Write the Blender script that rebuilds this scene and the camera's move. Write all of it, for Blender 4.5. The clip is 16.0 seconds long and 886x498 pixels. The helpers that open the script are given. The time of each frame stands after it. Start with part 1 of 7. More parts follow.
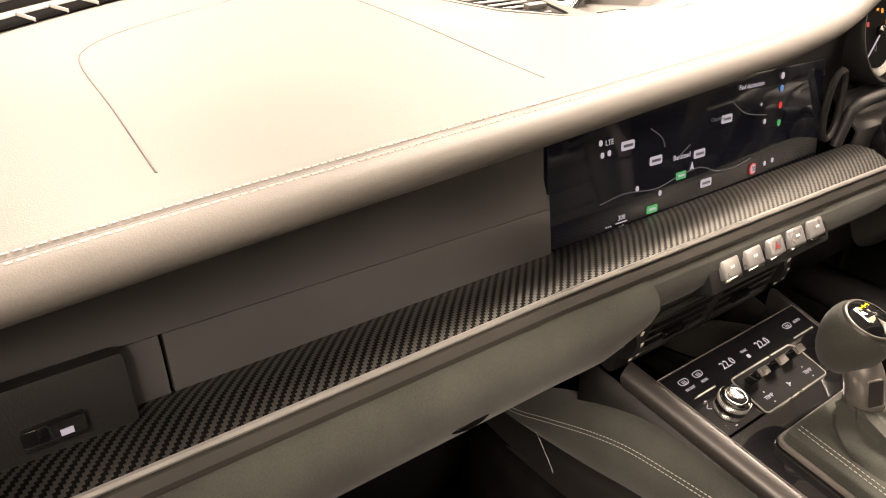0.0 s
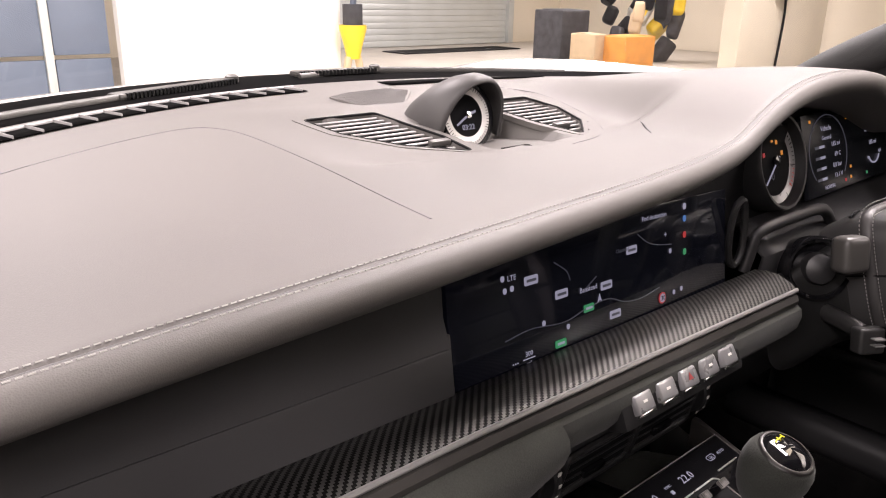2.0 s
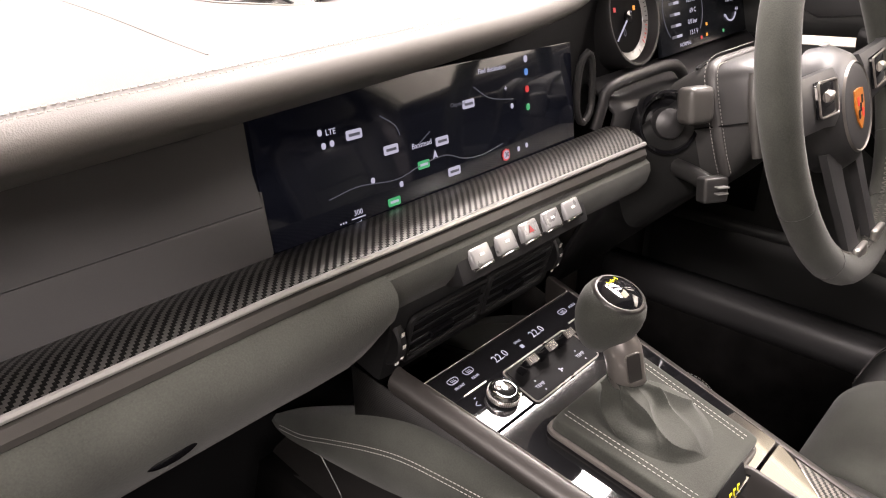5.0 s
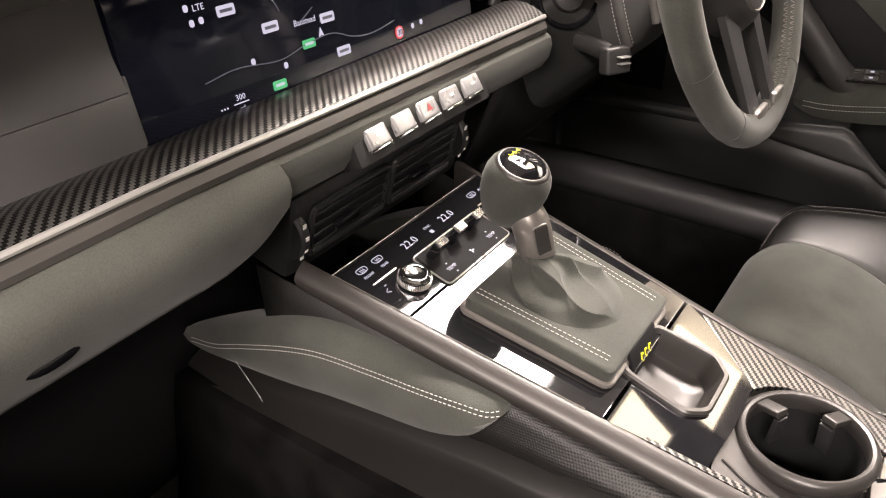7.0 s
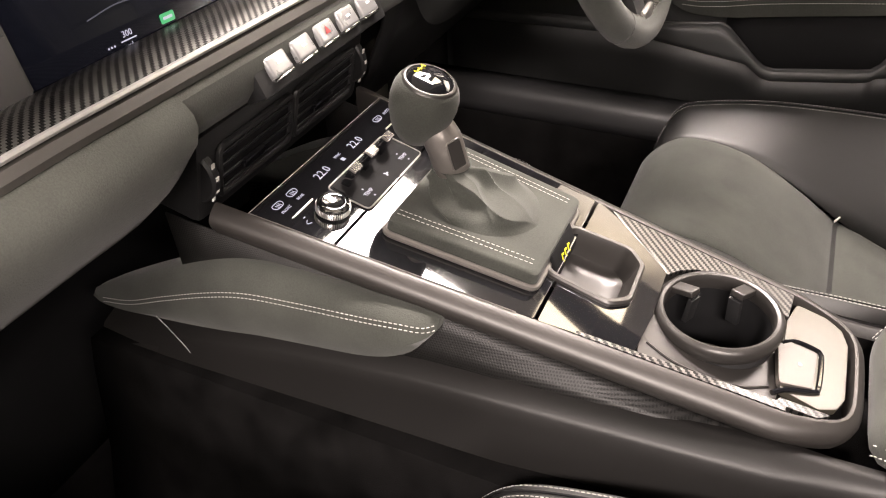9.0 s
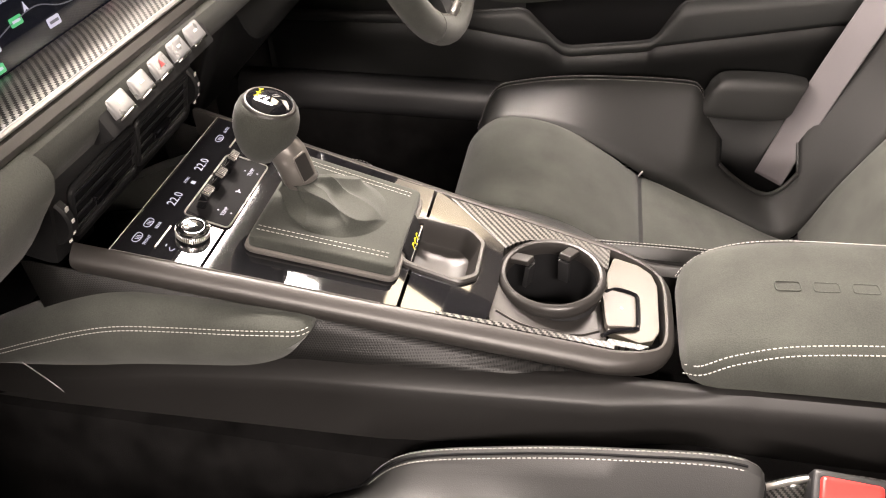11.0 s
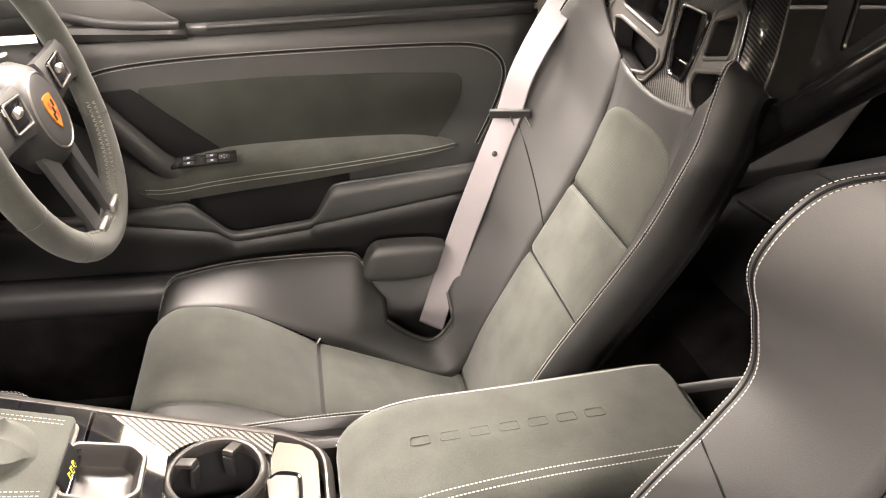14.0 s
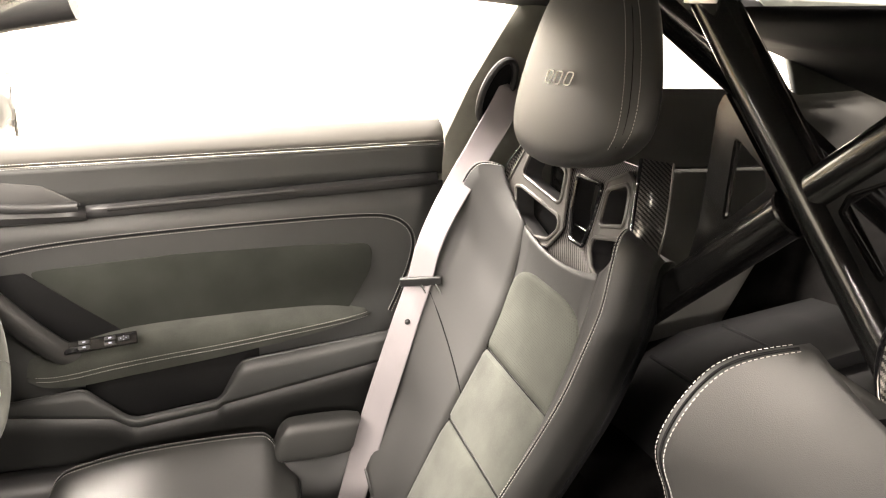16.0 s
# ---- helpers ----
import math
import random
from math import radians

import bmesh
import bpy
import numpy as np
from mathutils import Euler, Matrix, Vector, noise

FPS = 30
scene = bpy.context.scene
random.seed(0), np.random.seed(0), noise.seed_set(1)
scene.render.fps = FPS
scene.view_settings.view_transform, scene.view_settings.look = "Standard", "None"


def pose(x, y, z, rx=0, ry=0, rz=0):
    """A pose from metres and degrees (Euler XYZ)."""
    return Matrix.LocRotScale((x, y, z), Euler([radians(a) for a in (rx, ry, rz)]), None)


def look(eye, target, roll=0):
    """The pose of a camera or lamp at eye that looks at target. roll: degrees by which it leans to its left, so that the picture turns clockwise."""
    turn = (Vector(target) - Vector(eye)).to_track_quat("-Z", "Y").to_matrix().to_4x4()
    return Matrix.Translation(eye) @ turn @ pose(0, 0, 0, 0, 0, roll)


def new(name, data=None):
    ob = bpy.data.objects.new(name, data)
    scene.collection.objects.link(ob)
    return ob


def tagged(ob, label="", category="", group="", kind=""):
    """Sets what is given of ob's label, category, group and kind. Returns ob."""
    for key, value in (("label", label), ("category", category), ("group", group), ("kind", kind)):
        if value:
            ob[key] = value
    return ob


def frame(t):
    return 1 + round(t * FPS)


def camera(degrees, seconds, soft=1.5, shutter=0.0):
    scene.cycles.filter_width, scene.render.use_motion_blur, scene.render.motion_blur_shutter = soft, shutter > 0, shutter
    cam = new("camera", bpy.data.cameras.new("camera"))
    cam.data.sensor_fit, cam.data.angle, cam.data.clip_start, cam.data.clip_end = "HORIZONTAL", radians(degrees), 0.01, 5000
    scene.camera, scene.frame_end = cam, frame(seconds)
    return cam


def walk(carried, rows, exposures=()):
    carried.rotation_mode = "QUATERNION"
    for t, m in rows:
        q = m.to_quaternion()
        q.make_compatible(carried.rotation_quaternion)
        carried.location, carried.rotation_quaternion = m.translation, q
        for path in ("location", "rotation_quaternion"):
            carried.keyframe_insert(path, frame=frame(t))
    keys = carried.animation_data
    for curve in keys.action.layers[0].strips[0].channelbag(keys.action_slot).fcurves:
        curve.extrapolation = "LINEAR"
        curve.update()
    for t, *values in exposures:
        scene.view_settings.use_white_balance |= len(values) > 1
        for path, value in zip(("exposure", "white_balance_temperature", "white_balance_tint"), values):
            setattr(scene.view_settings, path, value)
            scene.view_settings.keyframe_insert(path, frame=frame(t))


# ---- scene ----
# x to the right of the car, y forward, z up; the garage floor is z = 0
cam = camera(61.0, 16.0, 1.1)
PATH = [
    (0, (-0.595, -0.095, 1.068), (0.472, 1.312, 0.129), 0.8),
    (0.5, (-0.567, -0.101, 1.066), (0.572, 1.316, 0.233), 0.9),
    (1, (-0.555, -0.099, 1.068), (0.643, 1.324, 0.333), 1.1),
    (1.5, (-0.548, -0.098, 1.072), (0.687, 1.325, 0.4), 1.1),
    (2, (-0.551, -0.098, 1.074), (0.7, 1.323, 0.428), 1.1),
    (2.5, (-0.548, -0.093, 1.071), (0.711, 1.318, 0.42), 1.0),
    (3, (-0.539, -0.095, 1.064), (0.73, 1.294, 0.383), 0.8),
    (3.5, (-0.525, -0.105, 1.049), (0.759, 1.244, 0.318), 0.6),
    (4, (-0.51, -0.12, 1.041), (0.794, 1.179, 0.261), 0.6),
    (4.2, (-0.506, -0.126, 1.039), (0.808, 1.153, 0.241), 0.6),
    (6.5, (-0.48, -0.148, 1.002), (0.901, 0.884, -0.012), -0.8),
    (7, (-0.476, -0.153, 0.993), (0.901, 0.832, -0.072), -1.5),
    (7.5, (-0.471, -0.156, 0.985), (0.903, 0.781, -0.126), -1.8),
    (8, (-0.474, -0.152, 0.984), (0.904, 0.723, -0.171), -2.1),
    (8.5, (-0.48, -0.147, 0.983), (0.914, 0.657, -0.205), -2.5),
    (9, (-0.491, -0.142, 0.985), (0.93, 0.568, -0.231), -2.9),
    (11.5, (-0.566, -0.151, 1.066), (0.968, 0.085, -0.196), -1.3),
    (12, (-0.603, -0.189, 1.099), (0.96, -0.016, -0.137), -0.8),
    (12.5, (-0.602, -0.207, 1.11), (1.002, -0.125, -0.081), -0.1),
    (13, (-0.592, -0.216, 1.116), (1.053, -0.265, -0.02), 0.9),
    (13.5, (-0.586, -0.226, 1.127), (1.098, -0.466, 0.075), 2.2),
    (14, (-0.573, -0.235, 1.132), (1.139, -0.607, 0.168), 2.6),
    (14.5, (-0.57, -0.233, 1.135), (1.169, -0.713, 0.273), 2.7),
    (15, (-0.562, -0.241, 1.138), (1.204, -0.79, 0.376), 2.4),
    (15.5, (-0.558, -0.253, 1.147), (1.238, -0.824, 0.478), 2.0),
    (16, (-0.551, -0.264, 1.151), (1.269, -0.846, 0.564), 2.0),
]
EXPOSURES = [(0, 0.3, 8000, 20), (0.5, 0.0, 8000, 20), (1.0, -0.32, 7600, 20), (1.5, -0.55, 6900, 22), (2.2, -0.52, 6400, 25), (3.5, -0.48, 6350, 26), (4.0, -0.12, 6350, 24), (4.2, 0.0, 6400, 23), (6.5, 0.82, 6900, 20), (9, 0.8, 6900, 20), (11.5, 0.85, 7000, 18), (13, 1.2, 7050, 17), (14, 1.4, 7050, 17), (16, 1.55, 7000, 14)]
walk(cam, [(t, look(eye, target, roll)) for t, eye, target, roll in PATH], EXPOSURES)

# ---- light ----
world = bpy.data.worlds.new("world")
world.use_nodes = True
world.node_tree.nodes["Background"].inputs[0].default_value = (0.8, 0.9, 1.0, 1)
world.node_tree.nodes["Background"].inputs[1].default_value = 0.05
scene.world = world


def area_lamp(name, m, sx, sy, power, colour=(1, 0.95, 0.88)):
    d = bpy.data.lights.new(name, "AREA")
    d.shape, d.size, d.size_y, d.energy, d.color = "RECTANGLE", sx, sy, power, colour
    ob = new(name, d)
    ob.matrix_world = m
    return ob


# unseen lamps added under the garage ceiling; the left ones fill the cabin
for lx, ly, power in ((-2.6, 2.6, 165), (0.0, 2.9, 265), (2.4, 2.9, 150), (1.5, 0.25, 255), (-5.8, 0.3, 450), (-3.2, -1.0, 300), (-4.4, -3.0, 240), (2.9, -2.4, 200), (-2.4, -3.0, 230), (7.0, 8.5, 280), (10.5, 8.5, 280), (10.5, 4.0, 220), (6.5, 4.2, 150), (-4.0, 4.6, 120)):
    area_lamp("added_lamp", pose(lx, ly, 3.2), 0.4, 1.8, power)


# short unseen panel lights over the bay beside the car, set by console reflections
area_lamp("panel_light", pose(2.25, 1.05, 3.3), 1.5, 0.85, 210)
area_lamp("panel_light", pose(2.2, 0.2, 3.3), 0.5, 0.3, 45)
# dim warm lamp added so the console gloss mirrors cream
area_lamp("warm_reflection_lamp", pose(2.75, -0.6, 3.36), 1.7, 0.5, 24, (1, 0.86, 0.62))


# ---- materials ----
def mat(name, col, rough=0.5, metal=0.0, var=0.12, scale=6.0, bump=0.0, bscale=600.0, kind="noise", coat=0.0, spec=0.5, sheen=0.0, fmix=0.25):
    m = bpy.data.materials.new(name)
    m.use_nodes = True
    nt = m.node_tree
    n, ln = nt.nodes, nt.links
    b = n["Principled BSDF"]
    b.inputs["Roughness"].default_value = rough
    b.inputs["Metallic"].default_value = metal
    b.inputs["Specular IOR Level"].default_value = spec
    b.inputs["Coat Weight"].default_value = coat
    b.inputs["Coat Roughness"].default_value = 0.04
    b.inputs["Sheen Weight"].default_value = sheen
    tc = n.new("ShaderNodeTexCoord")
    big = n.new("ShaderNodeTexNoise")
    big.inputs["Scale"].default_value, big.inputs["Detail"].default_value = scale, 5
    ln.new(tc.outputs["Object"], big.inputs["Vector"])
    fine = n.new("ShaderNodeTexVoronoi" if kind == "cell" else "ShaderNodeTexNoise")
    fine.inputs["Scale"].default_value = bscale
    ln.new(tc.outputs["Object"], fine.inputs["Vector"])
    fac = fine.outputs["Distance"] if kind == "cell" else fine.outputs[0]
    ramp = n.new("ShaderNodeValToRGB")
    ramp.color_ramp.elements[0].position, ramp.color_ramp.elements[1].position = 0.3, 0.7
    ramp.color_ramp.elements[0].color = (*[c * (1 - var) for c in col], 1)
    ramp.color_ramp.elements[1].color = (*[min(1, c * (1 + var)) for c in col], 1)
    mix = n.new("ShaderNodeMix")
    mix.inputs[0].default_value = fmix
    ln.new(big.outputs[0], mix.inputs[2])
    ln.new(fac, mix.inputs[3])
    ln.new(mix.outputs[0], ramp.inputs[0])
    ln.new(ramp.outputs[0], b.inputs["Base Color"])
    rr = n.new("ShaderNodeMapRange")
    rr.inputs[3].default_value, rr.inputs[4].default_value = rough * 0.88, min(1, rough * 1.12)
    ln.new(big.outputs[0], rr.inputs[0])
    ln.new(rr.outputs[0], b.inputs["Roughness"])
    if bump:
        bp = n.new("ShaderNodeBump")
        bp.inputs["Strength"].default_value, bp.inputs["Distance"].default_value = bump, 0.0004
        ln.new(fac, bp.inputs["Height"])
        ln.new(bp.outputs[0], b.inputs["Normal"])
    return m


def glow(name, col, strength):
    m = bpy.data.materials.new(name)
    m.use_nodes = True
    b = m.node_tree.nodes["Principled BSDF"]
    b.inputs["Base Color"].default_value = (0.02, 0.02, 0.02, 1)
    b.inputs["Emission Color"].default_value = (*col, 1)
    b.inputs["Emission Strength"].default_value = strength
    return m


def glass(name, col=(1, 1, 1), reflect=0.05):
    m = bpy.data.materials.new(name)
    m.use_nodes = True
    nt = m.node_tree
    nt.nodes.remove(nt.nodes["Principled BSDF"])
    g, t, mx = (nt.nodes.new("ShaderNode" + k) for k in ("BsdfGlossy", "BsdfTransparent", "MixShader"))
    g.inputs["Roughness"].default_value = 0.0
    t.inputs[0].default_value = (*col, 1)
    mx.inputs[0].default_value = reflect
    nt.links.new(t.outputs[0], mx.inputs[1])
    nt.links.new(g.outputs[0], mx.inputs[2])
    nt.links.new(mx.outputs[0], nt.nodes["Material Output"].inputs[0])
    return m


def weave(name, dark, light, cell, axes=(0, 1), skew=0.0, coat=1.0, width=2, sign=-1):
    """Twill weave: bundles of fibre crossing two over, two under."""
    m = bpy.data.materials.new(name)
    m.use_nodes = True
    nt = m.node_tree
    n, ln = nt.nodes, nt.links
    b = n["Principled BSDF"]
    tc = n.new("ShaderNodeTexCoord")
    sep = n.new("ShaderNodeSeparateXYZ")
    ln.new(tc.outputs["Object"], sep.inputs[0])

    def math_node(op, a, c=None):
        k = n.new("ShaderNodeMath")
        k.operation = op
        for i, v in enumerate((a, c)):
            if v is None:
                continue
            if isinstance(v, (int, float)):
                k.inputs[i].default_value = v
            else:
                ln.new(v, k.inputs[i])
        return k.outputs[0]

    u = math_node("DIVIDE", sep.outputs[axes[0]], cell)
    v = math_node("DIVIDE", sep.outputs[axes[1]], cell)
    if skew:
        u = math_node("ADD", u, math_node("MULTIPLY", v, skew))
    s = math_node("FLOORED_MODULO", math_node("ADD", math_node("FLOOR", u), math_node("MULTIPLY", math_node("FLOOR", v), sign)), 4)
    over = math_node("LESS_THAN", s, width)
    fu = math_node("PINGPONG", u, 0.5)
    fv = math_node("PINGPONG", v, 0.5)
    hmix = n.new("ShaderNodeMix")
    ln.new(over, hmix.inputs[0])
    ln.new(fu, hmix.inputs[2])
    ln.new(fv, hmix.inputs[3])
    ramp = n.new("ShaderNodeMix")
    ramp.data_type = "RGBA"
    ramp.inputs[6].default_value = (*dark, 1)
    ramp.inputs[7].default_value = (*light, 1)
    ln.new(over, ramp.inputs[0])
    ln.new(ramp.outputs[2], b.inputs["Base Color"])
    bp = n.new("ShaderNodeBump")
    bp.inputs["Strength"].default_value, bp.inputs["Distance"].default_value = 0.35, 0.0006
    ln.new(hmix.outputs[0], bp.inputs["Height"])
    ln.new(bp.outputs[0], b.inputs["Normal"])
    b.inputs["Roughness"].default_value = 0.34
    b.inputs["Specular IOR Level"].default_value = 0.15
    ln.new(math_node("MULTIPLY", over, 0.85), b.inputs["Metallic"])
    b.inputs["Coat Weight"].default_value = coat
    b.inputs["Coat Roughness"].default_value = 0.08
    return m


M_DOOR = mat("black_door_leather", (0.0282, 0.0292, 0.0288), 0.5, bump=0.22, bscale=1300, kind="cell", spec=0.5)
# sill made lighter and warmer than the door leather, as window light
M_SILL = mat("lit_sill_leather", (0.045, 0.0425, 0.038), 0.6, bump=0.2, bscale=1300, kind="cell", spec=0.15)
M_FACE = mat("soft_grey_face", (0.043, 0.0425, 0.043), 0.5, bump=0.1, bscale=900)


def dotted(name, col, hole, pitch, size, axes, rough, spec=0.3, grain=0.15):
    """Sheet with staggered rows of small round holes."""
    m = mat(name, col, rough, var=grain, scale=14, spec=spec)
    nt = m.node_tree
    n, ln = nt.nodes, nt.links
    b = n["Principled BSDF"]
    tc = n.new("ShaderNodeTexCoord")
    sep = n.new("ShaderNodeSeparateXYZ")
    ln.new(tc.outputs["Object"], sep.inputs[0])

    def op(kind, a, c=0.0):
        k = n.new("ShaderNodeMath")
        k.operation = kind
        for i, v in enumerate((a, c)):
            if isinstance(v, (int, float)):
                k.inputs[i].default_value = v
            else:
                ln.new(v, k.inputs[i])
        return k.outputs[0]

    v = op("DIVIDE", sep.outputs[axes[1]], pitch * 0.866)
    u = op("ADD", op("DIVIDE", sep.outputs[axes[0]], pitch), op("MULTIPLY", op("FLOORED_MODULO", op("FLOOR", v), 2.0), 0.5))
    du, dv = op("SUBTRACT", op("FRACT", u), 0.5), op("SUBTRACT", op("FRACT", v), 0.5)
    d = op("SQRT", op("ADD", op("MULTIPLY", du, du), op("MULTIPLY", dv, dv)))
    inside_hole = op("LESS_THAN", d, size)
    mix = n.new("ShaderNodeMix")
    mix.data_type = "RGBA"
    ln.new(inside_hole, mix.inputs[0])
    ln.new(b.inputs["Base Color"].links[0].from_socket, mix.inputs[6])
    mix.inputs[7].default_value = (*hole, 1)
    ln.new(mix.outputs[2], b.inputs["Base Color"])
    bp = n.new("ShaderNodeBump")
    bp.inputs["Strength"].default_value, bp.inputs["Distance"].default_value = 0.6, 0.0008
    ln.new(op("MINIMUM", d, size + 0.08), bp.inputs["Height"])
    ln.new(bp.outputs[0], b.inputs["Normal"])
    return m


M_LEATHER = mat("black_leather", (0.0172, 0.0172, 0.0166), 0.53, bump=0.22, bscale=1300, kind="cell", spec=0.72)
# near-black: stands for unlit depth in vents and demister, and colours the cowl
M_VOID = mat("cowl_and_slot_shade_black", (0.0022, 0.0021, 0.0022), 1.0, spec=0.02)
# base colour raised above the other leathers for strong overhead light
M_DASH = mat("dash_leather_lit", (0.105, 0.0992, 0.0925), 0.55, bump=0.2, bscale=1300, kind="cell", spec=0.3)
M_INSERT = mat("dark_green_grey_suede", (0.0245, 0.0264, 0.0232), 0.95, var=0.25, scale=14, bump=0.4, bscale=900, spec=0.12, fmix=0.3)
M_SUEDE = mat("dark_suede", (0.0402, 0.0424, 0.0370), 0.95, var=0.36, scale=20, bump=0.5, bscale=800, spec=0.15, sheen=0.1, fmix=0.4)
# paler copy of the dark suede, in place of light lacking on the pillar
M_PILLAR = mat("lit_pillar_suede", (0.13, 0.13, 0.115), 0.9, var=0.25, scale=20, bump=0.4, bscale=900, spec=0.15)
M_PLASTIC = mat("black_plastic", (0.011, 0.011, 0.0115), 0.5, bump=0.25, bscale=900, kind="cell")
M_SOFT = mat("soft_grey_plastic", (0.021, 0.0207, 0.0215), 0.45, bump=0.1, bscale=900)
M_TUNNEL = mat("dark_tunnel_plastic", (0.0092, 0.0086, 0.0083), 0.45, bump=0.15, bscale=900, spec=0.3)
M_DARK = mat("matt_black_liner", (0.006, 0.006, 0.0065), 0.8, bump=0.2, bscale=400, spec=0.15)
M_CARPET = mat("black_carpet", (0.0055, 0.0052, 0.0052), 1.0, var=0.6, scale=30, bump=1.0, bscale=1400, spec=0.03)
M_GLOSS = mat("piano_black", (0.006, 0.006, 0.007), 0.03, var=0.05, coat=1.0)
M_SATIN = mat("satin_silver", (0.55, 0.53, 0.5), 0.28, 0.9, var=0.06, scale=40)
M_CHROME = mat("polished_chrome", (0.8, 0.8, 0.8), 0.1, 1.0, var=0.04)
M_GUN = mat("gunmetal_paint", (0.03, 0.0278, 0.0263), 0.36, 0.25, var=0.06, scale=20, bump=0.05, bscale=1500)
M_CARBON = weave("glossy_carbon_weave", (0.003, 0.003, 0.003), (0.135, 0.131, 0.126), 0.0018, (0, 1), coat=0.12)
M_CARBON_L = weave("carbon_inlay_weave", (0.004, 0.004, 0.004), (0.1, 0.096, 0.092), 0.0019, (0, 1), coat=0.14)
M_CARBON_V = weave("carbon_seat_weave", (0.006, 0.006, 0.006), (0.17, 0.164, 0.157), 0.0016, (0, 2), coat=0.5)
M_THREAD = mat("pale_grey_thread", (0.36, 0.35, 0.33), 0.7)
M_EMBROIDERY = mat("pale_embroidery", (0.82, 0.8, 0.76), 0.45, spec=0.9)
M_BELT = mat("pale_grey_webbing", (0.17, 0.156, 0.163), 0.7, var=0.06, scale=30, bump=0.5, bscale=1600)
M_TUBE = mat("black_powder_coat", (0.008, 0.008, 0.008), 0.17, spec=0.6, var=0.1)
M_WHITE = mat("white_garage_paint", (0.82, 0.8, 0.76), 0.7, var=0.05, scale=1.5)
M_ROOF = mat("dark_ceiling_sheet", (0.045, 0.044, 0.043), 0.7, var=0.1, scale=1.5)
M_CREAM = mat("cream_garage_paint", (0.8, 0.72, 0.58), 0.7, var=0.06, scale=1.5)
M_CONCRETE = mat("painted_concrete", (0.55, 0.5, 0.43), 0.45, var=0.15, scale=2)
M_SHUTTER = mat("galvanised_shutter", (0.55, 0.57, 0.55), 0.4, 0.3, var=0.08, scale=3)
M_BLUE = mat("blue_grey_door_paint", (0.11, 0.14, 0.19), 0.4, var=0.15, scale=2)
M_YELLOW = mat("yellow_plastic", (0.85, 0.6, 0.02), 0.4)
M_ORANGE = mat("orange_cardboard", (0.75, 0.32, 0.06), 0.7)
M_CARD = mat("tan_cardboard", (0.6, 0.45, 0.28), 0.8)
M_CLUTTER = mat("dark_cloth", (0.05, 0.05, 0.055), 0.9, var=0.5, scale=8)
M_BODY = mat("pale_car_paint", (0.5, 0.49, 0.47), 0.25, coat=1.0, var=0.03)
M_RED = mat("red_plastic", (0.75, 0.03, 0.025), 0.35)
M_YPAINT = mat("acid_yellow_paint", (0.8, 0.75, 0.02), 0.4)
M_SCREEN = mat("dark_display_glass", (0.006, 0.007, 0.011), 0.07, var=0.05, spec=0.45)
M_SCREEN.node_tree.nodes["Principled BSDF"].inputs["Emission Color"].default_value = (0.16, 0.2, 0.5, 1)
M_SCREEN.node_tree.nodes["Principled BSDF"].inputs["Emission Strength"].default_value = 0.002
M_SLAT = mat("pale_grey_slat", (0.27, 0.265, 0.26), 0.35, var=0.05)
M_POD = mat("soft_dark_pod", (0.045, 0.043, 0.042), 0.5, bump=0.2, bscale=1300, kind="cell")
M_LIP = mat("bright_satin_lip", (0.42, 0.41, 0.4), 0.3, 0.5, var=0.05, scale=60)
M_PEARL = mat("pearl_silver_button", (0.26, 0.26, 0.262), 0.28, 0.4, var=0.05, scale=60)
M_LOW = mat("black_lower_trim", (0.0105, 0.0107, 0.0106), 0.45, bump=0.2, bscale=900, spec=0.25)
# rear lining raised in colour to make up for light lacking behind the seats
M_LINING = mat("lit_rear_lining", (0.048, 0.047, 0.044), 0.7, var=0.15, scale=12, bump=0.3, bscale=1500, spec=0.3)
M_DEAD = mat("matt_display_glass", (0.006, 0.007, 0.009), 0.25, var=0.05, spec=0.08)
M_BAND = mat("satin_grey_band", (0.044, 0.0415, 0.038), 0.4, 0.1, var=0.06, scale=20, bump=0.05, bscale=1500)
M_RAIL = mat("dark_satin_rail", (0.032, 0.029, 0.027), 0.42, 0.2, var=0.06, scale=20, bump=0.05, bscale=1500)
M_NECK = mat("brushed_satin_neck", (0.2, 0.186, 0.172), 0.34, 0.6, var=0.08, scale=60)
# end panel's cream reflection put partly into this warm base colour
M_BRAKE = mat("reflection_toned_satin", (0.055, 0.05, 0.04), 0.32, 0.3, var=0.06, scale=40)
M_SWITCH = mat("warm_grey_switch", (0.085, 0.076, 0.068), 0.38, 0.2, var=0.06, scale=40)
M_SHROUD = mat("grained_shroud", (0.03, 0.0295, 0.029), 0.5, bump=0.2, bscale=1300, kind="cell")
M_SURR = mat("grey_moulded_surround", (0.06, 0.057, 0.053), 0.42, bump=0.1, bscale=1200)
M_GLASS = glass("clear_glass", (0.96, 0.98, 0.97))
E_WHITE = glow("screen_white", (0.75, 0.76, 0.95), 0.45)
E_GREEN = glow("screen_green", (0.05, 0.7, 0.25), 0.4)
E_RED = glow("screen_red", (0.9, 0.05, 0.05), 0.5)
E_BLUE = glow("screen_blue", (0.1, 0.35, 0.9), 0.5)
E_AMBER = glow("telltale_amber", (0.9, 0.35, 0.02), 0.8)
E_ROAD = glow("screen_road_grey", (0.25, 0.27, 0.36), 0.16)


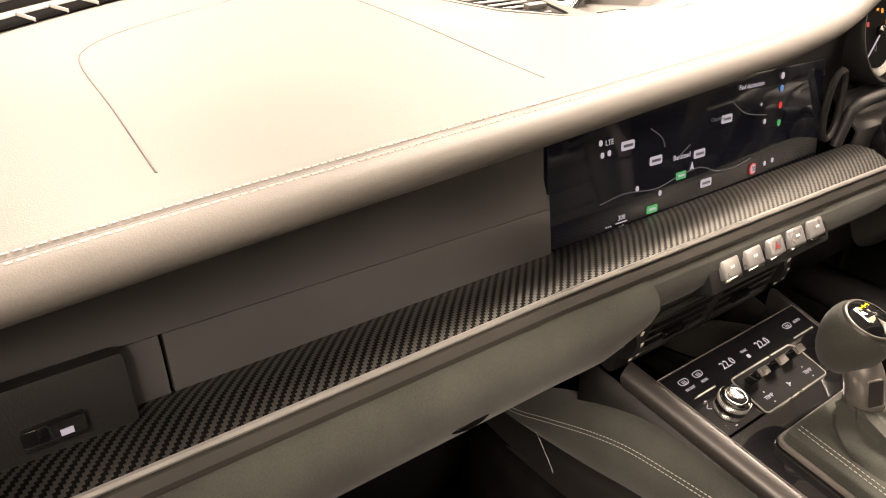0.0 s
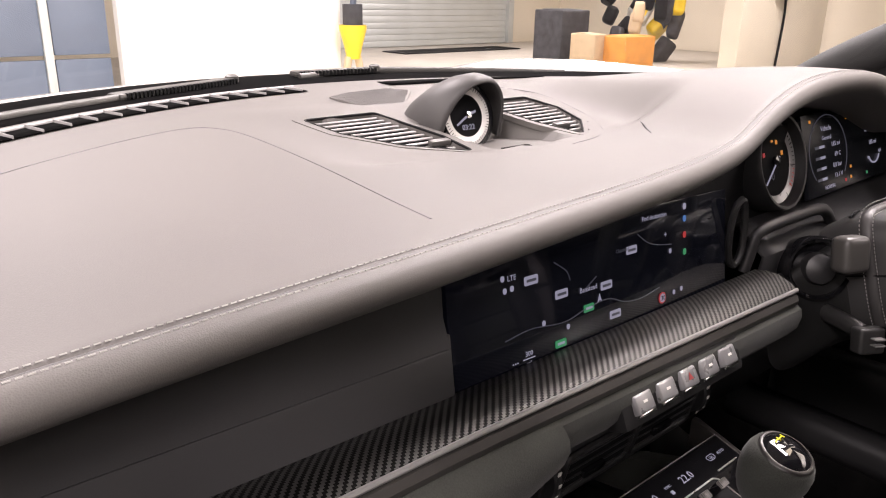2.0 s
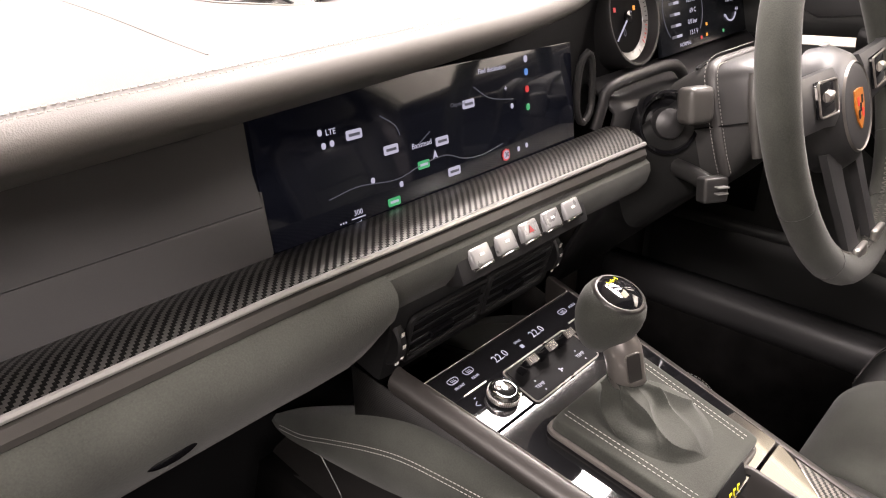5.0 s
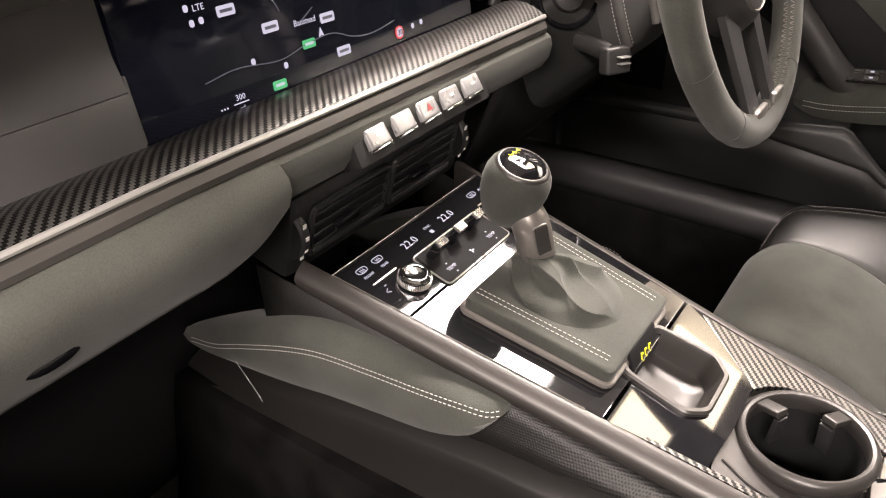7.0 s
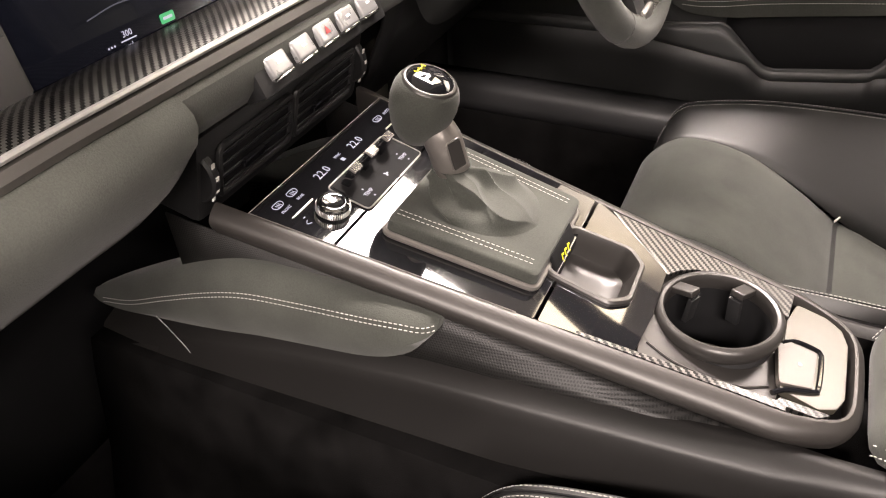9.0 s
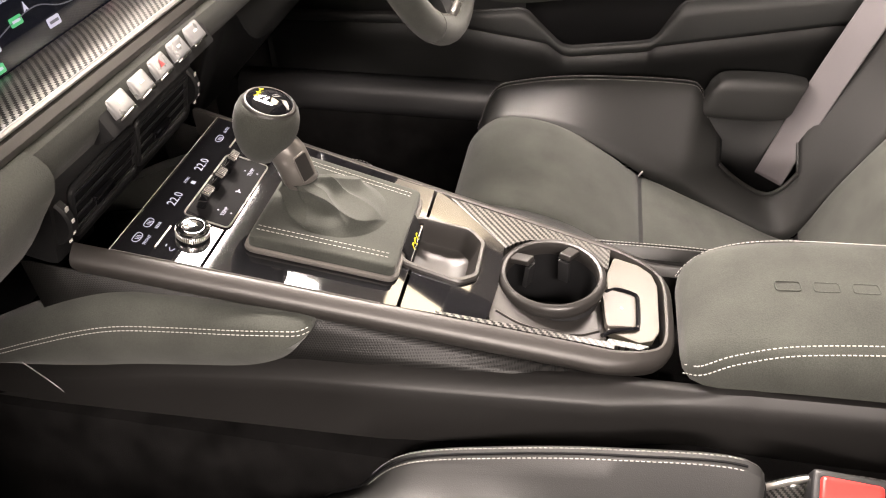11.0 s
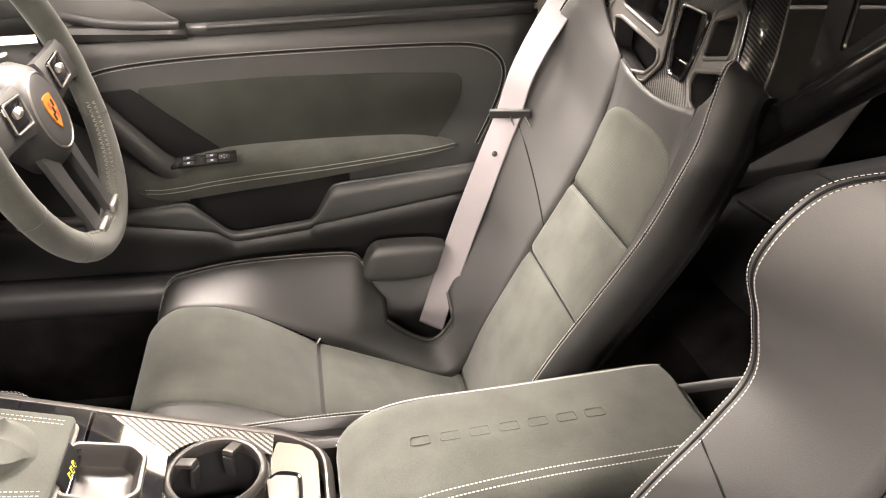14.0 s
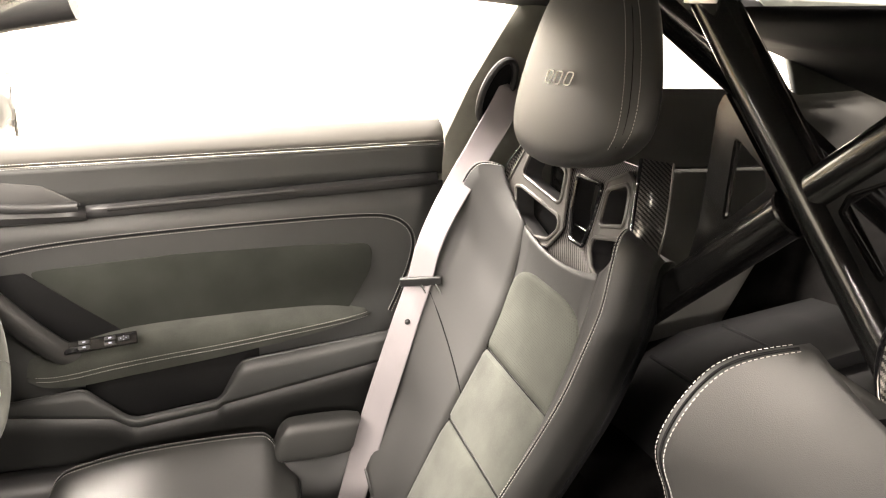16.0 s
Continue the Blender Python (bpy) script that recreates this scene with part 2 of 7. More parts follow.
# ---- mesh helpers ----
def mesh_of(name, verts, faces, material, parent=None, label="", smooth=True, solid=0.0, kind=""):
    me = bpy.data.meshes.new(name)
    me.from_pydata([tuple(v) for v in verts], [], faces)
    me.validate()
    bm = bmesh.new()
    bm.from_mesh(me)
    bmesh.ops.recalc_face_normals(bm, faces=bm.faces)
    bm.to_mesh(me)
    bm.free()
    me.materials.append(material)
    if smooth:
        for p in me.polygons:
            p.use_smooth = True
        me.set_sharp_from_angle(angle=radians(38))
    ob = new(name, me)
    if parent:
        ob.parent = parent
    if solid:
        s = ob.modifiers.new("thickness", "SOLIDIFY")
        s.thickness, s.offset = solid, 0
    return tagged(ob, label=label, kind=kind)


def part(name, bm, material, parent, label="", smooth=True):
    me = bpy.data.meshes.new(name)
    bmesh.ops.recalc_face_normals(bm, faces=bm.faces)
    bm.to_mesh(me)
    bm.free()
    me.materials.append(material)
    if smooth:
        for p in me.polygons:
            p.use_smooth = True
        me.set_sharp_from_angle(angle=radians(38))
    ob = new(name, me)
    ob.parent = parent
    return tagged(ob, label=label)


def thing(name, label, category, group="", kind=""):
    return tagged(new(name), label, category, group, kind)


def grid(rows, closed=False):
    """Verts and faces of a sheet through rows of points."""
    nv = len(rows[0])
    verts = [p for r in rows for p in r]
    faces = []
    for i in range(len(rows) - 1):
        for j in range(nv if closed else nv - 1):
            k = (j + 1) % nv
            faces.append((i * nv + j, i * nv + k, (i + 1) * nv + k, (i + 1) * nv + j))
    return verts, faces


def loft(rings):
    """A closed solid through rings of points."""
    verts, faces = grid(rings, True)
    n = len(rings[0])
    faces.append(tuple(range(n)))
    faces.append(tuple(range(len(verts) - n, len(verts))))
    return verts, faces


def box(bm, m, sx, sy, sz, bevel=0.0, seg=2):
    r = bmesh.ops.create_cube(bm, size=1, matrix=m @ Matrix.Diagonal((sx, sy, sz, 1)))
    if bevel:
        edges = list({e for v in r["verts"] for e in v.link_edges})
        bmesh.ops.bevel(bm, geom=edges, offset=bevel, segments=seg, affect="EDGES", profile=0.6)
    return bm


def box_part(name, m, size, material, parent, bevel=0.002, label="", seg=2):
    return part(name, box(bmesh.new(), m, *size, bevel, seg), material, parent, label)


def lathe(profile, m, seg=40):
    """Turn (r, z) points round z; the ends close on the axis where r is 0."""
    rows = []
    for r, z in profile:
        rows.append([m @ Vector((r * math.cos(a), r * math.sin(a), z)) for a in [2 * math.pi * i / seg for i in range(seg)]])
    return grid(rows, True)


def smooth_path(points, step=0.01, closed=False):
    """Catmull-Rom through the points, at even steps."""
    P = [Vector(p) for p in points]
    if closed:
        P = [P[-1], *P, P[0], P[1]]
    else:
        P = [2 * P[0] - P[1], *P, 2 * P[-1] - P[-2]]
    dense = []
    for i in range(1, len(P) - 2):
        a, b, c, d = P[i - 1:i + 3]
        for k in range(12):
            t = k / 12
            dense.append(0.5 * ((2 * b) + (c - a) * t + (2 * a - 5 * b + 4 * c - d) * t * t + (3 * b - a - 3 * c + d) * t ** 3))
    dense.append(P[-2])
    out, left = [dense[0]], step
    for a, b in zip(dense, dense[1:]):
        length, done = (b - a).length, 0.0
        while length - done >= left:
            done += left
            out.append(a.lerp(b, done / length))
            left = step
        left -= length - done
    if (out[-1] - dense[-1]).length > step * 0.4 and not closed:
        out.append(dense[-1])
    return out


def tube(path, r, seg=12, closed=False, squash=1.0, up=None):
    """Rings round a path; squash flattens the section along its second axis."""
    rings = []
    n = len(path)
    side = None
    for i, p in enumerate(path):
        a = path[(i - 1) % n] if closed or i else p
        b = path[(i + 1) % n] if closed or i < n - 1 else p
        t = (b - a).normalized()
        ref = Vector(up) if up else (side if side else Vector((0, 0, 1)) if abs(t.z) < 0.9 else Vector((1, 0, 0)))
        s2 = t.cross(ref).normalized()
        s1 = s2.cross(t).normalized()
        side = s1
        rad = r[i] if isinstance(r, (list, tuple)) else r
        rings.append([p + rad * (math.cos(q) * s1 + squash * math.sin(q) * s2) for q in [2 * math.pi * k / seg for k in range(seg)]])
    if closed:
        rings.append(rings[0])
        v, f = grid(rings, True)
        return v, f
    return loft(rings)


def tube_part(name, points, r, material, parent, label="", step=0.01, seg=12, closed=False, squash=1.0, up=None):
    return mesh_of(name, *tube(smooth_path(points, step, closed), r, seg, closed, squash, up), material, parent, label)


def stitch(points, parent, rows=(0.0,), normal=(0, 0, 1), pitch=0.0042, length=0.0026, wide=0.00042, lift=0.0012, name="stitching", normals=None):
    """Rows of short threads along a seam."""
    verts, faces = [], []
    path = smooth_path(points, pitch)
    nrm = Vector(normal).normalized()
    for i in range(len(path) - 1):
        if normals:
            nrm = normals[min(range(len(points)), key=lambda q: (points[q] - path[i]).length_squared)]
        t = (path[i + 1] - path[i]).normalized()
        s = t.cross(nrm).normalized()
        up = s.cross(t)
        for off in rows:
            c = path[i] + s * off + up * lift
            k = len(verts)
            for d in (-1, 1):
                for x, y in ((-1, 0), (0, 1), (1, 0), (0, -1)):
                    verts.append(c + t * (d * length / 2) + s * (x * wide) + up * (y * wide * 0.8))
            for j in range(4):
                faces.append((k + j, k + (j + 1) % 4, k + 4 + (j + 1) % 4, k + 4 + j))
            faces += [(k, k + 1, k + 2, k + 3), (k + 7, k + 6, k + 5, k + 4)]
    return mesh_of(name, verts, faces, M_THREAD, parent, "pale contrast thread in short stitches", kind="stuff")


def plate(outline, m, thick, bevel=0.0):
    """A flat slab: outline in x, y of m, its top at z = 0."""
    bm = bmesh.new()
    top = [bm.verts.new(m @ Vector((x, y, 0))) for x, y in outline]
    f = bm.faces.new(top)
    r = bmesh.ops.extrude_face_region(bm, geom=[f])
    d = (m.to_3x3() @ Vector((0, 0, -thick)))
    bmesh.ops.translate(bm, verts=[v for v in r["geom"] if isinstance(v, bmesh.types.BMVert)], vec=d)
    if bevel:
        bmesh.ops.bevel(bm, geom=[e for e in f.edges], offset=bevel, segments=2, affect="EDGES", profile=0.6)
    return bm


def round_outline(points, r, seg=5):
    """A polygon with its corners rounded by r (one number, or one for each corner)."""
    out, n = [], len(points)
    for i, p in enumerate(points):
        p, a, b = Vector(p), Vector(points[i - 1]), Vector(points[(i + 1) % n])
        rad = r[i] if isinstance(r, (list, tuple)) else r
        u, v = (a - p).normalized(), (b - p).normalized()
        ang = u.angle(v)
        d = min(rad / math.tan(ang / 2), (a - p).length * 0.49, (b - p).length * 0.49)
        s, e = p + u * d, p + v * d
        for k in range(seg + 1):
            t = k / seg
            out.append(tuple((1 - t) ** 2 * s + 2 * t * (1 - t) * p + t * t * e))
    return out


def letters(text, m, size, material, parent, depth=0.0003, align="CENTER"):
    """Raised lettering in the built-in font, as a mesh."""
    c = bpy.data.curves.new("lettering", "FONT")
    c.body, c.size, c.extrude, c.align_x, c.align_y, c.resolution_u = text, size, depth, align, "CENTER", 2
    tmp = bpy.data.objects.new("lettering", c)
    scene.collection.objects.link(tmp)
    me = bpy.data.meshes.new_from_object(tmp.evaluated_get(bpy.context.evaluated_depsgraph_get()))
    bpy.data.objects.remove(tmp)
    me.transform(m)
    me.materials.clear()
    me.materials.append(material)
    ob = new("lettering", me)
    ob.parent = parent
    return ob


def basis(origin, xaxis, yaxis):
    """A pose from its origin and the directions of its x and y."""
    x = Vector(xaxis).normalized()
    z = x.cross(Vector(yaxis)).normalized()
    y = z.cross(x)
    m = Matrix((x, y, z)).transposed().to_4x4()
    m.translation = Vector(origin)
    return m


def frange(a, b, n):
    return [a + (b - a) * i / (n - 1) for i in range(n)]


def refine(rows, k=4):
    """Catmull-Rom between the rows, column by column."""
    out = []
    n = len(rows)
    for i in range(n - 1):
        a, b, c, d = rows[max(0, i - 1)], rows[i], rows[i + 1], rows[min(n - 1, i + 2)]
        for j in range(k):
            t = j / k
            out.append([0.5 * ((2 * q) + (r - p) * t + (2 * p - 5 * q + 4 * r - s) * t * t + (3 * q - p - 3 * r + s) * t ** 3) for p, q, r, s in zip(a, b, c, d)])
    out.append(list(rows[-1]))
    return out


def plate_holes(outline, holes, m, thick):
    """A slab in x, y of m with openings through it."""
    bm = bmesh.new()
    for loop in (outline, *holes):
        vs = [bm.verts.new((x, y, 0)) for x, y in loop]
        for a, b in zip(vs, vs[1:] + vs[:1]):
            bm.edges.new((a, b))
    bmesh.ops.triangle_fill(bm, use_beauty=True, edges=bm.edges[:])
    r = bmesh.ops.extrude_face_region(bm, geom=bm.faces[:])
    bmesh.ops.translate(bm, verts=[v for v in r["geom"] if isinstance(v, bmesh.types.BMVert)], vec=(0, 0, -thick))
    bmesh.ops.transform(bm, matrix=m, verts=bm.verts[:])
    return bm


# ---- garage ----
def slab(name, m, size, material, kind="structure", label="", category=""):
    me = bpy.data.meshes.new(name)
    bm = box(bmesh.new(), m, *size, 0.004, 1)
    bm.to_mesh(me)
    bm.free()
    me.materials.append(material)
    return tagged(new(name, me), label, category, kind=kind)


slab("ground", pose(2, 3, -0.05), (26, 26, 0.1), M_CONCRETE, label="pale painted concrete garage floor", category="floor")
slab("ceiling", pose(2, 3, 3.45), (26, 26, 0.1), M_ROOF, label="dark grey garage ceiling", category="ceiling")
slab("wall_north", pose(2, 12.7, 1.7), (26, 0.2, 3.4), M_CREAM, label="cream painted back wall of the garage", category="wall")
slab("wall_south", pose(2, -7, 1.7), (26, 0.2, 3.4), M_WHITE, label="white painted garage wall", category="wall")
slab("wall_east", pose(14.4, 3, 1.7), (0.2, 19.4, 3.4), M_CREAM, label="cream painted side wall", category="wall")
slab("wall_west", pose(-7, 3, 1.7), (0.2, 19.4, 3.4), M_WHITE, label="white painted garage wall", category="wall")
slab("wall_partition", pose(3.6, -2.9, 1.7), (0.12, 7.0, 3.4), M_WHITE, label="white painted partition wall beside the car", category="wall")
slab("wall_panel", pose(2.5, 6.05, 1.3), (2.0, 0.1, 2.6), M_WHITE, label="white panelled wall ahead of the car", category="wall")
slab("wall_pier", pose(12.1, 6.05, 1.7), (2.9, 0.3, 3.4), M_CREAM, label="cream painted pier of the garage wall", category="wall")

shutter = thing("roller_shutter", "pale green-grey ribbed steel roller shutter, closed", "shutter")
for i in range(26):
    box_part("slat", basis((10.0, 12.5, 0.07 + 0.12 * i), (1, 0, 0), (0, 0.15, 1)), (4.6, 0.125, 0.03), M_SHUTTER, shutter, 0.006)
for sx in (7.62, 12.38):
    box_part("guide", pose(sx, 12.46, 1.6), (0.16, 0.14, 3.2), M_SHUTTER, shutter, 0.01)
slab("floor_mat", pose(9.6, 11.2, 0.012), (3.0, 0.7, 0.02), M_DARK, kind="", label="black rubber mat lying before the shutter", category="mat")

blue = thing("panel_door", "blue-grey glazed panel door in a grey frame", "door", kind="structure")
for i in range(4):
    w = 0.56 if i < 3 else 0.4
    c = -0.55 + 0.62 * i - (0.07 if i == 3 else 0)
    box_part("panel", pose(c, 6.1, 0.30), (w, 0.04, 0.5), M_BLUE, blue, 0.01)
    box_part("middle_panel", pose(c, 6.1, 0.80), (w, 0.04, 0.44), M_BLUE, blue, 0.01)
    box_part("upper_panel", pose(c, 6.1, 1.65), (w, 0.04, 1.1), M_CLUTTER, blue, 0.01)
for i in range(4):
    box_part("stile", pose(-0.86 + 0.62 * i, 6.09, 1.2), (0.06, 0.07, 2.4), M_SHUTTER, blue, 0.006)

jack = thing("yellow_stand", "yellow plastic bucket with a black basket on legs", "stand")
mesh_of("bucket", *lathe([(0, 0.48), (0.06, 0.48), (0.085, 0.6), (0.125, 0.74), (0.125, 0.78), (0.11, 0.78), (0.09, 0.7)], pose(3.5, 5.8, 0), 28), M_YELLOW, jack, "yellow plastic bucket")
mesh_of("basket", *lathe([(0, 0.76), (0.09, 0.76), (0.09, 0.96), (0.085, 0.96), (0.085, 0.78)], pose(3.5, 5.8, 0), 20), M_CLUTTER, jack, "black mesh basket")
tube_part("handle", [(3.5, 5.8, 0.9), (3.51, 5.8, 1.0), (3.5, 5.8, 1.08)], 0.03, M_BLUE, jack)
tube_part("leg", [(3.45, 5.8, 0.5), (3.4, 5.8, 0.25), (3.36, 5.8, 0.02)], 0.035, M_CARD, jack)
tube_part("leg", [(3.55, 5.8, 0.5), (3.6, 5.8, 0.25), (3.64, 5.8, 0.02)], 0.035, M_CARD, jack)

for (bx, by, bz, sx, sy, sz, material, nm, lab) in ((9.3, 7.7, 0.25, 0.3, 0.5, 0.5, M_CARD, "carton", "tan cardboard carton on the garage floor"), (9.78, 7.3, 0.24, 0.8, 0.5, 0.48, M_ORANGE, "carton", "orange cardboard carton beside a dark heap"),
                                             (9.45, 8.4, 0.42, 0.7, 0.6, 0.84, M_CLUTTER, "tool_bag", "dark grey tool bag leaning by the shutter")):
    b = thing(nm, lab, nm.replace("_", " "))
    box_part("body", pose(bx, by, bz), (sx, sy, sz), material, b, 0.03, seg=3)
    box_part("flap", pose(bx, by, bz + sz / 2 + 0.004, 2), (sx * 0.92, sy * 0.5, 0.012), material, b, 0.004)
rack = thing("tool_rack", "dark loaded rack of tools and jackets", "rack")
for i in range(26):
    a, b, c = random.random(), random.random(), random.random()
    box_part("jacket" if i % 2 else "tool_case", pose(9.95 + 1.5 * a, 8.2 - 1.0 * a + 0.3 * b, 0.15 + 1.5 * c, 40 * b, 30 * a, 80 * c), (0.22 + 0.25 * b, 0.2, 0.22 + 0.3 * a), (M_CLUTTER, M_DARK, M_CLUTTER, M_SHUTTER, M_DARK, M_CLUTTER, M_YELLOW, M_CLUTTER, M_CARD)[i % 9], rack, 0.07, seg=3)
chain = thing("hanging_cable", "black cable hanging with a round reel on the wall", "cable")
tube_part("cable", [(11.9, 5.8, 2.0), (11.88, 5.86, 1.3), (11.92, 5.86, 0.75), (11.86, 5.86, 0.0)], 0.02, M_DARK, chain, step=0.06)
mesh_of("reel", *lathe([(0, -0.06), (0.18, -0.06), (0.2, 0), (0.18, 0.06), (0, 0.06)], pose(11.75, 5.78, 1.25, 90)), M_CLUTTER, chain)


# ---- car shell ----
slab("floor", pose(0, -0.2, 0.09), (1.5, 2.8, 0.18), M_CARPET, label="black carpeted cabin floor", category="floor")


def screen_base(x):
    """Where the windscreen meets the dash."""
    return 0.80 - 0.85 * x * x if abs(x) < 0.62 else 0.80 - 0.85 * 0.3844 - 1.05 * (abs(x) - 0.62)


def roof_y(x):
    return -0.2 - 0.12 * x * x


ROOF = [[Vector((x, y, 1.262 - 0.06 * (abs(x) / 0.62) ** 2.2 - 0.035 * ((y + 0.35) / 0.5) ** 2 * (1 if y > -0.35 else 0.6))) for x in frange(-0.62, 0.62, 15)] for y in frange(-0.2, -1.0, 10)]
tagged(mesh_of("ceiling", *grid(ROOF), M_DARK, None, solid=0.03), "black suede headliner of the car", "ceiling", kind="structure")
# unseen plain wall behind the camera, added to keep low light out
slab("wall_left", pose(-0.745, -0.15, 0.55), (0.05, 1.9, 0.76), M_DARK, label="plain dark wall added at the left to block low light", category="wall")
slab("wall_front", pose(0, 0.66, 0.45), (1.62, 0.04, 0.86), M_CARPET, label="black carpeted bulkhead before the footwells", category="wall")
slab("wall_kick", pose(0.755, 0.53, 0.48), (0.03, 0.24, 0.9), M_CARPET, label="black carpeted side of the driver footwell", category="wall")
# windscreen
ws = []
for i in range(9):
    t = i / 8
    ws.append([Vector(((0.70 + (0.57 - 0.70) * t) * u, (screen_base(0.70 * u) + 0.03) * (1 - t) + roof_y(u * 0.57) * t, 0.955 * (1 - t) + t * (1.25 - 0.055 * abs(u) ** 2) + 0.02 * math.sin(math.pi * t))) for u in frange(-1, 1, 15)])
wind = tagged(mesh_of("window_1", *grid(ws), M_GLASS, None), "clear raked car windscreen", "windscreen", kind="structure")
wind.visible_shadow = False
for s, nm in ((1, "pillar_right"), (-1, "pillar_left")):
    tagged(mesh_of(nm, *tube(smooth_path([(s * 0.72, 0.52, 0.90), (s * 0.707, 0.42, 0.968), (s * 0.685, 0.27, 1.045), (s * 0.645, 0.06, 1.125), (s * 0.62, -0.1, 1.16)], 0.03), 0.03, 12, squash=0.7), M_PLASTIC, None), "black trimmed windscreen pillar", "pillar", kind="structure")
    tagged(mesh_of("roof_rail", *tube(smooth_path([(s * 0.635, 0.06, 1.14), (s * 0.622, -0.1, 1.2), (s * 0.612, -0.3, 1.235), (s * 0.6, -0.6, 1.245), (s * 0.585, -1.0, 1.2), (s * 0.55, -1.45, 1.10)], 0.03), 0.03, 12), M_DARK, None), "black lined roof rail above the door", "rail", kind="structure")
    rows = [[Vector((s * a[0], a[1], a[2])), Vector((s * (a[0] + b[0]) / 2, (a[1] + b[1]) / 2, (a[2] + b[2]) / 2)), Vector((s * b[0], b[1], b[2]))] for a, b in (((0.715, 0.53, 0.905), (0.80, 0.52, 0.86)), ((0.70, 0.42, 0.968), (0.785, 0.36, 0.90)), ((0.678, 0.27, 1.045), (0.765, 0.2, 0.93)), ((0.66, 0.16, 1.085), (0.75, 0.14, 0.95)))]
    tagged(mesh_of("pillar_trim", *grid(rows), M_PLASTIC, None, solid=0.006), "black trim at the foot of the windscreen pillar", "trim", kind="structure")
# car front seen through the windscreen
cowl = thing("cowl", "black plastic cowl with two wiper arms", "cowl")
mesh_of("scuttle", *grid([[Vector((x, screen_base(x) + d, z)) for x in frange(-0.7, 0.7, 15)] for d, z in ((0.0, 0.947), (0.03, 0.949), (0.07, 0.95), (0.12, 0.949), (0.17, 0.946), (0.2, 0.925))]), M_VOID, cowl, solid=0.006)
tube_part("wiper_arm", [(-0.66, 0.50, 0.951), (-0.42, 0.70, 0.953), (-0.2, 0.82, 0.953), (-0.13, 0.86, 0.95)], 0.006, M_SURR, cowl, "black wiper arm", squash=0.6)
tube_part("wiper_arm", [(0.02, 0.87, 0.954), (0.14, 0.885, 0.956), (0.3, 0.83, 0.953), (0.45, 0.74, 0.95)], 0.006, M_SURR, cowl, "black wiper arm", squash=0.6)
for wx, wy, wz, turn, wl in ((-0.175, 0.832, 0.9555, 24, 0.2), (0.09, 0.885, 0.9575, -4, 0.14)):
    cover = box_part("wiper_cover", pose(wx, wy, wz, 0, 0, turn), (wl, 0.026, 0.008), M_SURR, cowl, 0.004, "grey ribbed wiper cover")
    for i in range(int(wl / 0.0062)):
        box_part("cover_rib", pose(wx, wy, wz, 0, 0, turn) @ pose(-wl / 2 + 0.008 + 0.006 * i, -0.011, 0.0006), (0.0025, 0.008, 0.007), M_DARK, cover, 0, seg=1)
    mesh_of("pivot_bolt", *lathe([(0.009, -0.004), (0.009, 0.004), (0.006, 0.006), (0, 0.006)], pose(wx, wy, wz, 0, 0, turn) @ pose(wl / 2, 0, 0.002), 16), M_SURR, cover)
bonnet = thing("bonnet", "pale painted car bonnet with raised wings", "bonnet")
mesh_of("lid", *grid([[Vector((x, screen_base(x) + 0.2 + d, 0.94 - 0.16 * (d / 0.9) ** 1.3 + 0.012 * (abs(x) / 0.7) ** 4)) for x in frange(-0.72, 0.72, 17)] for d in frange(0, 0.9, 9)]), M_BODY, bonnet, solid=0.006)
for s in (-1, 1):
    mesh_of("wing", *tube(smooth_path([(s * 0.80, 0.42, 0.82), (s * 0.80, 0.8, 0.85), (s * 0.78, 1.3, 0.82), (s * 0.74, 1.8, 0.66)], 0.05), 0.09, 14), M_BODY, bonnet)
# rear of the cabin
tagged(mesh_of("wall_rear", *grid([[Vector((x, y, z)) for y, z in ((-0.80, 0.2), (-0.84, 0.42), (-1.0, 0.50), (-1.28, 0.55), (-1.36, 0.72), (-1.5, 0.9))] for x in frange(-0.74, 0.74, 9)]), M_CARPET, None, solid=0.02), "black carpeted bulkhead behind the seats", "wall", kind="structure")
tagged(mesh_of("roof_rear", *grid([[Vector((x * w, y, z)) for x in frange(-0.6, 0.6, 9)] for y, z, w in ((-0.98, 1.17, 1.0), (-1.2, 1.13, 0.98), (-1.5, 1.03, 0.93))]), M_DARK, None, solid=0.02), "dark headliner above the rear shelf", "ceiling", kind="structure")
tagged(mesh_of("wall_tail", *grid([[Vector((x, y, z)) for x in frange(-0.8, 0.8, 5)] for y, z in ((-1.62, 0.4), (-1.62, 1.12))]), M_DARK, None, solid=0.02), "dark rear end of the cabin", "wall", kind="structure")


# ---- dashboard ----
dashboard = thing("dashboard", "black leather dashboard with carbon trim and pale stitching", "dashboard")
EDGE = [(-0.76, 0.161, 0.942), (-0.5, 0.181, 0.9445), (-0.3, 0.197, 0.9445), (-0.1, 0.2175, 0.944), (0, 0.232, 0.943), (0.08, 0.246, 0.944), (0.14, 0.256, 0.949),
        (0.18, 0.26, 0.967), (0.24, 0.26, 0.989), (0.3, 0.26, 0.998), (0.37, 0.26, 1.0), (0.44, 0.26, 0.995), (0.5, 0.26, 0.983), (0.56, 0.256, 0.962), (0.6, 0.25, 0.947), (0.76, 0.22, 0.94)]


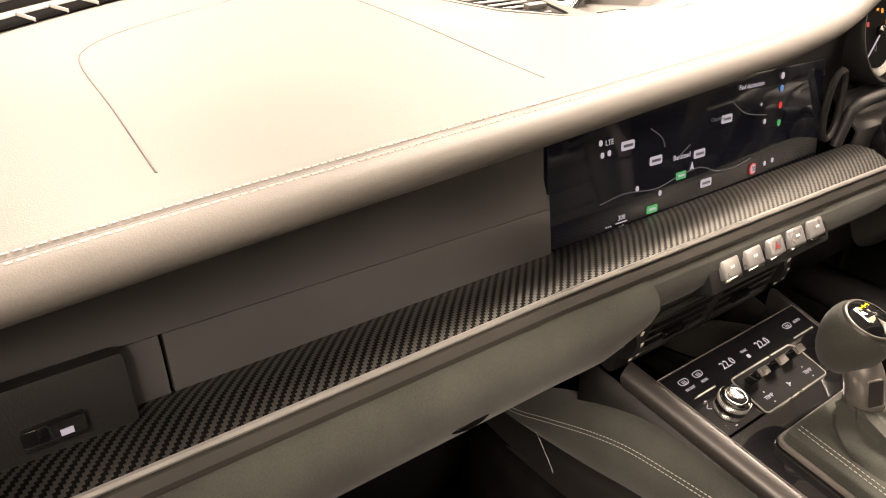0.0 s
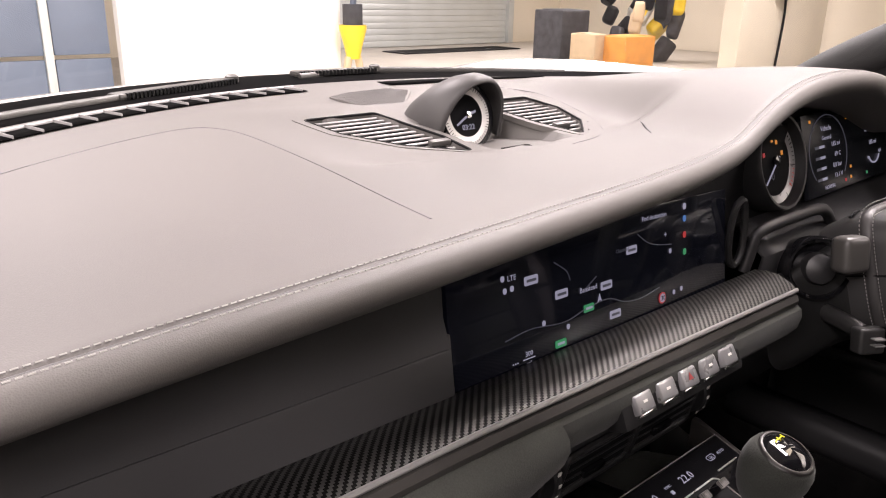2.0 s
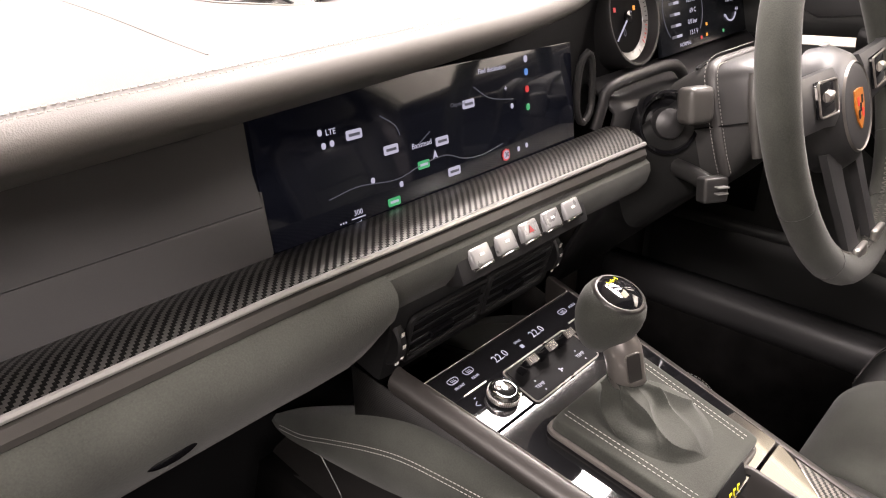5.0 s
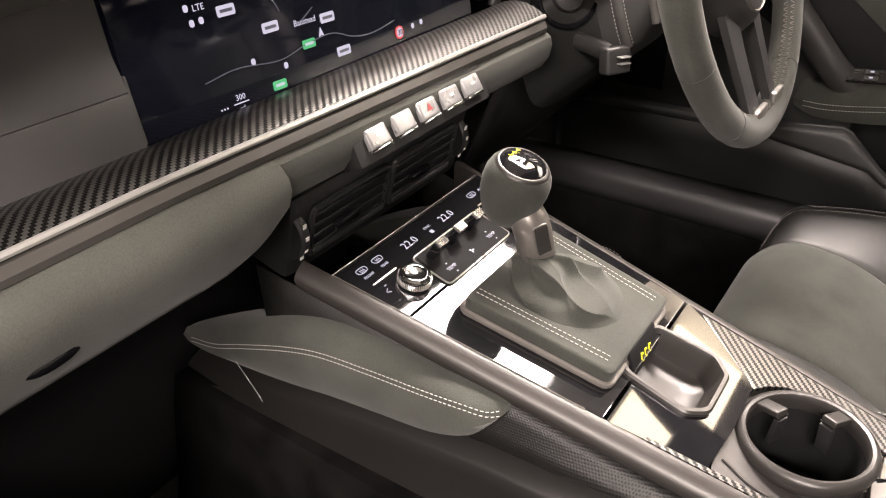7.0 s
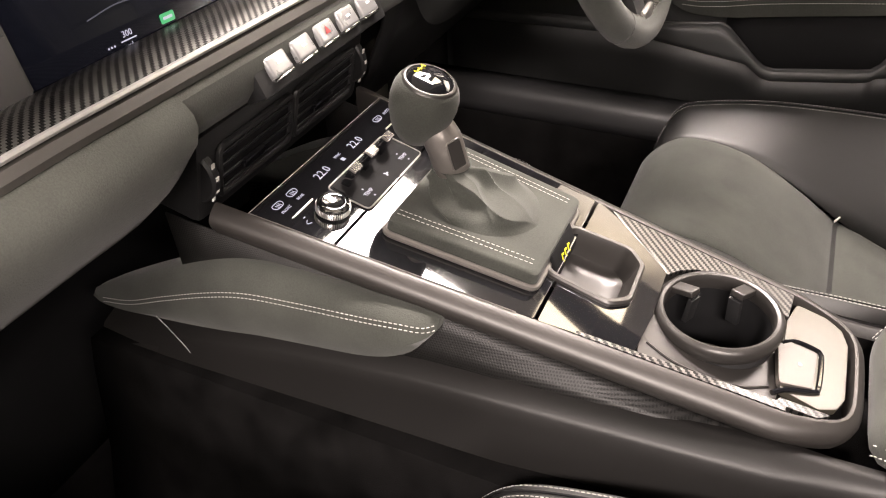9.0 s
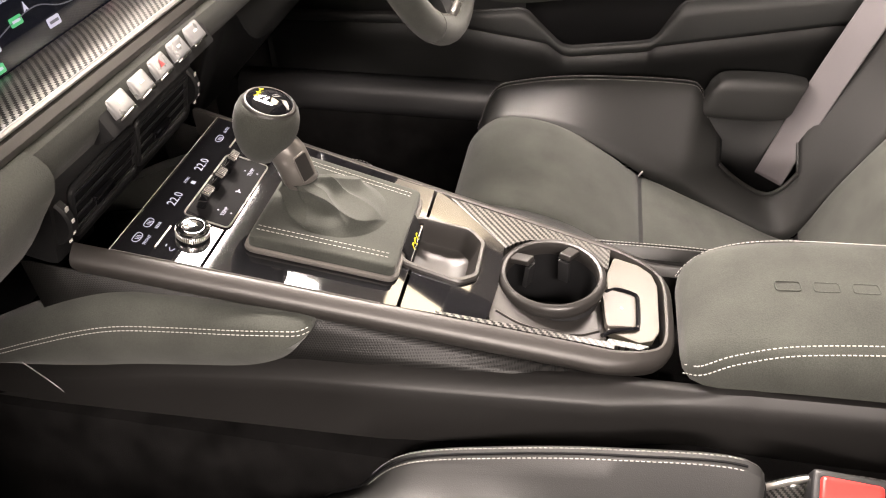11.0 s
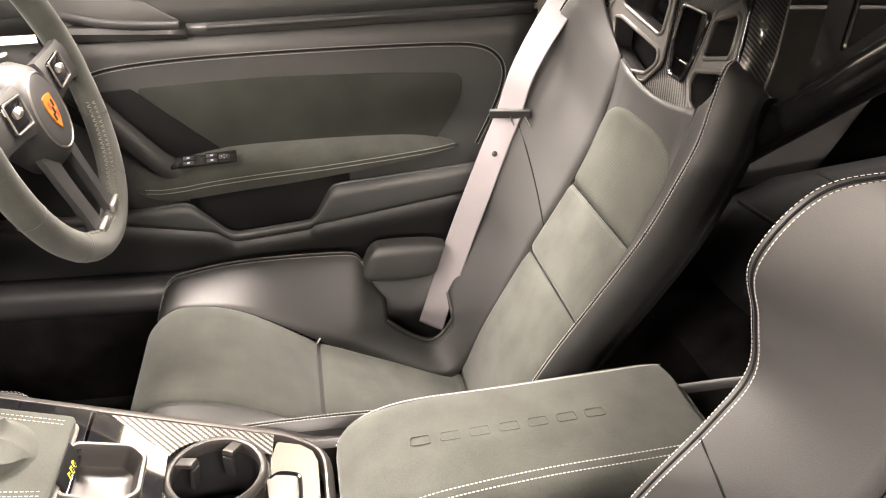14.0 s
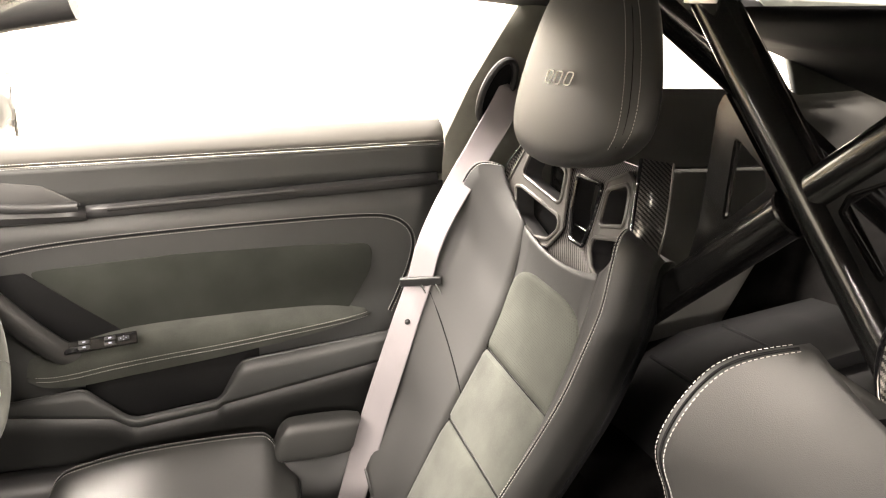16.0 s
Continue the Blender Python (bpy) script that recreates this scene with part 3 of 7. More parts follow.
def edge(x):
    """Seam of the dash top: piecewise straight, softened."""
    def lin(q):
        for a, b in zip(EDGE, EDGE[1:]):
            if q <= b[0]:
                t = max(0.0, (q - a[0]) / (b[0] - a[0]))
                return a[1] + (b[1] - a[1]) * t, a[2] + (b[2] - a[2]) * t
        return EDGE[-1][1:]
    pts = [lin(x + d) for d in (-0.024, -0.012, 0, 0.012, 0.024)]
    return sum(p[0] for p in pts) / 5 - 0.001, sum(p[1] for p in pts) / 5 - 0.0025


def inside(poly, x, y):
    hit = False
    for (x0, y0), (x1, y1) in zip(poly, poly[1:] + poly[:1]):
        if (y0 > y) != (y1 > y) and x < (x1 - x0) * (y - y0) / (y1 - y0) + x0:
            hit = not hit
    return hit


VENT = [(0.165, 0.565), (0.07, 0.565), (0.066, 0.45), (0.076, 0.392), (0.13, 0.44), (0.16, 0.50)]
VENT_IN = [(0.1107 + (x - 0.1107) * 0.9, 0.485 + (y - 0.485) * 0.93) for x, y in VENT]
TRAY = [(0.058, 0.50), (-0.058, 0.50), (-0.062, 0.45), (-0.05, 0.395), (0.05, 0.395), (0.062, 0.45)]


def vent_z(y):
    return 0.935 + 0.0857 * (y - 0.39)


def dash_z(x, y):
    """Height of the dash top."""
    ye, ze = edge(x)
    s = max(0.0, min(1.0, (y - ye) / (screen_base(x) - ye)))
    k = s * s * (3 - 2 * s)
    z = ze + (0.952 - ze) * k + 0.004 * math.sin(math.pi * s)
    z -= 0.085 * s * (1 - s) ** 2 * math.exp(-(x / 0.2) ** 2) * (1 if x < 0.15 else math.exp(-((x - 0.15) / 0.1) ** 2))
    # flat field round the vents
    soft = lambda q: (lambda c: c * c * (3 - 2 * c))(max(0.0, min(1.0, q)))
    w = soft((0.25 - abs(x)) / 0.085) * soft((y - 0.365) / 0.045) * soft((0.65 - y) / 0.07)
    return z + (vent_z(y) - 0.0012 - z) * w


def dash_row(x):
    ye, ze = edge(x)
    yb = screen_base(x)
    row = []
    for y in frange(yb, ye + 0.004, 64):
        drop = 0.024 if inside(VENT_IN, abs(x), y) else (0.004 + 0.2 * (y - 0.39) if inside(TRAY, x, y) else 0)
        row.append(Vector((x, y, dash_z(x, y) - drop)))
    row += [Vector((x, ye + 0.0015, ze - 0.0012)), Vector((x, ye, ze - 0.0016)), Vector((x, ye - 0.0015, ze - 0.0005))]
    # the roll, tighter over the display and under the instrument hood
    for dy, dz in ((-0.0045, -0.0008), (-0.0085, -0.0028), (-0.0115, -0.006), (-0.0125, -0.0095), (-0.0118, -0.0135), (-0.008, -0.018), (0.0, -0.0225), (0.012, -0.028), (0.03, -0.036), (0.055, -0.046), (0.09, -0.052)):
        row.append(Vector((x, ye + dy, ze + dz)))
    return row


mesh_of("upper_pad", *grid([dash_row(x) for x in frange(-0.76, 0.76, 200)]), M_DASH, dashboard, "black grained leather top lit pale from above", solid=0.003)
stitch([(x, edge(x)[0] + 0.0034, dash_z(x, edge(x)[0] + 0.0034)) for x in frange(-0.75, 0.6, 120)], dashboard, normal=(0, -0.1, 1), lift=0.0018, length=0.0029, wide=0.00048)
stitch([(x, edge(x)[0] - 0.0026, edge(x)[1] - 0.0006) for x in frange(-0.75, 0.6, 110)], dashboard, normal=(0, -0.4, 1), lift=0.0018, length=0.0029, wide=0.00048)
LID = [(-0.513, 0.216), (-0.506, 0.3), (-0.5, 0.385), (-0.487, 0.425), (-0.445, 0.468), (-0.348, 0.532), (-0.282, 0.562), (-0.254, 0.548), (-0.246, 0.5), (-0.25, 0.39), (-0.262, 0.28), (-0.267, 0.236)]
tube_part("lid_seam", [(x, y, dash_z(x, y) + 0.0013) for x, y in LID], 0.0007, M_POD, dashboard, "dark parting line of the airbag lid")
SURR = [(0.03, 0.371), (0.08, 0.378), (0.125, 0.41), (0.165, 0.47), (0.19, 0.56), (0.175, 0.62)]
tube_part("panel_seam", [(x, y, dash_z(x, y) + 0.0012) for x, y in SURR], 0.0007, M_POD, dashboard)
# crease beside the instrument hood, its shading drawn as a thin dark tube
tube_part("hood_crease_shade", [(x, y, dash_z(x, y) + 0.0006) for x, y in ((0.186, 0.402), (0.168, 0.396), (0.152, 0.382), (0.138, 0.367), (0.125, 0.352), (0.116, 0.340))], 0.0012, M_DARK, dashboard)
# dark piping between the two rows of stitches
tube_part("seam_line", [(x, edge(x)[0], edge(x)[1] - 0.0002) for x in frange(-0.755, 0.62, 90)], 0.0011, M_POD, dashboard)

for s in (1, -1):
    V = [(s * x, y) for x, y in VENT]

    vz = vent_z

    cxv, cyv = sum(x for x, _ in V) / len(V), sum(y for _, y in V) / len(V)
    outer = round_outline([(cxv + (x - cxv) * 1.14, cyv + (y - cyv) * 1.08) for x, y in V], 0.012, 3)
    hole = round_outline([(cxv + (x - cxv) * 0.93, cyv + (y - cyv) * 0.95) for x, y in V], 0.006, 3)
    VB = basis((0, 0.39, vz(0.39) + 0.001), (1, 0, 0), (0, 1, 0.0857))
    shift = lambda o: [(x, (y - 0.39) * 1.0037) for x, y in o]
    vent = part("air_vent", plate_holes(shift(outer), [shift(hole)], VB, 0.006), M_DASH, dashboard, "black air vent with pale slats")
    mesh_of("rim", *tube([VB @ Vector((x, y, -0.0006)) for x, y in shift(hole)], 0.0013, 8, True), M_DARK, vent)
    # black sheet close under the slats paints the duct's shade
    vent_shade = [Vector((x, y, vz(y) - 0.009)) for x, y in V]
    mesh_of("vent_shade", vent_shade, [tuple(range(len(vent_shade)))], M_VOID, vent)
    for i in range(13):
        y = 0.399 + 0.0128 * i
        xs = [x for x in frange(0.05, 0.18, 66) if inside(VENT, x, y)]
        if len(xs) > 3:
            a, b = (xs[0] + 0.006, xs[-1]) if s < 0 else (xs[0], xs[-1] - 0.004)
            mm = basis((s * (a + b) / 2, y, vz(y) - 0.003), (1, 0, 0), (0, 1, 0.12))
            box_part("slat", mm, (b - a, 0.0031, 0.0022), M_SLAT, vent, 0.0008, seg=1)
    box_part("tab", pose(s * 0.088, 0.436, vz(0.436) + 0.0005, 10), (0.024, 0.008, 0.006), M_SURR, vent, 0.002)

# demister slot along the windscreen: black sheets stand for its unlit depth
slot_y = lambda x: screen_base(x) - 0.055
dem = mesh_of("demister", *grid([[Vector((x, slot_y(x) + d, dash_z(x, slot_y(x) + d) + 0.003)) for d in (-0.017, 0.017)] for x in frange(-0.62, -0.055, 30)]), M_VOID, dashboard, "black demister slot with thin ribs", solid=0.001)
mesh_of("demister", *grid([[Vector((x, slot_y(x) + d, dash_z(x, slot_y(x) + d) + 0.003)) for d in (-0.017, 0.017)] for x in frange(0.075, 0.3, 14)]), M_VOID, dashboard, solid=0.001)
for i in range(21):
    x = -0.61 + 0.0272 * i
    box_part("rib", pose(x, slot_y(x), dash_z(x, slot_y(x)) + 0.0045, 0, 0, 12), (0.0011, 0.034, 0.003), M_SLAT, dem, 0.0003, seg=1)
tube_part("slot_edge", [(x, slot_y(x) + 0.019, dash_z(x, slot_y(x) + 0.019) + 0.004) for x in frange(-0.62, -0.055, 20)], 0.0024, M_SLAT, dashboard)
# perforated centre loudspeaker
GRILLE = [(-0.062, -0.055), (-0.01, -0.055), (0.066, 0.03), (0.045, 0.058), (-0.02, 0.05), (-0.058, 0.032)]
GB = basis((0.0, 0.642, 0.9532), (1, 0, 0), (0, 1, 0.03))
spk = part("loudspeaker_grille", plate(round_outline(GRILLE, 0.008, 3), GB, 0.003, 0.0006), M_DASH, dashboard, "finely ribbed loudspeaker grille")
for i in range(36):
    x = -0.059 + 0.0034 * i
    ys = [y for y in frange(-0.054, 0.056, 56) if inside(GRILLE, x, y) and inside(GRILLE, x + 0.001, y)]
    if len(ys) > 4:
        box_part("rib", GB @ pose(x, (ys[0] + ys[-1]) / 2, 0.0001), (0.0006, ys[-1] - ys[0] - 0.004, 0.0006), M_POD, spk, 0, seg=1)

# small ribbed sensor in the channel before the clock
sens = part("sensor_grille", plate(round_outline([(-0.02, -0.005), (0.02, -0.005), (0.017, 0.005), (-0.017, 0.005)], 0.003, 3), basis((-0.008, 0.412, vent_z(0.412) - 0.0072), (1, 0, 0), (0, 1, -0.1)), 0.002, 0.0004), M_POD, dashboard)
for i in range(9):
    box_part("rib", basis((-0.024 + 0.004 * i, 0.412, vent_z(0.412) - 0.0068), (1, 0, 0), (0, 1, -0.1)), (0.0012, 0.008, 0.001), M_DARK, sens, 0, seg=1)
# clock pod
pod = mesh_of("clock_pod", *grid([[Vector((-0.008 + w * math.cos(a), 0.478 + d - 0.02 * math.sin(a) * (1 - i / 7), 0.928 + h * max(0.0, math.sin(a)) ** 0.8)) for a in frange(-0.15, math.pi + 0.15, 25)] for i, (d, w, h) in enumerate(((0.0, 0.041, 0.061), (0.004, 0.0445, 0.0655), (0.014, 0.047, 0.067), (0.03, 0.047, 0.063), (0.05, 0.044, 0.054), (0.07, 0.038, 0.04), (0.085, 0.029, 0.024), (0.098, 0.016, 0.008)))]), M_POD, dashboard, "black hood over the round clock", solid=0.003)
CL = basis((-0.008, 0.487, 0.951), (1, 0, 0), (0, 0.30, 1))
mesh_of("clock_case", *lathe([(0, -0.02), (0.035, -0.02), (0.0365, 0.0), (0.0365, 0.004), (0.0345, 0.005), (0.033, 0.001)], CL, 48), M_GLOSS, pod, "dark knurled clock rim")
mesh_of("clock_ring", *lathe([(0.0325, 0.0012), (0.032, 0.002), (0.0225, 0.0012), (0.0215, 0.0004)], CL, 48), M_WHITE, pod, "pale silver minute ring")
mesh_of("clock_face", *lathe([(0.0228, 0.0012), (0.0, 0.0012)], CL, 40), M_DARK, pod)
for k in range(60):
    a = 2 * math.pi * k / 60
    box_part("minute_mark", CL @ Matrix.Rotation(a, 4, "Z") @ pose(0, 0.0298, 0.0026), (0.0006, 0.003 if k % 5 else 0.005, 0.0006), M_DARK, pod, 0, seg=1)
box_part("clock_hand", CL @ Matrix.Rotation(radians(118), 4, "Z") @ pose(0, 0.007, 0.0045), (0.002, 0.026, 0.0008), E_WHITE, pod, 0, "pale pointer")
box_part("clock_hand", CL @ Matrix.Rotation(radians(-72), 4, "Z") @ pose(0, 0.004, 0.0052), (0.0024, 0.014, 0.0008), E_WHITE, pod, 0)
mesh_of("clock_hub", *lathe([(0.0035, 0.003), (0.0035, 0.006), (0, 0.0065)], CL, 20), M_CHROME, pod)
letters("03:22", CL @ pose(0, -0.0125, 0.0022), 0.008, E_WHITE, pod)


def trim_z(x):
    """Back edge of the carbon strip."""
    return 0.7925 - 0.012 * (x + 0.22)


def lip_z(x):
    """Its front lip."""
    return 0.7935 - 0.03 * (x + 0.25) if x > -0.25 else 0.7935


def strip(name, xs, section, material, label="", parent=None, taper=None):
    """A section of (y, dz) swept along x; dz counts from the back edge behind y = 0.25 and from the lip before 0.22."""
    rings = []
    for x in xs:
        ring = []
        for y, dz in section:
            w = max(0.0, min(1.0, (y - 0.2125) / 0.045)) if dz > -0.0165 and y < 0.27 else (1.0 if dz > -0.0165 else 0.0)
            k = taper(x) if taper else 1.0
            d = -0.03 + (dz + 0.03) * k if dz < -0.03 else dz
            ring.append(Vector((x, y, w * (trim_z(x) + d) + (1 - w) * (lip_z(x) + 0.0145 + d))))
        rings.append(ring)
    return mesh_of(name, *loft(rings), material, parent or dashboard, label)


strip("face_panel", frange(-0.76, -0.2222, 14), [(0.2655, 0.0385), (0.274, 0.06), (0.279, 0.105), (0.30, 0.105), (0.30, 0.0385)], M_FACE, "black soft face above the carbon strip")
strip("lower_face_panel", frange(-0.512, -0.2222, 8), [(0.259, 0.0), (0.2645, 0.0365), (0.2655, 0.0378), (0.3, 0.0378), (0.3, 0.0)], M_FACE, "black glove box lid edge")
strip("end_face_panel", frange(-0.76, -0.5145, 8), [(0.259, 0.0), (0.2645, 0.0365), (0.2655, 0.0378), (0.3, 0.0378), (0.3, 0.0)], M_FACE)
strip("carbon_strip", [*frange(-0.76, 0.21, 40), 0.222, 0.228], [(0.2625, 0.002), (0.250, 0.0035), (0.236, 0.001), (0.222, -0.006), (0.2135, -0.0125), (0.225, -0.03), (0.262, -0.03)], M_CARBON, "glossy carbon twill strip")
strip("silver_lip", [*frange(-0.76, 0.21, 40), 0.222, 0.228], [(0.2142, -0.0112), (0.2122, -0.0118), (0.2112, -0.0138), (0.2122, -0.0160), (0.216, -0.0162)], M_LIP, "thin satin silver lip")
strip("grey_band", [*frange(-0.76, 0.21, 40), 0.226], [(0.216, -0.0178), (0.2115, -0.0182), (0.2085, -0.024), (0.2095, -0.029), (0.22, -0.029)], M_BAND, "satin warm grey band")
strip("passenger_bolster", [-0.76, *frange(-0.74, -0.22, 20), -0.2, -0.187, -0.176, -0.168, -0.164], [(0.22, -0.0295), (0.210, -0.030), (0.202, -0.035), (0.1965, -0.044), (0.195, -0.056), (0.2, -0.074), (0.213, -0.095), (0.238, -0.118), (0.279, -0.134), (0.33, -0.13), (0.33, -0.03)], M_SUEDE, "dark grey suede roll", taper=lambda x: 1.0 if x < -0.21 else 1 - 0.24 * ((x + 0.21) / 0.046) ** 2)
CB = [(0.22, -0.0295), (0.2115, -0.030), (0.206, -0.034), (0.204, -0.042), (0.207, -0.056), (0.216, -0.068), (0.235, -0.076), (0.33, -0.074), (0.33, -0.03)]
strip("centre_bolster", [-0.163, *frange(-0.158, 0.222, 14), 0.23], CB, M_SUEDE, "dark grey suede section under the carbon strip")
mesh_of("bulkhead", *grid([[Vector((x, 0.315, z)) for z in (0.64, 0.8, 0.93)] for x in frange(-0.76, 0.76, 9)]), M_DARK, dashboard, solid=0.006)
mesh_of("knee_panel", *grid([[Vector((x, y, z)) for y, z in ((0.31, 0.72), (0.37, 0.665), (0.46, 0.6), (0.54, 0.42), (0.58, 0.17))] for x in frange(-0.76, 0.76, 6)]), M_DARK, dashboard, solid=0.01)
# end of the face with the window switch of the passenger side
box_part("end_panel", pose(-0.60, 0.252, trim_z(-0.6) + 0.02, -8), (0.13, 0.014, 0.05), M_PLASTIC, dashboard, 0.006)
box_part("switch", pose(-0.575, 0.243, trim_z(-0.575) + 0.018, -8), (0.03, 0.006, 0.012), M_GLOSS, dashboard, 0.002)
box_part("switch_lamp", pose(-0.57, 0.2395, trim_z(-0.57) + 0.018, -8), (0.006, 0.001, 0.003), E_WHITE, dashboard, 0)
mesh_of("glovebox_latch", *lathe([(0, -0.004), (0.016, -0.004), (0.018, 0.002), (0.012, 0.004), (0, 0.004)], basis((-0.343, 0.2055, 0.731), (1, 0, 0), (0, -0.2, 1)) @ Matrix.Diagonal((1, 0.45, 1, 1)), 24), M_GLOSS, dashboard, "small chrome-edged lock")

# centre display
display = box_part("centre_display", basis((-0.0255, 0.2745, trim_z(-0.02) + 0.05), (1, 0, -0.029), (0, 0.16, 1)), (0.389, 0.105, 0.006), M_SCREEN, dashboard, 0.001, "dark navigation display glass with a lit map")
SCR = basis((0, 0.2705, trim_z(0) + 0.045), (1, 0, -0.029), (0, 0.16, 1))


def on_screen(x, z, lift=0.0006):
    """A pose on the display, from x and the height over the carbon strip."""
    m = SCR.copy()
    m.translation = SCR @ Vector((x - 0.003, z - 0.05, lift))
    return m


def sticker(name, x, z, w, h, material, parent, lift=0.0006, r=None):
    o = round_outline([(-w / 2, -h / 2), (w / 2, -h / 2), (w / 2, h / 2), (-w / 2, h / 2)], r or min(w, h) * 0.2, 2)
    return part(name, plate(o, on_screen(x, z, lift), 0.0003), material, parent)


for x, z in ((-0.128, 0.071), (-0.092, 0.052), (-0.032, 0.047), (-0.02, 0.018), (0.006, 0.072)):
    lab = sticker("road_label", x, z, 0.016, 0.0075, E_WHITE, display)
    sticker("bar", x, z, 0.011, 0.0022, E_ROAD, lab, 0.0010)
for x, z in ((-0.057, 0.032), (-0.095, 0.010)):
    lab = sticker("route_label", x, z, 0.014, 0.0068, E_GREEN, display)
    sticker("bar", x, z, 0.009, 0.002, E_WHITE, lab, 0.0010)
sign = sticker("speed_sign", 0.054, 0.0165, 0.0115, 0.0115, E_RED, display, r=0.0056)
sticker("speed_disc", 0.054, 0.0165, 0.0086, 0.0086, E_WHITE, sign, 0.0010, r=0.0042)
letters("30", on_screen(0.054, 0.0165, 0.0015), 0.0068, M_DARK, sign, 0.0001)
for text, x, z, size, m in (("Find destination", 0.042, 0.097, 0.0062, E_WHITE), ("Banstead", -0.057, 0.049, 0.0066, E_WHITE), ("Chipstead", -0.008, 0.074, 0.0048, E_ROAD), ("LTE", -0.150, 0.077, 0.0062, E_WHITE), ("300", -0.134, 0.0115, 0.006, E_WHITE), ("yd", -0.134, 0.0035, 0.005, E_WHITE), ("+", 0.06, 0.077, 0.008, E_WHITE), ("...", -0.15, 0.010, 0.012, E_WHITE)):
    letters(text, on_screen(x, z), size, m, display, 0.0001)
sticker("scale_bar", -0.134, 0.0075, 0.014, 0.0008, E_WHITE, display)
for x, z, m in ((0.093, 0.088, E_BLUE), (0.093, 0.072, E_RED), (0.093, 0.055, E_GREEN), (0.093, 0.1, E_WHITE)):
    sticker("app_icon", x, z, 0.0055, 0.0065, m, display, r=0.0026)
for x, z in ((0.074, 0.018), (0.087, 0.019), (0.068, 0.06), (-0.158, 0.068), (-0.15, 0.0685), (-0.16, 0.078), (-0.115, 0.032), (-0.085, 0.022)):
    sticker("map_icon", x, z, 0.004, 0.0048, E_WHITE, display, r=0.0018)
for pts in (((-0.16, 0.028), (-0.13, 0.031), (-0.09, 0.027), (-0.06, 0.032), (-0.03, 0.034), (-0.005, 0.026), (0.02, 0.024), (0.05, 0.028)), ((-0.1, 0.08), (-0.085, 0.07), (-0.08, 0.06)), ((0.015, 0.085), (0.03, 0.075), (0.045, 0.07), (0.07, 0.066)), ((-0.06, 0.05), (-0.045, 0.058))):
    tube_part("map_road", [on_screen(x, z, 0.0004).translation for x, z in pts], 0.0005, E_ROAD, display, step=0.004, seg=6)
part("position_arrow", plate([(-0.003, -0.003), (0, -0.0015), (0.003, -0.003), (0, 0.0045)], on_screen(-0.042, 0.037), 0.0003), E_WHITE, display)
# short bezel left of the glass, fed by the cabin's reflections
box_part("display_edge", basis((-0.2205, 0.2675, trim_z(-0.22) + 0.025), (1, 0, 0), (0, 0.16, 1)), (0.002, 0.045, 0.004), M_POD, dashboard, 0.0004)

# toggle buttons under the carbon strip
box_part("button_frame", basis((0.003, 0.2135, 0.7515), (1, 0, -0.01), (0, 0.45, 1)), (0.186, 0.036, 0.022), M_PLASTIC, dashboard, 0.004, "black button tray")
for i in range(5):
    bx = -0.064 + 0.0335 * i
    m = basis((bx, 0.2045, 0.7555), (1, 0, -0.01), (0, 0.62, 1))
    b = box_part("toggle_button", m, (0.0255, 0.0175, 0.011), M_PEARL, dashboard, 0.003, "pearl silver toggle button", seg=3)
    box_part("button_lip", m @ pose(0, -0.009, 0.001), (0.0255, 0.003, 0.007), M_CHROME, b, 0.001)
    if i == 2:
        part("hazard_mark", plate([(-0.0035, -0.003), (0.0035, -0.003), (0, 0.0035)], m @ pose(0, 0.001, 0.0064), 0.0002), E_RED, b)
    else:
        box_part("button_mark", m @ pose(0, 0.001, 0.0062), (0.0055, 0.0022, 0.0002), M_WHITE, b, 0)

# centre air outlets
VM = basis((0.003, 0.243, 0.671), (1, 0, 0), (0, -0.26, 1))
outlet = thing("centre_air_outlet", "black twin air outlet with thumb wheels under the buttons", "air vent")
box_part("housing", VM @ pose(0, 0, -0.045), (0.256, 0.086, 0.07), M_PLASTIC, outlet, 0.008, "black outlet housing")
for sx in (-0.054, 0.054):
    o = [Vector(p) for p in ((-0.05, -0.024), (0.05, -0.024), (0.05, 0.024), (-0.05, 0.024))]
    rim = [VM @ Vector((sx + x, y, -0.008)) for x, y in round_outline(o, 0.006, 3)]
    fr = mesh_of("outlet_frame", *tube(rim, 0.0035, 8, True), M_PLASTIC, outlet)
    box_part("outlet_mouth", VM @ pose(sx, 0, -0.0095), (0.098, 0.046, 0.004), M_DARK, fr, 0)
    for k in range(4):
        box_part("vane", VM @ pose(sx, -0.017 + 0.0115 * k, -0.0065, 25), (0.096, 0.007, 0.0016), M_PLASTIC, fr, 0.0005, seg=1)
    box_part("slider", VM @ pose(sx - 0.01, -0.004, -0.003), (0.03, 0.008, 0.006), M_GLOSS, fr, 0.002)
for sx in (-0.118, 0.118):
    w = mesh_of("thumb_wheel", *lathe([(0, -0.005), (0.024, -0.005), (0.026, -0.003), (0.026, 0.003), (0.024, 0.005), (0, 0.005)], VM @ pose(sx, 0, -0.024, 0, 90), 36), M_PLASTIC, outlet)
    for k in range(4):
        box_part("wheel_mark", VM @ pose(sx, -0.016 + 0.011 * k, 0.0022 - 0.0065 * abs(k - 1.5) ** 1.4 * 0.45), (0.0035, 0.0045, 0.001), M_WHITE, w, 0)


# ---- centre console ----
console = thing("centre_console", "gunmetal and gloss black centre console with carbon inlay", "console")


def con_z(y):
    return 0.595 + 0.224 * y


def con_w(y):
    w = 0.0885 + 0.1 * y
    return w if y > -0.2 else w - 0.012 * ((-0.2 - y) / 0.05) ** 2


TOP = basis((0, 0, 0.595), (1, 0, 0), (0, 1, 0.224))
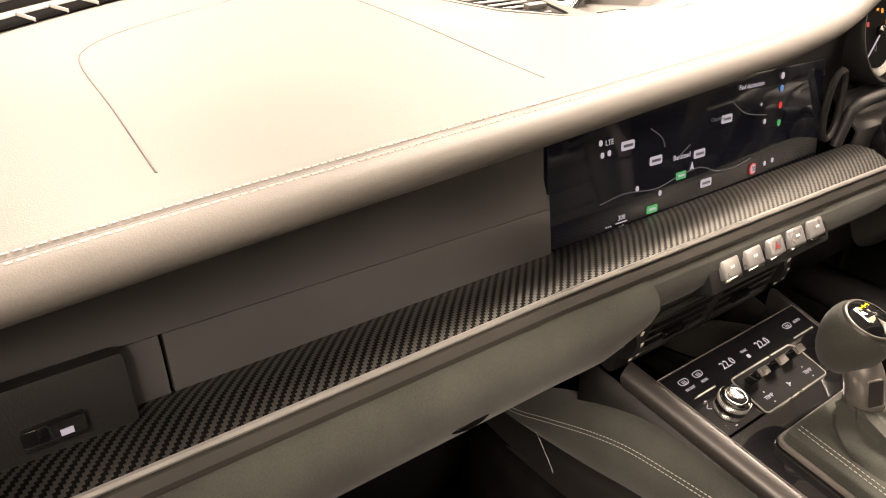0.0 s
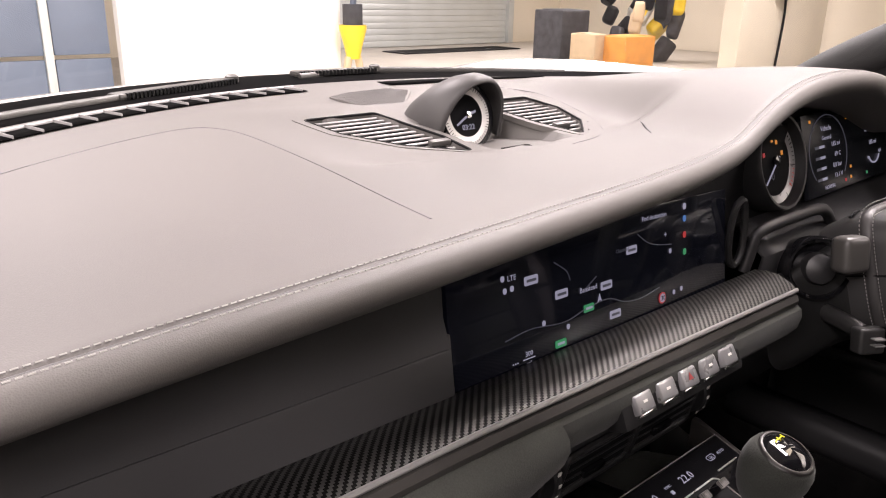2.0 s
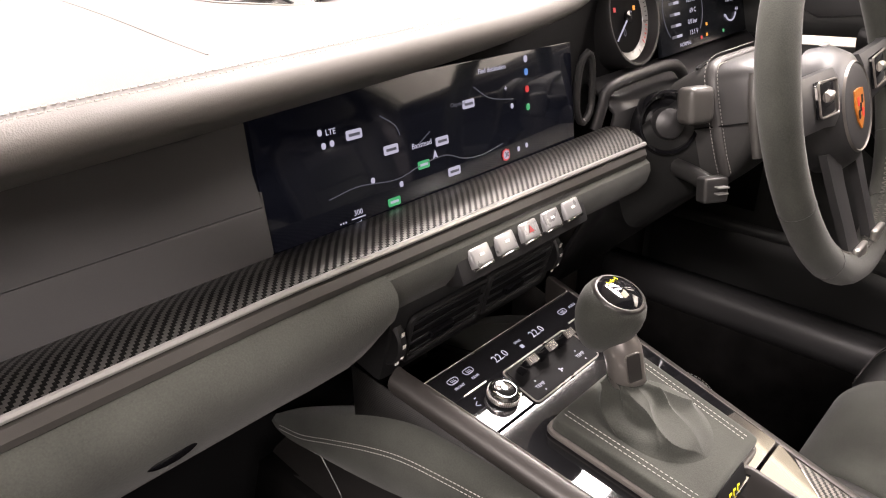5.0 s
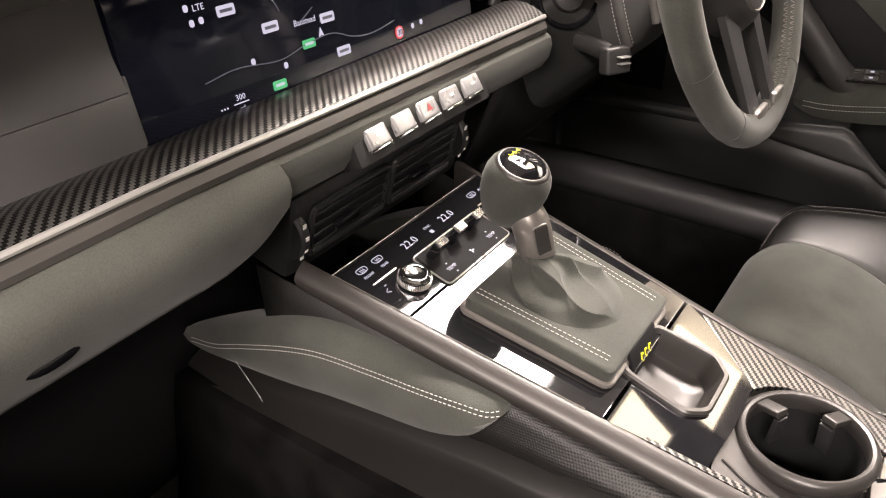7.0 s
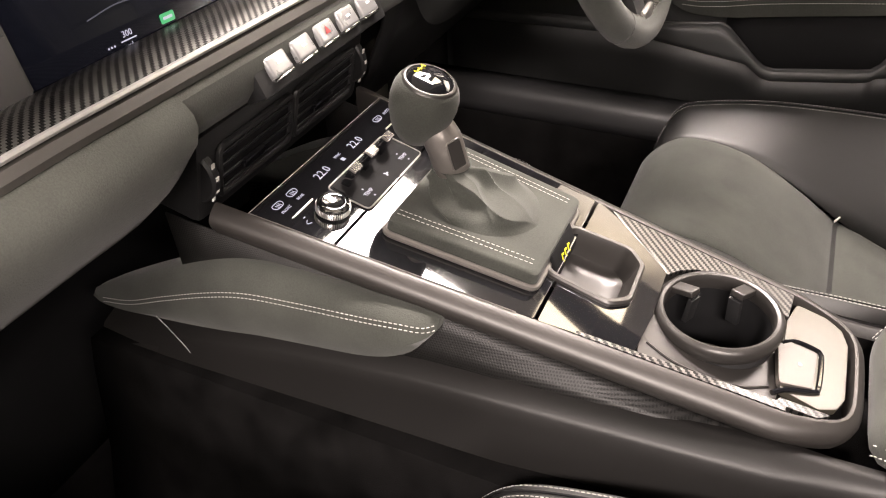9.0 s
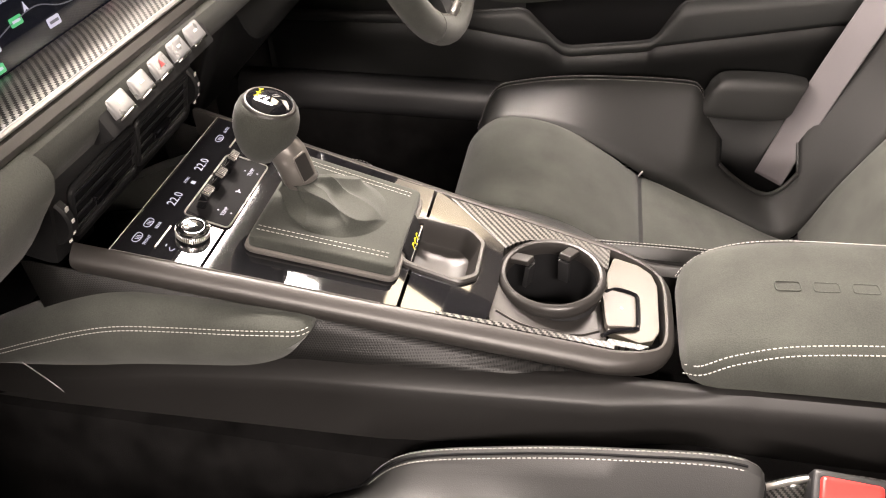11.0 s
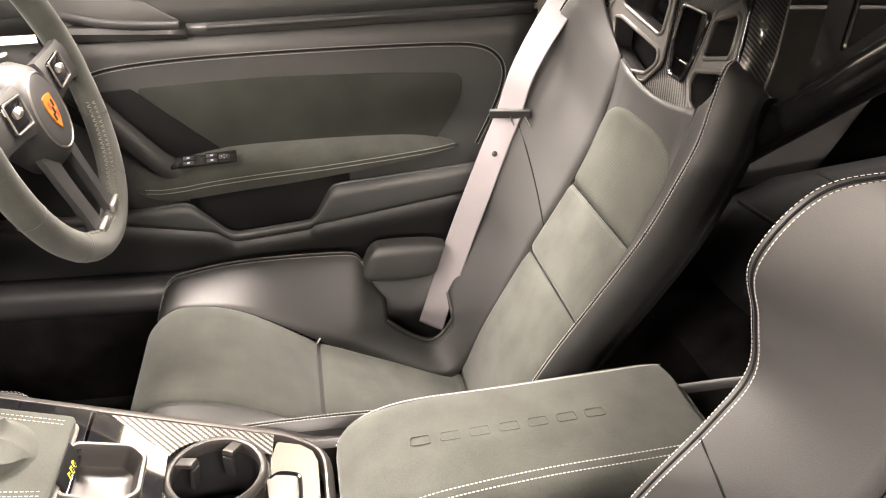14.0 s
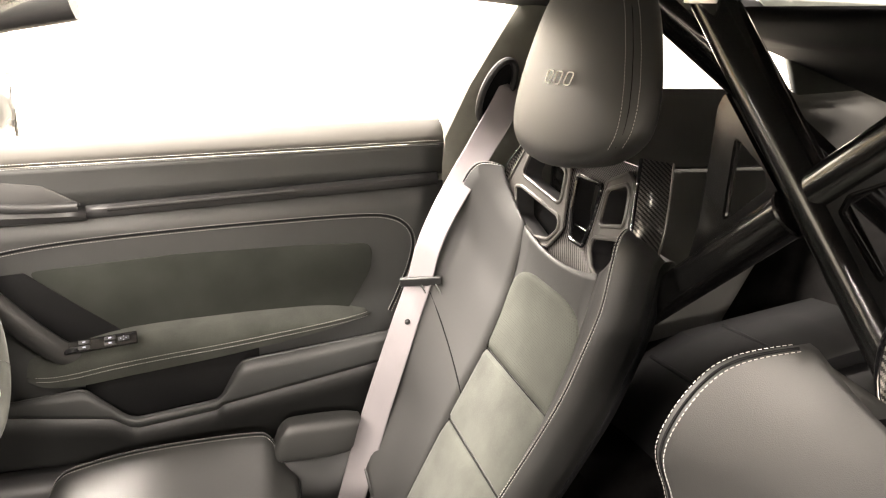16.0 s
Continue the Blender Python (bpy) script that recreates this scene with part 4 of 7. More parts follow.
SL = math.sqrt(1 + 0.224 ** 2)


def top_plate(name, outline, thick, lift, material, parent, label="", bevel=0.0006, r=0.002):
    """A piece in the console's sloping top; outline in x and y of the plan."""
    return part(name, plate(round_outline([(x, y * SL) for x, y in outline], r, 3), TOP @ pose(0, 0, lift), thick, bevel), material, parent, label, smooth=False)


def top_at(x, y, lift=0.0):
    m = TOP.copy()
    m.translation = TOP @ Vector((x, y * SL, lift))
    return m


# rail: runs down one side, round the back and up the other
RAIL = [(-1, y) for y in frange(0.25, -0.2, 16)]
path = [(-con_w(y), y, con_z(y)) for _, y in RAIL] + [(-0.061, -0.222, con_z(-0.222)), (-0.052, -0.238, con_z(-0.238)), (-0.036, -0.246, con_z(-0.246)), (0, -0.2475, con_z(-0.2475))]
path += [(-x, y, z) for x, y, z in reversed(path[:-1])]
path = smooth_path(path, 0.008)
rings = []
for i, p in enumerate(path):
    a, b = path[max(0, i - 1)], path[min(len(path) - 1, i + 1)]
    t = (b - a).normalized()
    out = Vector((t.y, -t.x, 0)).normalized()
    out = -out if out.dot(Vector((p.x, p.y + 0.15, 0))) < 0 else out
    slim = 1 - 0.4 * min(1.0, max(0.0, (-0.19 - p.y) / 0.05))
    rings.append([p + out * o * slim + Vector((0, 0, h)) for o, h in ((-0.003, -0.004), (-0.001, 0.0006), (0.003, 0.0008), (0.0105, -0.0035), (0.0138, -0.007), (0.0148, -0.0105), (0.0138, -0.0145), (0.009, -0.023), (0.004, -0.0285), (-0.003, -0.028))])
mesh_of("rail", *loft(rings), M_RAIL, console, "satin gunmetal rail round the console")
# dark backing under the top pieces
mesh_of("bed", *loft([[Vector((s * con_w(y), y, con_z(y) + d)) for s, d in ((-1, -0.026), (1, -0.026), (1, -0.034), (-1, -0.034))] for y in frange(0.24, -0.085, 8)]), M_DARK, console)
W = con_w
panel = top_plate("climate_panel", [(-W(0.2205) + 0.0005, 0.2205), (-W(0.149) + 0.0005, 0.149), (W(0.149) - 0.0005, 0.149), (W(0.2205) - 0.0005, 0.2205)], 0.004, 0.001, M_GLOSS, console, "gloss black touch panel with lit climate controls")
top_plate("gear_surround", [(-W(0.147) + 0.0005, 0.1472), (-W(-0.014) + 0.0005, -0.0135), (W(-0.014) - 0.0005, -0.0135), (W(0.147) - 0.0005, 0.1472)], 0.004, 0.001, M_GLOSS, console, "gloss black gear surround")
# panel behind the lever, its back edge slanting round the cup holder
TRN = [(-0.033, -0.004), (-0.038, -0.058), (-0.026, -0.0715), (0.020, -0.0715), (0.034, -0.058), (0.033, -0.004)]
outl = round_outline([(x, y * SL) for x, y in [(-W(-0.0165) + 0.0005, -0.0165), (-W(-0.09) + 0.004, -0.089), (-0.03, -0.093), (0.033, -0.092), (W(-0.04) - 0.008, -0.034), (W(-0.0165) - 0.0005, -0.0165), (0.037, -0.0166), (0.0375, -0.058), (0.022, -0.074), (-0.029, -0.074), (-0.041, -0.059), (-0.0375, -0.0166)]], 0.002, 3)
part("tray_panel", plate(outl, TOP @ pose(0, 0, 0.001), 0.004), M_GLOSS, console, "gloss black panel with a shallow tray", smooth=False)
top_plate("carbon_inlay", [(W(-0.03) - 0.004, -0.030), (W(-0.19) - 0.003, -0.195), (0.036, -0.193), *[(0.002 + 0.0525 * math.cos(a), -0.140 + 0.0525 * math.sin(a)) for a in frange(-0.8, 1.1, 8)], (0.03, -0.090)], 0.004, 0.0012, M_CARBON_L, console, "carbon twill inlay", r=0.001)
top_plate("carbon_edge", [(-W(-0.045) + 0.001, -0.045), (-W(-0.2) + 0.001, -0.2), (-W(-0.2) + 0.009, -0.2), (-W(-0.045) + 0.005, -0.045)], 0.004, 0.0014, M_CARBON_L, console, "thin strip of carbon twill", r=0.001)
top_plate("carbon_edge", [(-0.064, -0.19), (-0.061, -0.222), (-0.052, -0.233), (-0.053, -0.222), (-0.056, -0.195)], 0.004, 0.0014, M_CARBON_L, console, r=0.002)
PALE = round_outline([(x, y * SL) for x, y in [(-0.048, -0.194), (-0.052, -0.222), (-0.044, -0.235), (-0.03, -0.2405), (0.03, -0.2405), (0.046, -0.235), (0.054, -0.222), (0.056, -0.198), (0.03, -0.192)]], 0.004, 3)
part("end_panel", plate(PALE, TOP @ pose(0, 0, 0.0012), 0.006, 0.0006), M_BRAKE, console, "end panel round the brake switch, toned for a cream reflection", smooth=False)
U = [top_at(x, y, 0.002).translation for x, y in ((0.0, -0.190), (0.009, -0.2), (0.009, -0.216), (0.003, -0.2205), (-0.032, -0.2205), (-0.038, -0.2165), (-0.047, -0.198), (-0.056, -0.1885))]
tube_part("switch_frame", U, 0.0022, M_GLOSS, console, "thin dark frame round the switch", step=0.003, seg=8)
brake = top_plate("brake_switch", [(-0.044, -0.192), (-0.036, -0.216), (0.005, -0.217), (0.005, -0.194), (-0.003, -0.187)], 0.006, 0.0035, M_SWITCH, console, "warm grey parking brake switch", r=0.003)
part("switch_mark", plate([(0.0017 * math.cos(a), 0.0017 * math.sin(a)) for a in frange(0, 5.9, 14)], top_at(-0.016, -0.205, 0.0038), 0.0002), E_WHITE, brake)
for s in (-1, 1):
    tube_part("chrome_line", [(s * (W(y) - 0.0004), y, con_z(y) + 0.0016) for y in frange(0.2205, 0.0, 8)], 0.0004, M_NECK, console, seg=6)
tube_part("chrome_line", [(x, 0.2215, con_z(0.2215) + 0.0014) for x in frange(-W(0.22), W(0.22), 6)], 0.00045, M_NECK, console, seg=6)

# climate controls
for text, x in (("22.0", -0.0295), ("22.0", 0.0275)):
    letters(text, top_at(x, 0.203, 0.0014), 0.0115, E_WHITE, panel, 0.0001)
for text, x, y, size in (("SYNC", 0.0, 0.2055, 0.0038), ("FRONT", -0.0885, 0.2005, 0.0038), ("REAR", -0.068, 0.2005, 0.0038), ("AUTO", 0.092, 0.205, 0.0042)):
    letters(text, top_at(x, y, 0.0014), size, E_WHITE, panel, 0.0001)
part("sync_block", plate([(-0.002, -0.002), (0.002, -0.002), (0.002, 0.002), (-0.002, 0.002)], top_at(-0.001, 0.199, 0.0013), 0.0002), E_WHITE, panel)
for x, y in ((-0.0885, 0.2085), (-0.068, 0.2085), (0.075, 0.205)):
    m = top_at(x, y, 0.0014)
    tube_part("heater_icon", [m @ Vector(p) for p in ((-0.0042, -0.0022, 0), (-0.0052, 0.0028, 0), (0.0052, 0.0028, 0), (0.0042, -0.0022, 0))], 0.00035, E_WHITE, panel, step=0.002, seg=5, closed=True)
    for k in (-0.002, 0, 0.002):
        tube_part("heater_wave", [m @ Vector(p) for p in ((k, -0.003, 0), (k + 0.0005, -0.001, 0), (k - 0.0003, 0.0006, 0), (k, 0.0018, 0))], 0.0003, E_WHITE, panel, step=0.001, seg=5)
for x in (-0.078, 0.082):
    tube_part("slide_groove", [top_at(x - 0.017, 0.191, 0.0013).translation, top_at(x + 0.017, 0.191, 0.0013).translation], 0.0008, M_SATIN, panel, seg=6)
m = top_at(-0.092, 0.178, 0.0014)
tube_part("skip_icon", [m @ Vector(p) for p in ((0.002, 0.0025, 0), (-0.0018, 0, 0), (0.002, -0.0025, 0))], 0.00035, E_WHITE, panel, step=0.001, seg=5)
# recess with three toggles
REC = [(-0.047, 0.188), (-0.05, 0.146), (0.05, 0.146), (0.054, 0.184), (0.048, 0.188)]
rec = top_plate("toggle_recess", REC, 0.003, 0.0022, M_DARK, console, "black bevelled toggle recess", r=0.005)
top_plate("recess_floor", [(-0.043, 0.1862), (-0.0455, 0.165), (0.0465, 0.165), (0.049, 0.1845)], 0.002, 0.0030, M_DARK, rec, r=0.003)
rim = [top_at(x, y, 0.0026).translation for x, y in round_outline(REC, 0.005, 3)]
mesh_of("recess_rim", *tube(rim, 0.0008, 6, True), M_SATIN, rec)
for x in (-0.029, 0.0, 0.029):
    t = box_part("toggle", top_at(x, 0.176, 0.009) @ pose(0, 0, 0, 18), (0.0125, 0.0085, 0.028), M_GLOSS, console, 0.002, "ribbed metal toggle")
    box_part("toggle_cap", top_at(x, 0.1725, 0.0212) @ pose(0, 0, 0, 18), (0.0128, 0.0075, 0.0028), M_NECK, t, 0.0012)
    for k in range(6):
        box_part("cap_rib", top_at(x - 0.0052 + 0.0021 * k, 0.1722, 0.0228) @ pose(0, 0, 0, 18), (0.0009, 0.0066, 0.0009), M_CHROME, t, 0, seg=1)
top_plate("legend_plate", [(-0.0485, 0.1665), (-0.0495, 0.1468), (0.0495, 0.1468), (0.0518, 0.1665)], 0.002, 0.0032, M_DARK, rec, "dark grey legend plate", r=0.002)
for text, x in (("TEMP", -0.031), ("TEMP", 0.033)):
    letters(text, top_at(x, 0.157, 0.0036), 0.0052, E_WHITE, rec, 0.0001)
    for dy in (-0.006, 0.006):
        part("tick", plate([(-0.0007, -0.0007), (0.0007, -0.0007), (0.0007, 0.0007), (-0.0007, 0.0007)], top_at(x, 0.157 + dy, 0.0036), 0.0002), E_WHITE, rec)
m = top_at(0.001, 0.157, 0.0036)
for a in range(3):
    q = m @ Matrix.Rotation(2.1 * a, 4, "Z") @ pose(0.0015, 0, 0)
    part("fan_blade", plate([(0.0014 * math.cos(k), 0.0009 * math.sin(k)) for k in frange(0, 5.6, 9)], q, 0.0002), E_WHITE, rec)
# rotary dial
DM = top_at(-0.068, 0.17, 0.0)
dial = mesh_of("dial", *lathe([(0.0135, 0.001), (0.0142, 0.003), (0.0142, 0.009), (0.0135, 0.011), (0.0115, 0.012), (0.0105, 0.0114), (0, 0.0106)], DM, 48), M_CHROME, console, "polished chrome rotary dial")
for k in range(48):
    a = 2 * math.pi * k / 48
    box_part("knurl", DM @ Matrix.Rotation(a, 4, "Z") @ pose(0.0142, 0, 0.006), (0.001, 0.0008, 0.005), M_SATIN, dial, 0, seg=1)
mesh_of("dial_ring", *lathe([(0.0106, 0.0122), (0.0095, 0.0124), (0.0082, 0.0120)], DM, 32), M_GLOSS, dial)
for x, y in ((-0.094, 0.186), (-0.05, 0.186), (-0.09, 0.155)):
    part("dial_mark", plate([(-0.0012, -0.0004), (0.0012, -0.0004), (0.0012, 0.0004), (-0.0012, 0.0004)], top_at(x * 0.9 - 0.004, y - 0.002, 0.0013), 0.0002), E_WHITE, panel)

# shallow tray behind the boot, a badge plate at its head
o1 = round_outline(TRN, 0.012, 8)
cx, cy = 0, -0.036
well = []
for f, h in ((1.09, 0.0005), (1.09, 0.004), (1.05, 0.0058), (0.97, 0.0056), (0.93, 0.003), (0.87, -0.008), (0.78, -0.018), (0.6, -0.022), (0.3, -0.023)):
    well.append([TOP @ Vector((cx + (x - cx) * f, (cy + (y - cy) * f) * SL, h)) for x, y in o1])
v, f = grid(well, True)
f.append(tuple(range(len(v) - len(o1), len(v))))
mesh_of("storage_tray", v, f, M_GUN, console, "satin grey storage tray")
bm_ = basis(TOP @ Vector((0, -0.0085, 0.0035)), (1, 0, 0), (0, 0.35, 1))
badge = box_part("badge_plate", bm_, (0.05, 0.022, 0.004), M_DARK, console, 0.002, "black plate with a yellow badge")
for bx in (-0.0075, 0.0, 0.0075):
    box_part("badge_mark", bm_ @ pose(bx, -0.003, 0.0022, 0, 0, -14), (0.0042, 0.0075, 0.0006), M_YPAINT, badge, 0.0002, seg=1)
    box_part("badge_gap", bm_ @ pose(bx, -0.003, 0.0026, 0, 0, -14), (0.0018, 0.0042, 0.0006), M_DARK, badge, 0, seg=1)

# cup holder
cup = thing("cup_holder", "grey ringed cup holder with two folding grips in the console", "cup holder")
CM = pose(0.002, -0.14, 0.570)
RO, RI = 0.0505, 0.0425
mesh_of("ring", *lathe([(RI, -0.004), (RI, 0.0), (RI + 0.0012, 0.0022), (RI + 0.0035, 0.003), (RO - 0.002, 0.002), (RO - 0.0002, -0.001), (RO, -0.005), (RO - 0.001, -0.010), (RO - 0.004, -0.0135), (RI + 0.001, -0.0135), (RI, -0.010), (RI, -0.004)], CM, 64), M_GUN, cup, "satin gunmetal ring")
mesh_of("well", *lathe([(RI + 0.001, -0.009), (RI - 0.0015, -0.04), (RI - 0.004, -0.075)], CM, 48), M_DARK, cup, "dark cup well")
mesh_of("well_floor", *lathe([(RI - 0.003, -0.072), (0.012, -0.072), (0, -0.071)], CM, 40), M_PLASTIC, cup)
mesh_of("collar", *lathe([(RI + 0.003, -0.012), (RI + 0.0035, -0.02), (RI + 0.002, -0.036), (RI - 0.001, -0.045)], CM, 48), M_SOFT, cup, "dark grey collar under the ring")
for a in (62, -26):
    q = CM @ Matrix.Rotation(radians(a), 4, "Z")
    g = box_part("grip", q @ pose(RI - 0.0085, 0, 0.0005, 0, 16), (0.0225, 0.0118, 0.0055), M_GUN, cup, 0.0014, "folding grey grip", seg=3)
    box_part("grip_foot", q @ pose(RI - 0.0175, 0, -0.0145, 0, -6), (0.0045, 0.011, 0.026), M_PLASTIC, g, 0.0008)
    box_part("grip_pin", q @ pose(RI - 0.0198, 0.0, 0.0005), (0.0012, 0.0118, 0.0012), M_DARK, g, 0)
ringh = [(0.002 + (RO - 0.003) * math.cos(a), (-0.140 + (RO - 0.003) * math.sin(a)) * SL) for a in [2 * math.pi * k / 40 for k in range(40)]]
pl = round_outline([(x, y * SL) for x, y in [(-0.074, -0.0935), (-0.064, -0.188), (-0.05, -0.195), (0.058, -0.195), (0.066, -0.09), (-0.03, -0.086)]], 0.003, 3)
part("cup_plinth", plate_holes(pl, [ringh], TOP @ pose(0, 0, -0.0065), 0.006), M_GUN, cup, "grey plinth round the cup well")
tube_part("plinth_crease", [TOP @ Vector((x, y * SL, -0.006)) for x, y in ((-0.052, -0.096), (-0.06, -0.118), (-0.0605, -0.145), (-0.055, -0.17), (-0.043, -0.188))], 0.0011, M_GUN, cup, "fine pale crease", step=0.004, seg=6)

# lower body of the console
LOW = ((0.44, 0.118, 0.482), (0.32, 0.118, 0.505), (0.2, 0.114, 0.529), (0.08, 0.11, 0.542), (0.0, 0.108, 0.545), (-0.2, 0.086, 0.532), (-0.26, 0.08, 0.522), (-0.32, 0.085, 0.535), (-0.75, 0.085, 0.552))


def low_at(y):
    for a, b in zip(LOW, LOW[1:]):
        if y >= b[0]:
            t = min(1, max(0, (y - a[0]) / (b[0] - a[0])))
            return tuple(p + (q - p) * t for p, q in zip(a[1:], b[1:]))
    return LOW[-1][1:]


rows = []
for y in frange(0.42, -0.78, 32):
    x, z = low_at(y)
    d = 0.022 if y > -0.2 else 0.022 - 0.012 * min(1, (-0.2 - y) / 0.06)
    half = [(0.16, 0.1), (0.152, 0.46), (x + d + 0.008, 0.475), (x + d + 0.004, z - 0.02), (x + d, z - 0.010), (x + d - 0.003, z - 0.006), (x + 0.002, z), (x - 0.004, z + 0.0005), (x - 0.012, z - 0.004), (x - 0.016, 0.46), (0.03, 0.45)]
    rows.append([Vector((-a, y, b)) for a, b in half] + [Vector((a, y, b)) for a, b in reversed(half)])
mesh_of("tunnel_trim", *loft(rows), M_TUNNEL, console, "grey moulded tunnel trim")
cap = []
for y in frange(0.42, -0.8, 14):
    half = [(0.30, 0.17), (0.22, 0.23), (0.185, 0.34), (0.165, 0.44), (0.156, 0.474), (0.14, 0.474)]
    cap.append([Vector((-a, y, b)) for a, b in half] + [Vector((a, y, b)) for a, b in reversed(half)])
mesh_of("tunnel_carpet", *grid(cap), M_CARPET, console, "black carpeted tunnel sides", solid=0.004)
# perforated wedge between rail and trim
M_MESH = dotted("perforated_black_plastic", (0.0125, 0.012, 0.0115), (0.002, 0.002, 0.002), 0.0024, 0.34, (1, 2), 0.5)
for s in (-1, 1):
    w = []
    for y in frange(0.3, -0.19, 16):
        x, z = low_at(y)
        hi = Vector((s * (con_w(y) + 0.0045), y, con_z(y) - 0.0265))
        lo = Vector((s * (x + 0.003), y, min(z - 0.002, con_z(y) - 0.028)))
        w.append([hi, hi.lerp(lo, 0.33), hi.lerp(lo, 0.67), lo])
    mesh_of("perforated_panel", *grid(w), M_MESH, console, "black perforated side panel", solid=0.002)
    # knee pad: its crest carries the seam
    PAD = [(0.436, 0.118, 0.506, 0.124, 0.503, 0.5), (0.415, 0.117, 0.521, 0.13, 0.506, 0.4995), (0.37, 0.1155, 0.546, 0.136, 0.522, 0.503), (0.32, 0.1155, 0.572, 0.139, 0.5455, 0.512), (0.265, 0.1155, 0.5945, 0.139, 0.568, 0.521),
           (0.222, 0.1155, 0.604, 0.137, 0.5795, 0.528), (0.17, 0.115, 0.603, 0.135, 0.5845, 0.534), (0.115, 0.113, 0.599, 0.1335, 0.5885, 0.5415), (0.08, 0.111, 0.596, 0.131, 0.5905, 0.555), (0.062, 0.108, 0.592, 0.125, 0.5875, 0.572), (0.054, 0.105, 0.587, 0.115, 0.585, 0.581)]
    rings, line = [], []
    for y, xt, zt, xs, zs_, zb in PAD:
        top, mid, low = Vector((xt, zt)), Vector((xs, zs_)), Vector((xs - 0.006, zb))
        upper = Vector((0.35 * xt + 0.65 * xs, 0.72 * zt + 0.28 * zs_))
        belly = Vector((xs + 0.0025, 0.45 * zs_ + 0.55 * zb))
        sec = [Vector((xt - 0.012, zt - 0.004)), top, top.lerp(upper, 0.5) + Vector((0.001, 0.0016)), upper, upper.lerp(mid, 0.55) + Vector((0.0006, 0.0008)), mid, mid.lerp(belly, 0.5) + Vector((0.0006, 0)), belly, low, Vector((xs - 0.02, zb + 0.002))]
        rings.append([Vector((s * q.x, y, q.y)) for q in sec])
        line.append(Vector((s * mid.x, y, mid.y)))
    mesh_of("knee_pad", *loft(refine(rings, 4)), M_SUEDE, console, "dark suede knee pad with a double seam")
    stitch(line[1:], console, rows=(-0.0019, 0.0019), normal=(s, 0, 0.45), lift=0.0010, length=0.0026, wide=0.0004)

tube_part("trim_seam", [(-0.139, 0.338, 0.52), (-0.142, 0.31, 0.495), (-0.146, 0.285, 0.47)], 0.0006, M_SURR, console, step=0.01, seg=6)

# gear lever
lever = thing("gear_lever", "grey suede ball knob on a satin lever with a suede boot", "gear lever")
KN = basis((0.0, 0.114, 0.712), (1, 0, 0), (0, 1, 0.35))
mesh_of("knob", *lathe([(0.0145, -0.035), (0.0185, -0.030), (0.0228, -0.022), (0.0268, -0.010), (0.0282, 0.0), (0.0276, 0.009), (0.0255, 0.0155), (0.0225, 0.0195), (0.021, 0.0203)], KN, 48), M_SUEDE, lever, "grey suede ball knob")
mesh_of("knob_ring", *lathe([(0.0235, 0.0175), (0.0225, 0.0202), (0.021, 0.0213), (0.0198, 0.0213), (0.0192, 0.019)], KN, 48), M_GUN, lever, "slim satin ring")
capo = mesh_of("knob_cap", *lathe([(0.0195, 0.0205), (0.0165, 0.0232), (0.010, 0.0252), (0, 0.026)], KN, 40), M_GLOSS, lever, "gloss black cap with yellow shift marks")
for gx in (-0.006, 0, 0.006):
    tube_part("shift_mark", [KN @ Vector((gx, 0.0125, 0.0252)), KN @ Vector((gx, 0.0085, 0.0262))], 0.0005, M_YPAINT, capo, step=0.002, seg=6)
tube_part("shift_mark", [KN @ Vector((-0.006, 0.0105, 0.0257)), KN @ Vector((0.006, 0.0105, 0.0257))], 0.0005, M_YPAINT, capo, step=0.002, seg=6)
SH = basis((0.002, 0.097, 0.672), (1, 0, 0.1), (0, 1, -0.2))
mesh_of("lever_neck", *loft([[SH @ Vector((rx * math.cos(a), ry * math.sin(a) + dy, h)) for a in [2 * math.pi * k / 28 for k in range(28)]] for rx, ry, dy, h in ((0.0142, 0.0148, 0, -0.0225), (0.0152, 0.0158, 0, -0.021), (0.0152, 0.0158, 0, -0.010), (0.0155, 0.016, 0, 0.0), (0.016, 0.0163, 0.001, 0.010), (0.0155, 0.0155, 0.003, 0.018), (0.0125, 0.0125, 0.005, 0.026))]), M_NECK, lever, "satin gunmetal neck with a slot")
NS = SH @ Matrix.Rotation(radians(-30), 4, "Z") @ pose(0, -0.0148, -0.002)
box_part("neck_slot", NS, (0.0125, 0.0035, 0.025), M_GUN, lever, 0.0016, "recessed dark slot")
mesh_of("slot_rim", *tube([NS @ Vector((x, -0.0012 + (0.0009 if abs(x) > 0.003 else 0), z)) for x, z in round_outline([(-0.0066, -0.0132), (0.0066, -0.0132), (0.0066, 0.0132), (-0.0066, 0.0132)], 0.002, 3)], 0.0008, 6, True), M_NECK, lever)
# boot: a flat stitched skirt and a gathered cone
BO = [(-0.068, 0.123), (-0.0585, -0.0035), (0.0585, -0.0035), (0.068, 0.123)]
skirt = round_outline(BO, 0.007, 4)
BC = (0.0, 0.062)
rings = []
for fct, h in ((0.985, 0.0015), (1.0, 0.005), (1.0, 0.0125), (0.99, 0.0158), (0.965, 0.0172), (0.93, 0.0175)):
    rings.append([TOP @ Vector((BC[0] + (x - BC[0]) * fct, (BC[1] + (y - BC[1]) * fct) * SL, h)) for x, y in skirt])
v, f = grid(rings, True)
f.append(tuple(range(len(v) - len(skirt), len(v))))
mesh_of("boot_frame", v, f, M_SUEDE, lever, "suede-covered boot frame")
lip = [TOP @ Vector((x * 1.006, (BC[1] + (y - BC[1]) * 1.006) * SL, 0.0035)) for x, y in skirt]
mesh_of("boot_trim", *tube(lip, 0.0032, 8, True), M_NECK, lever)
SEG, NB = 240, 72
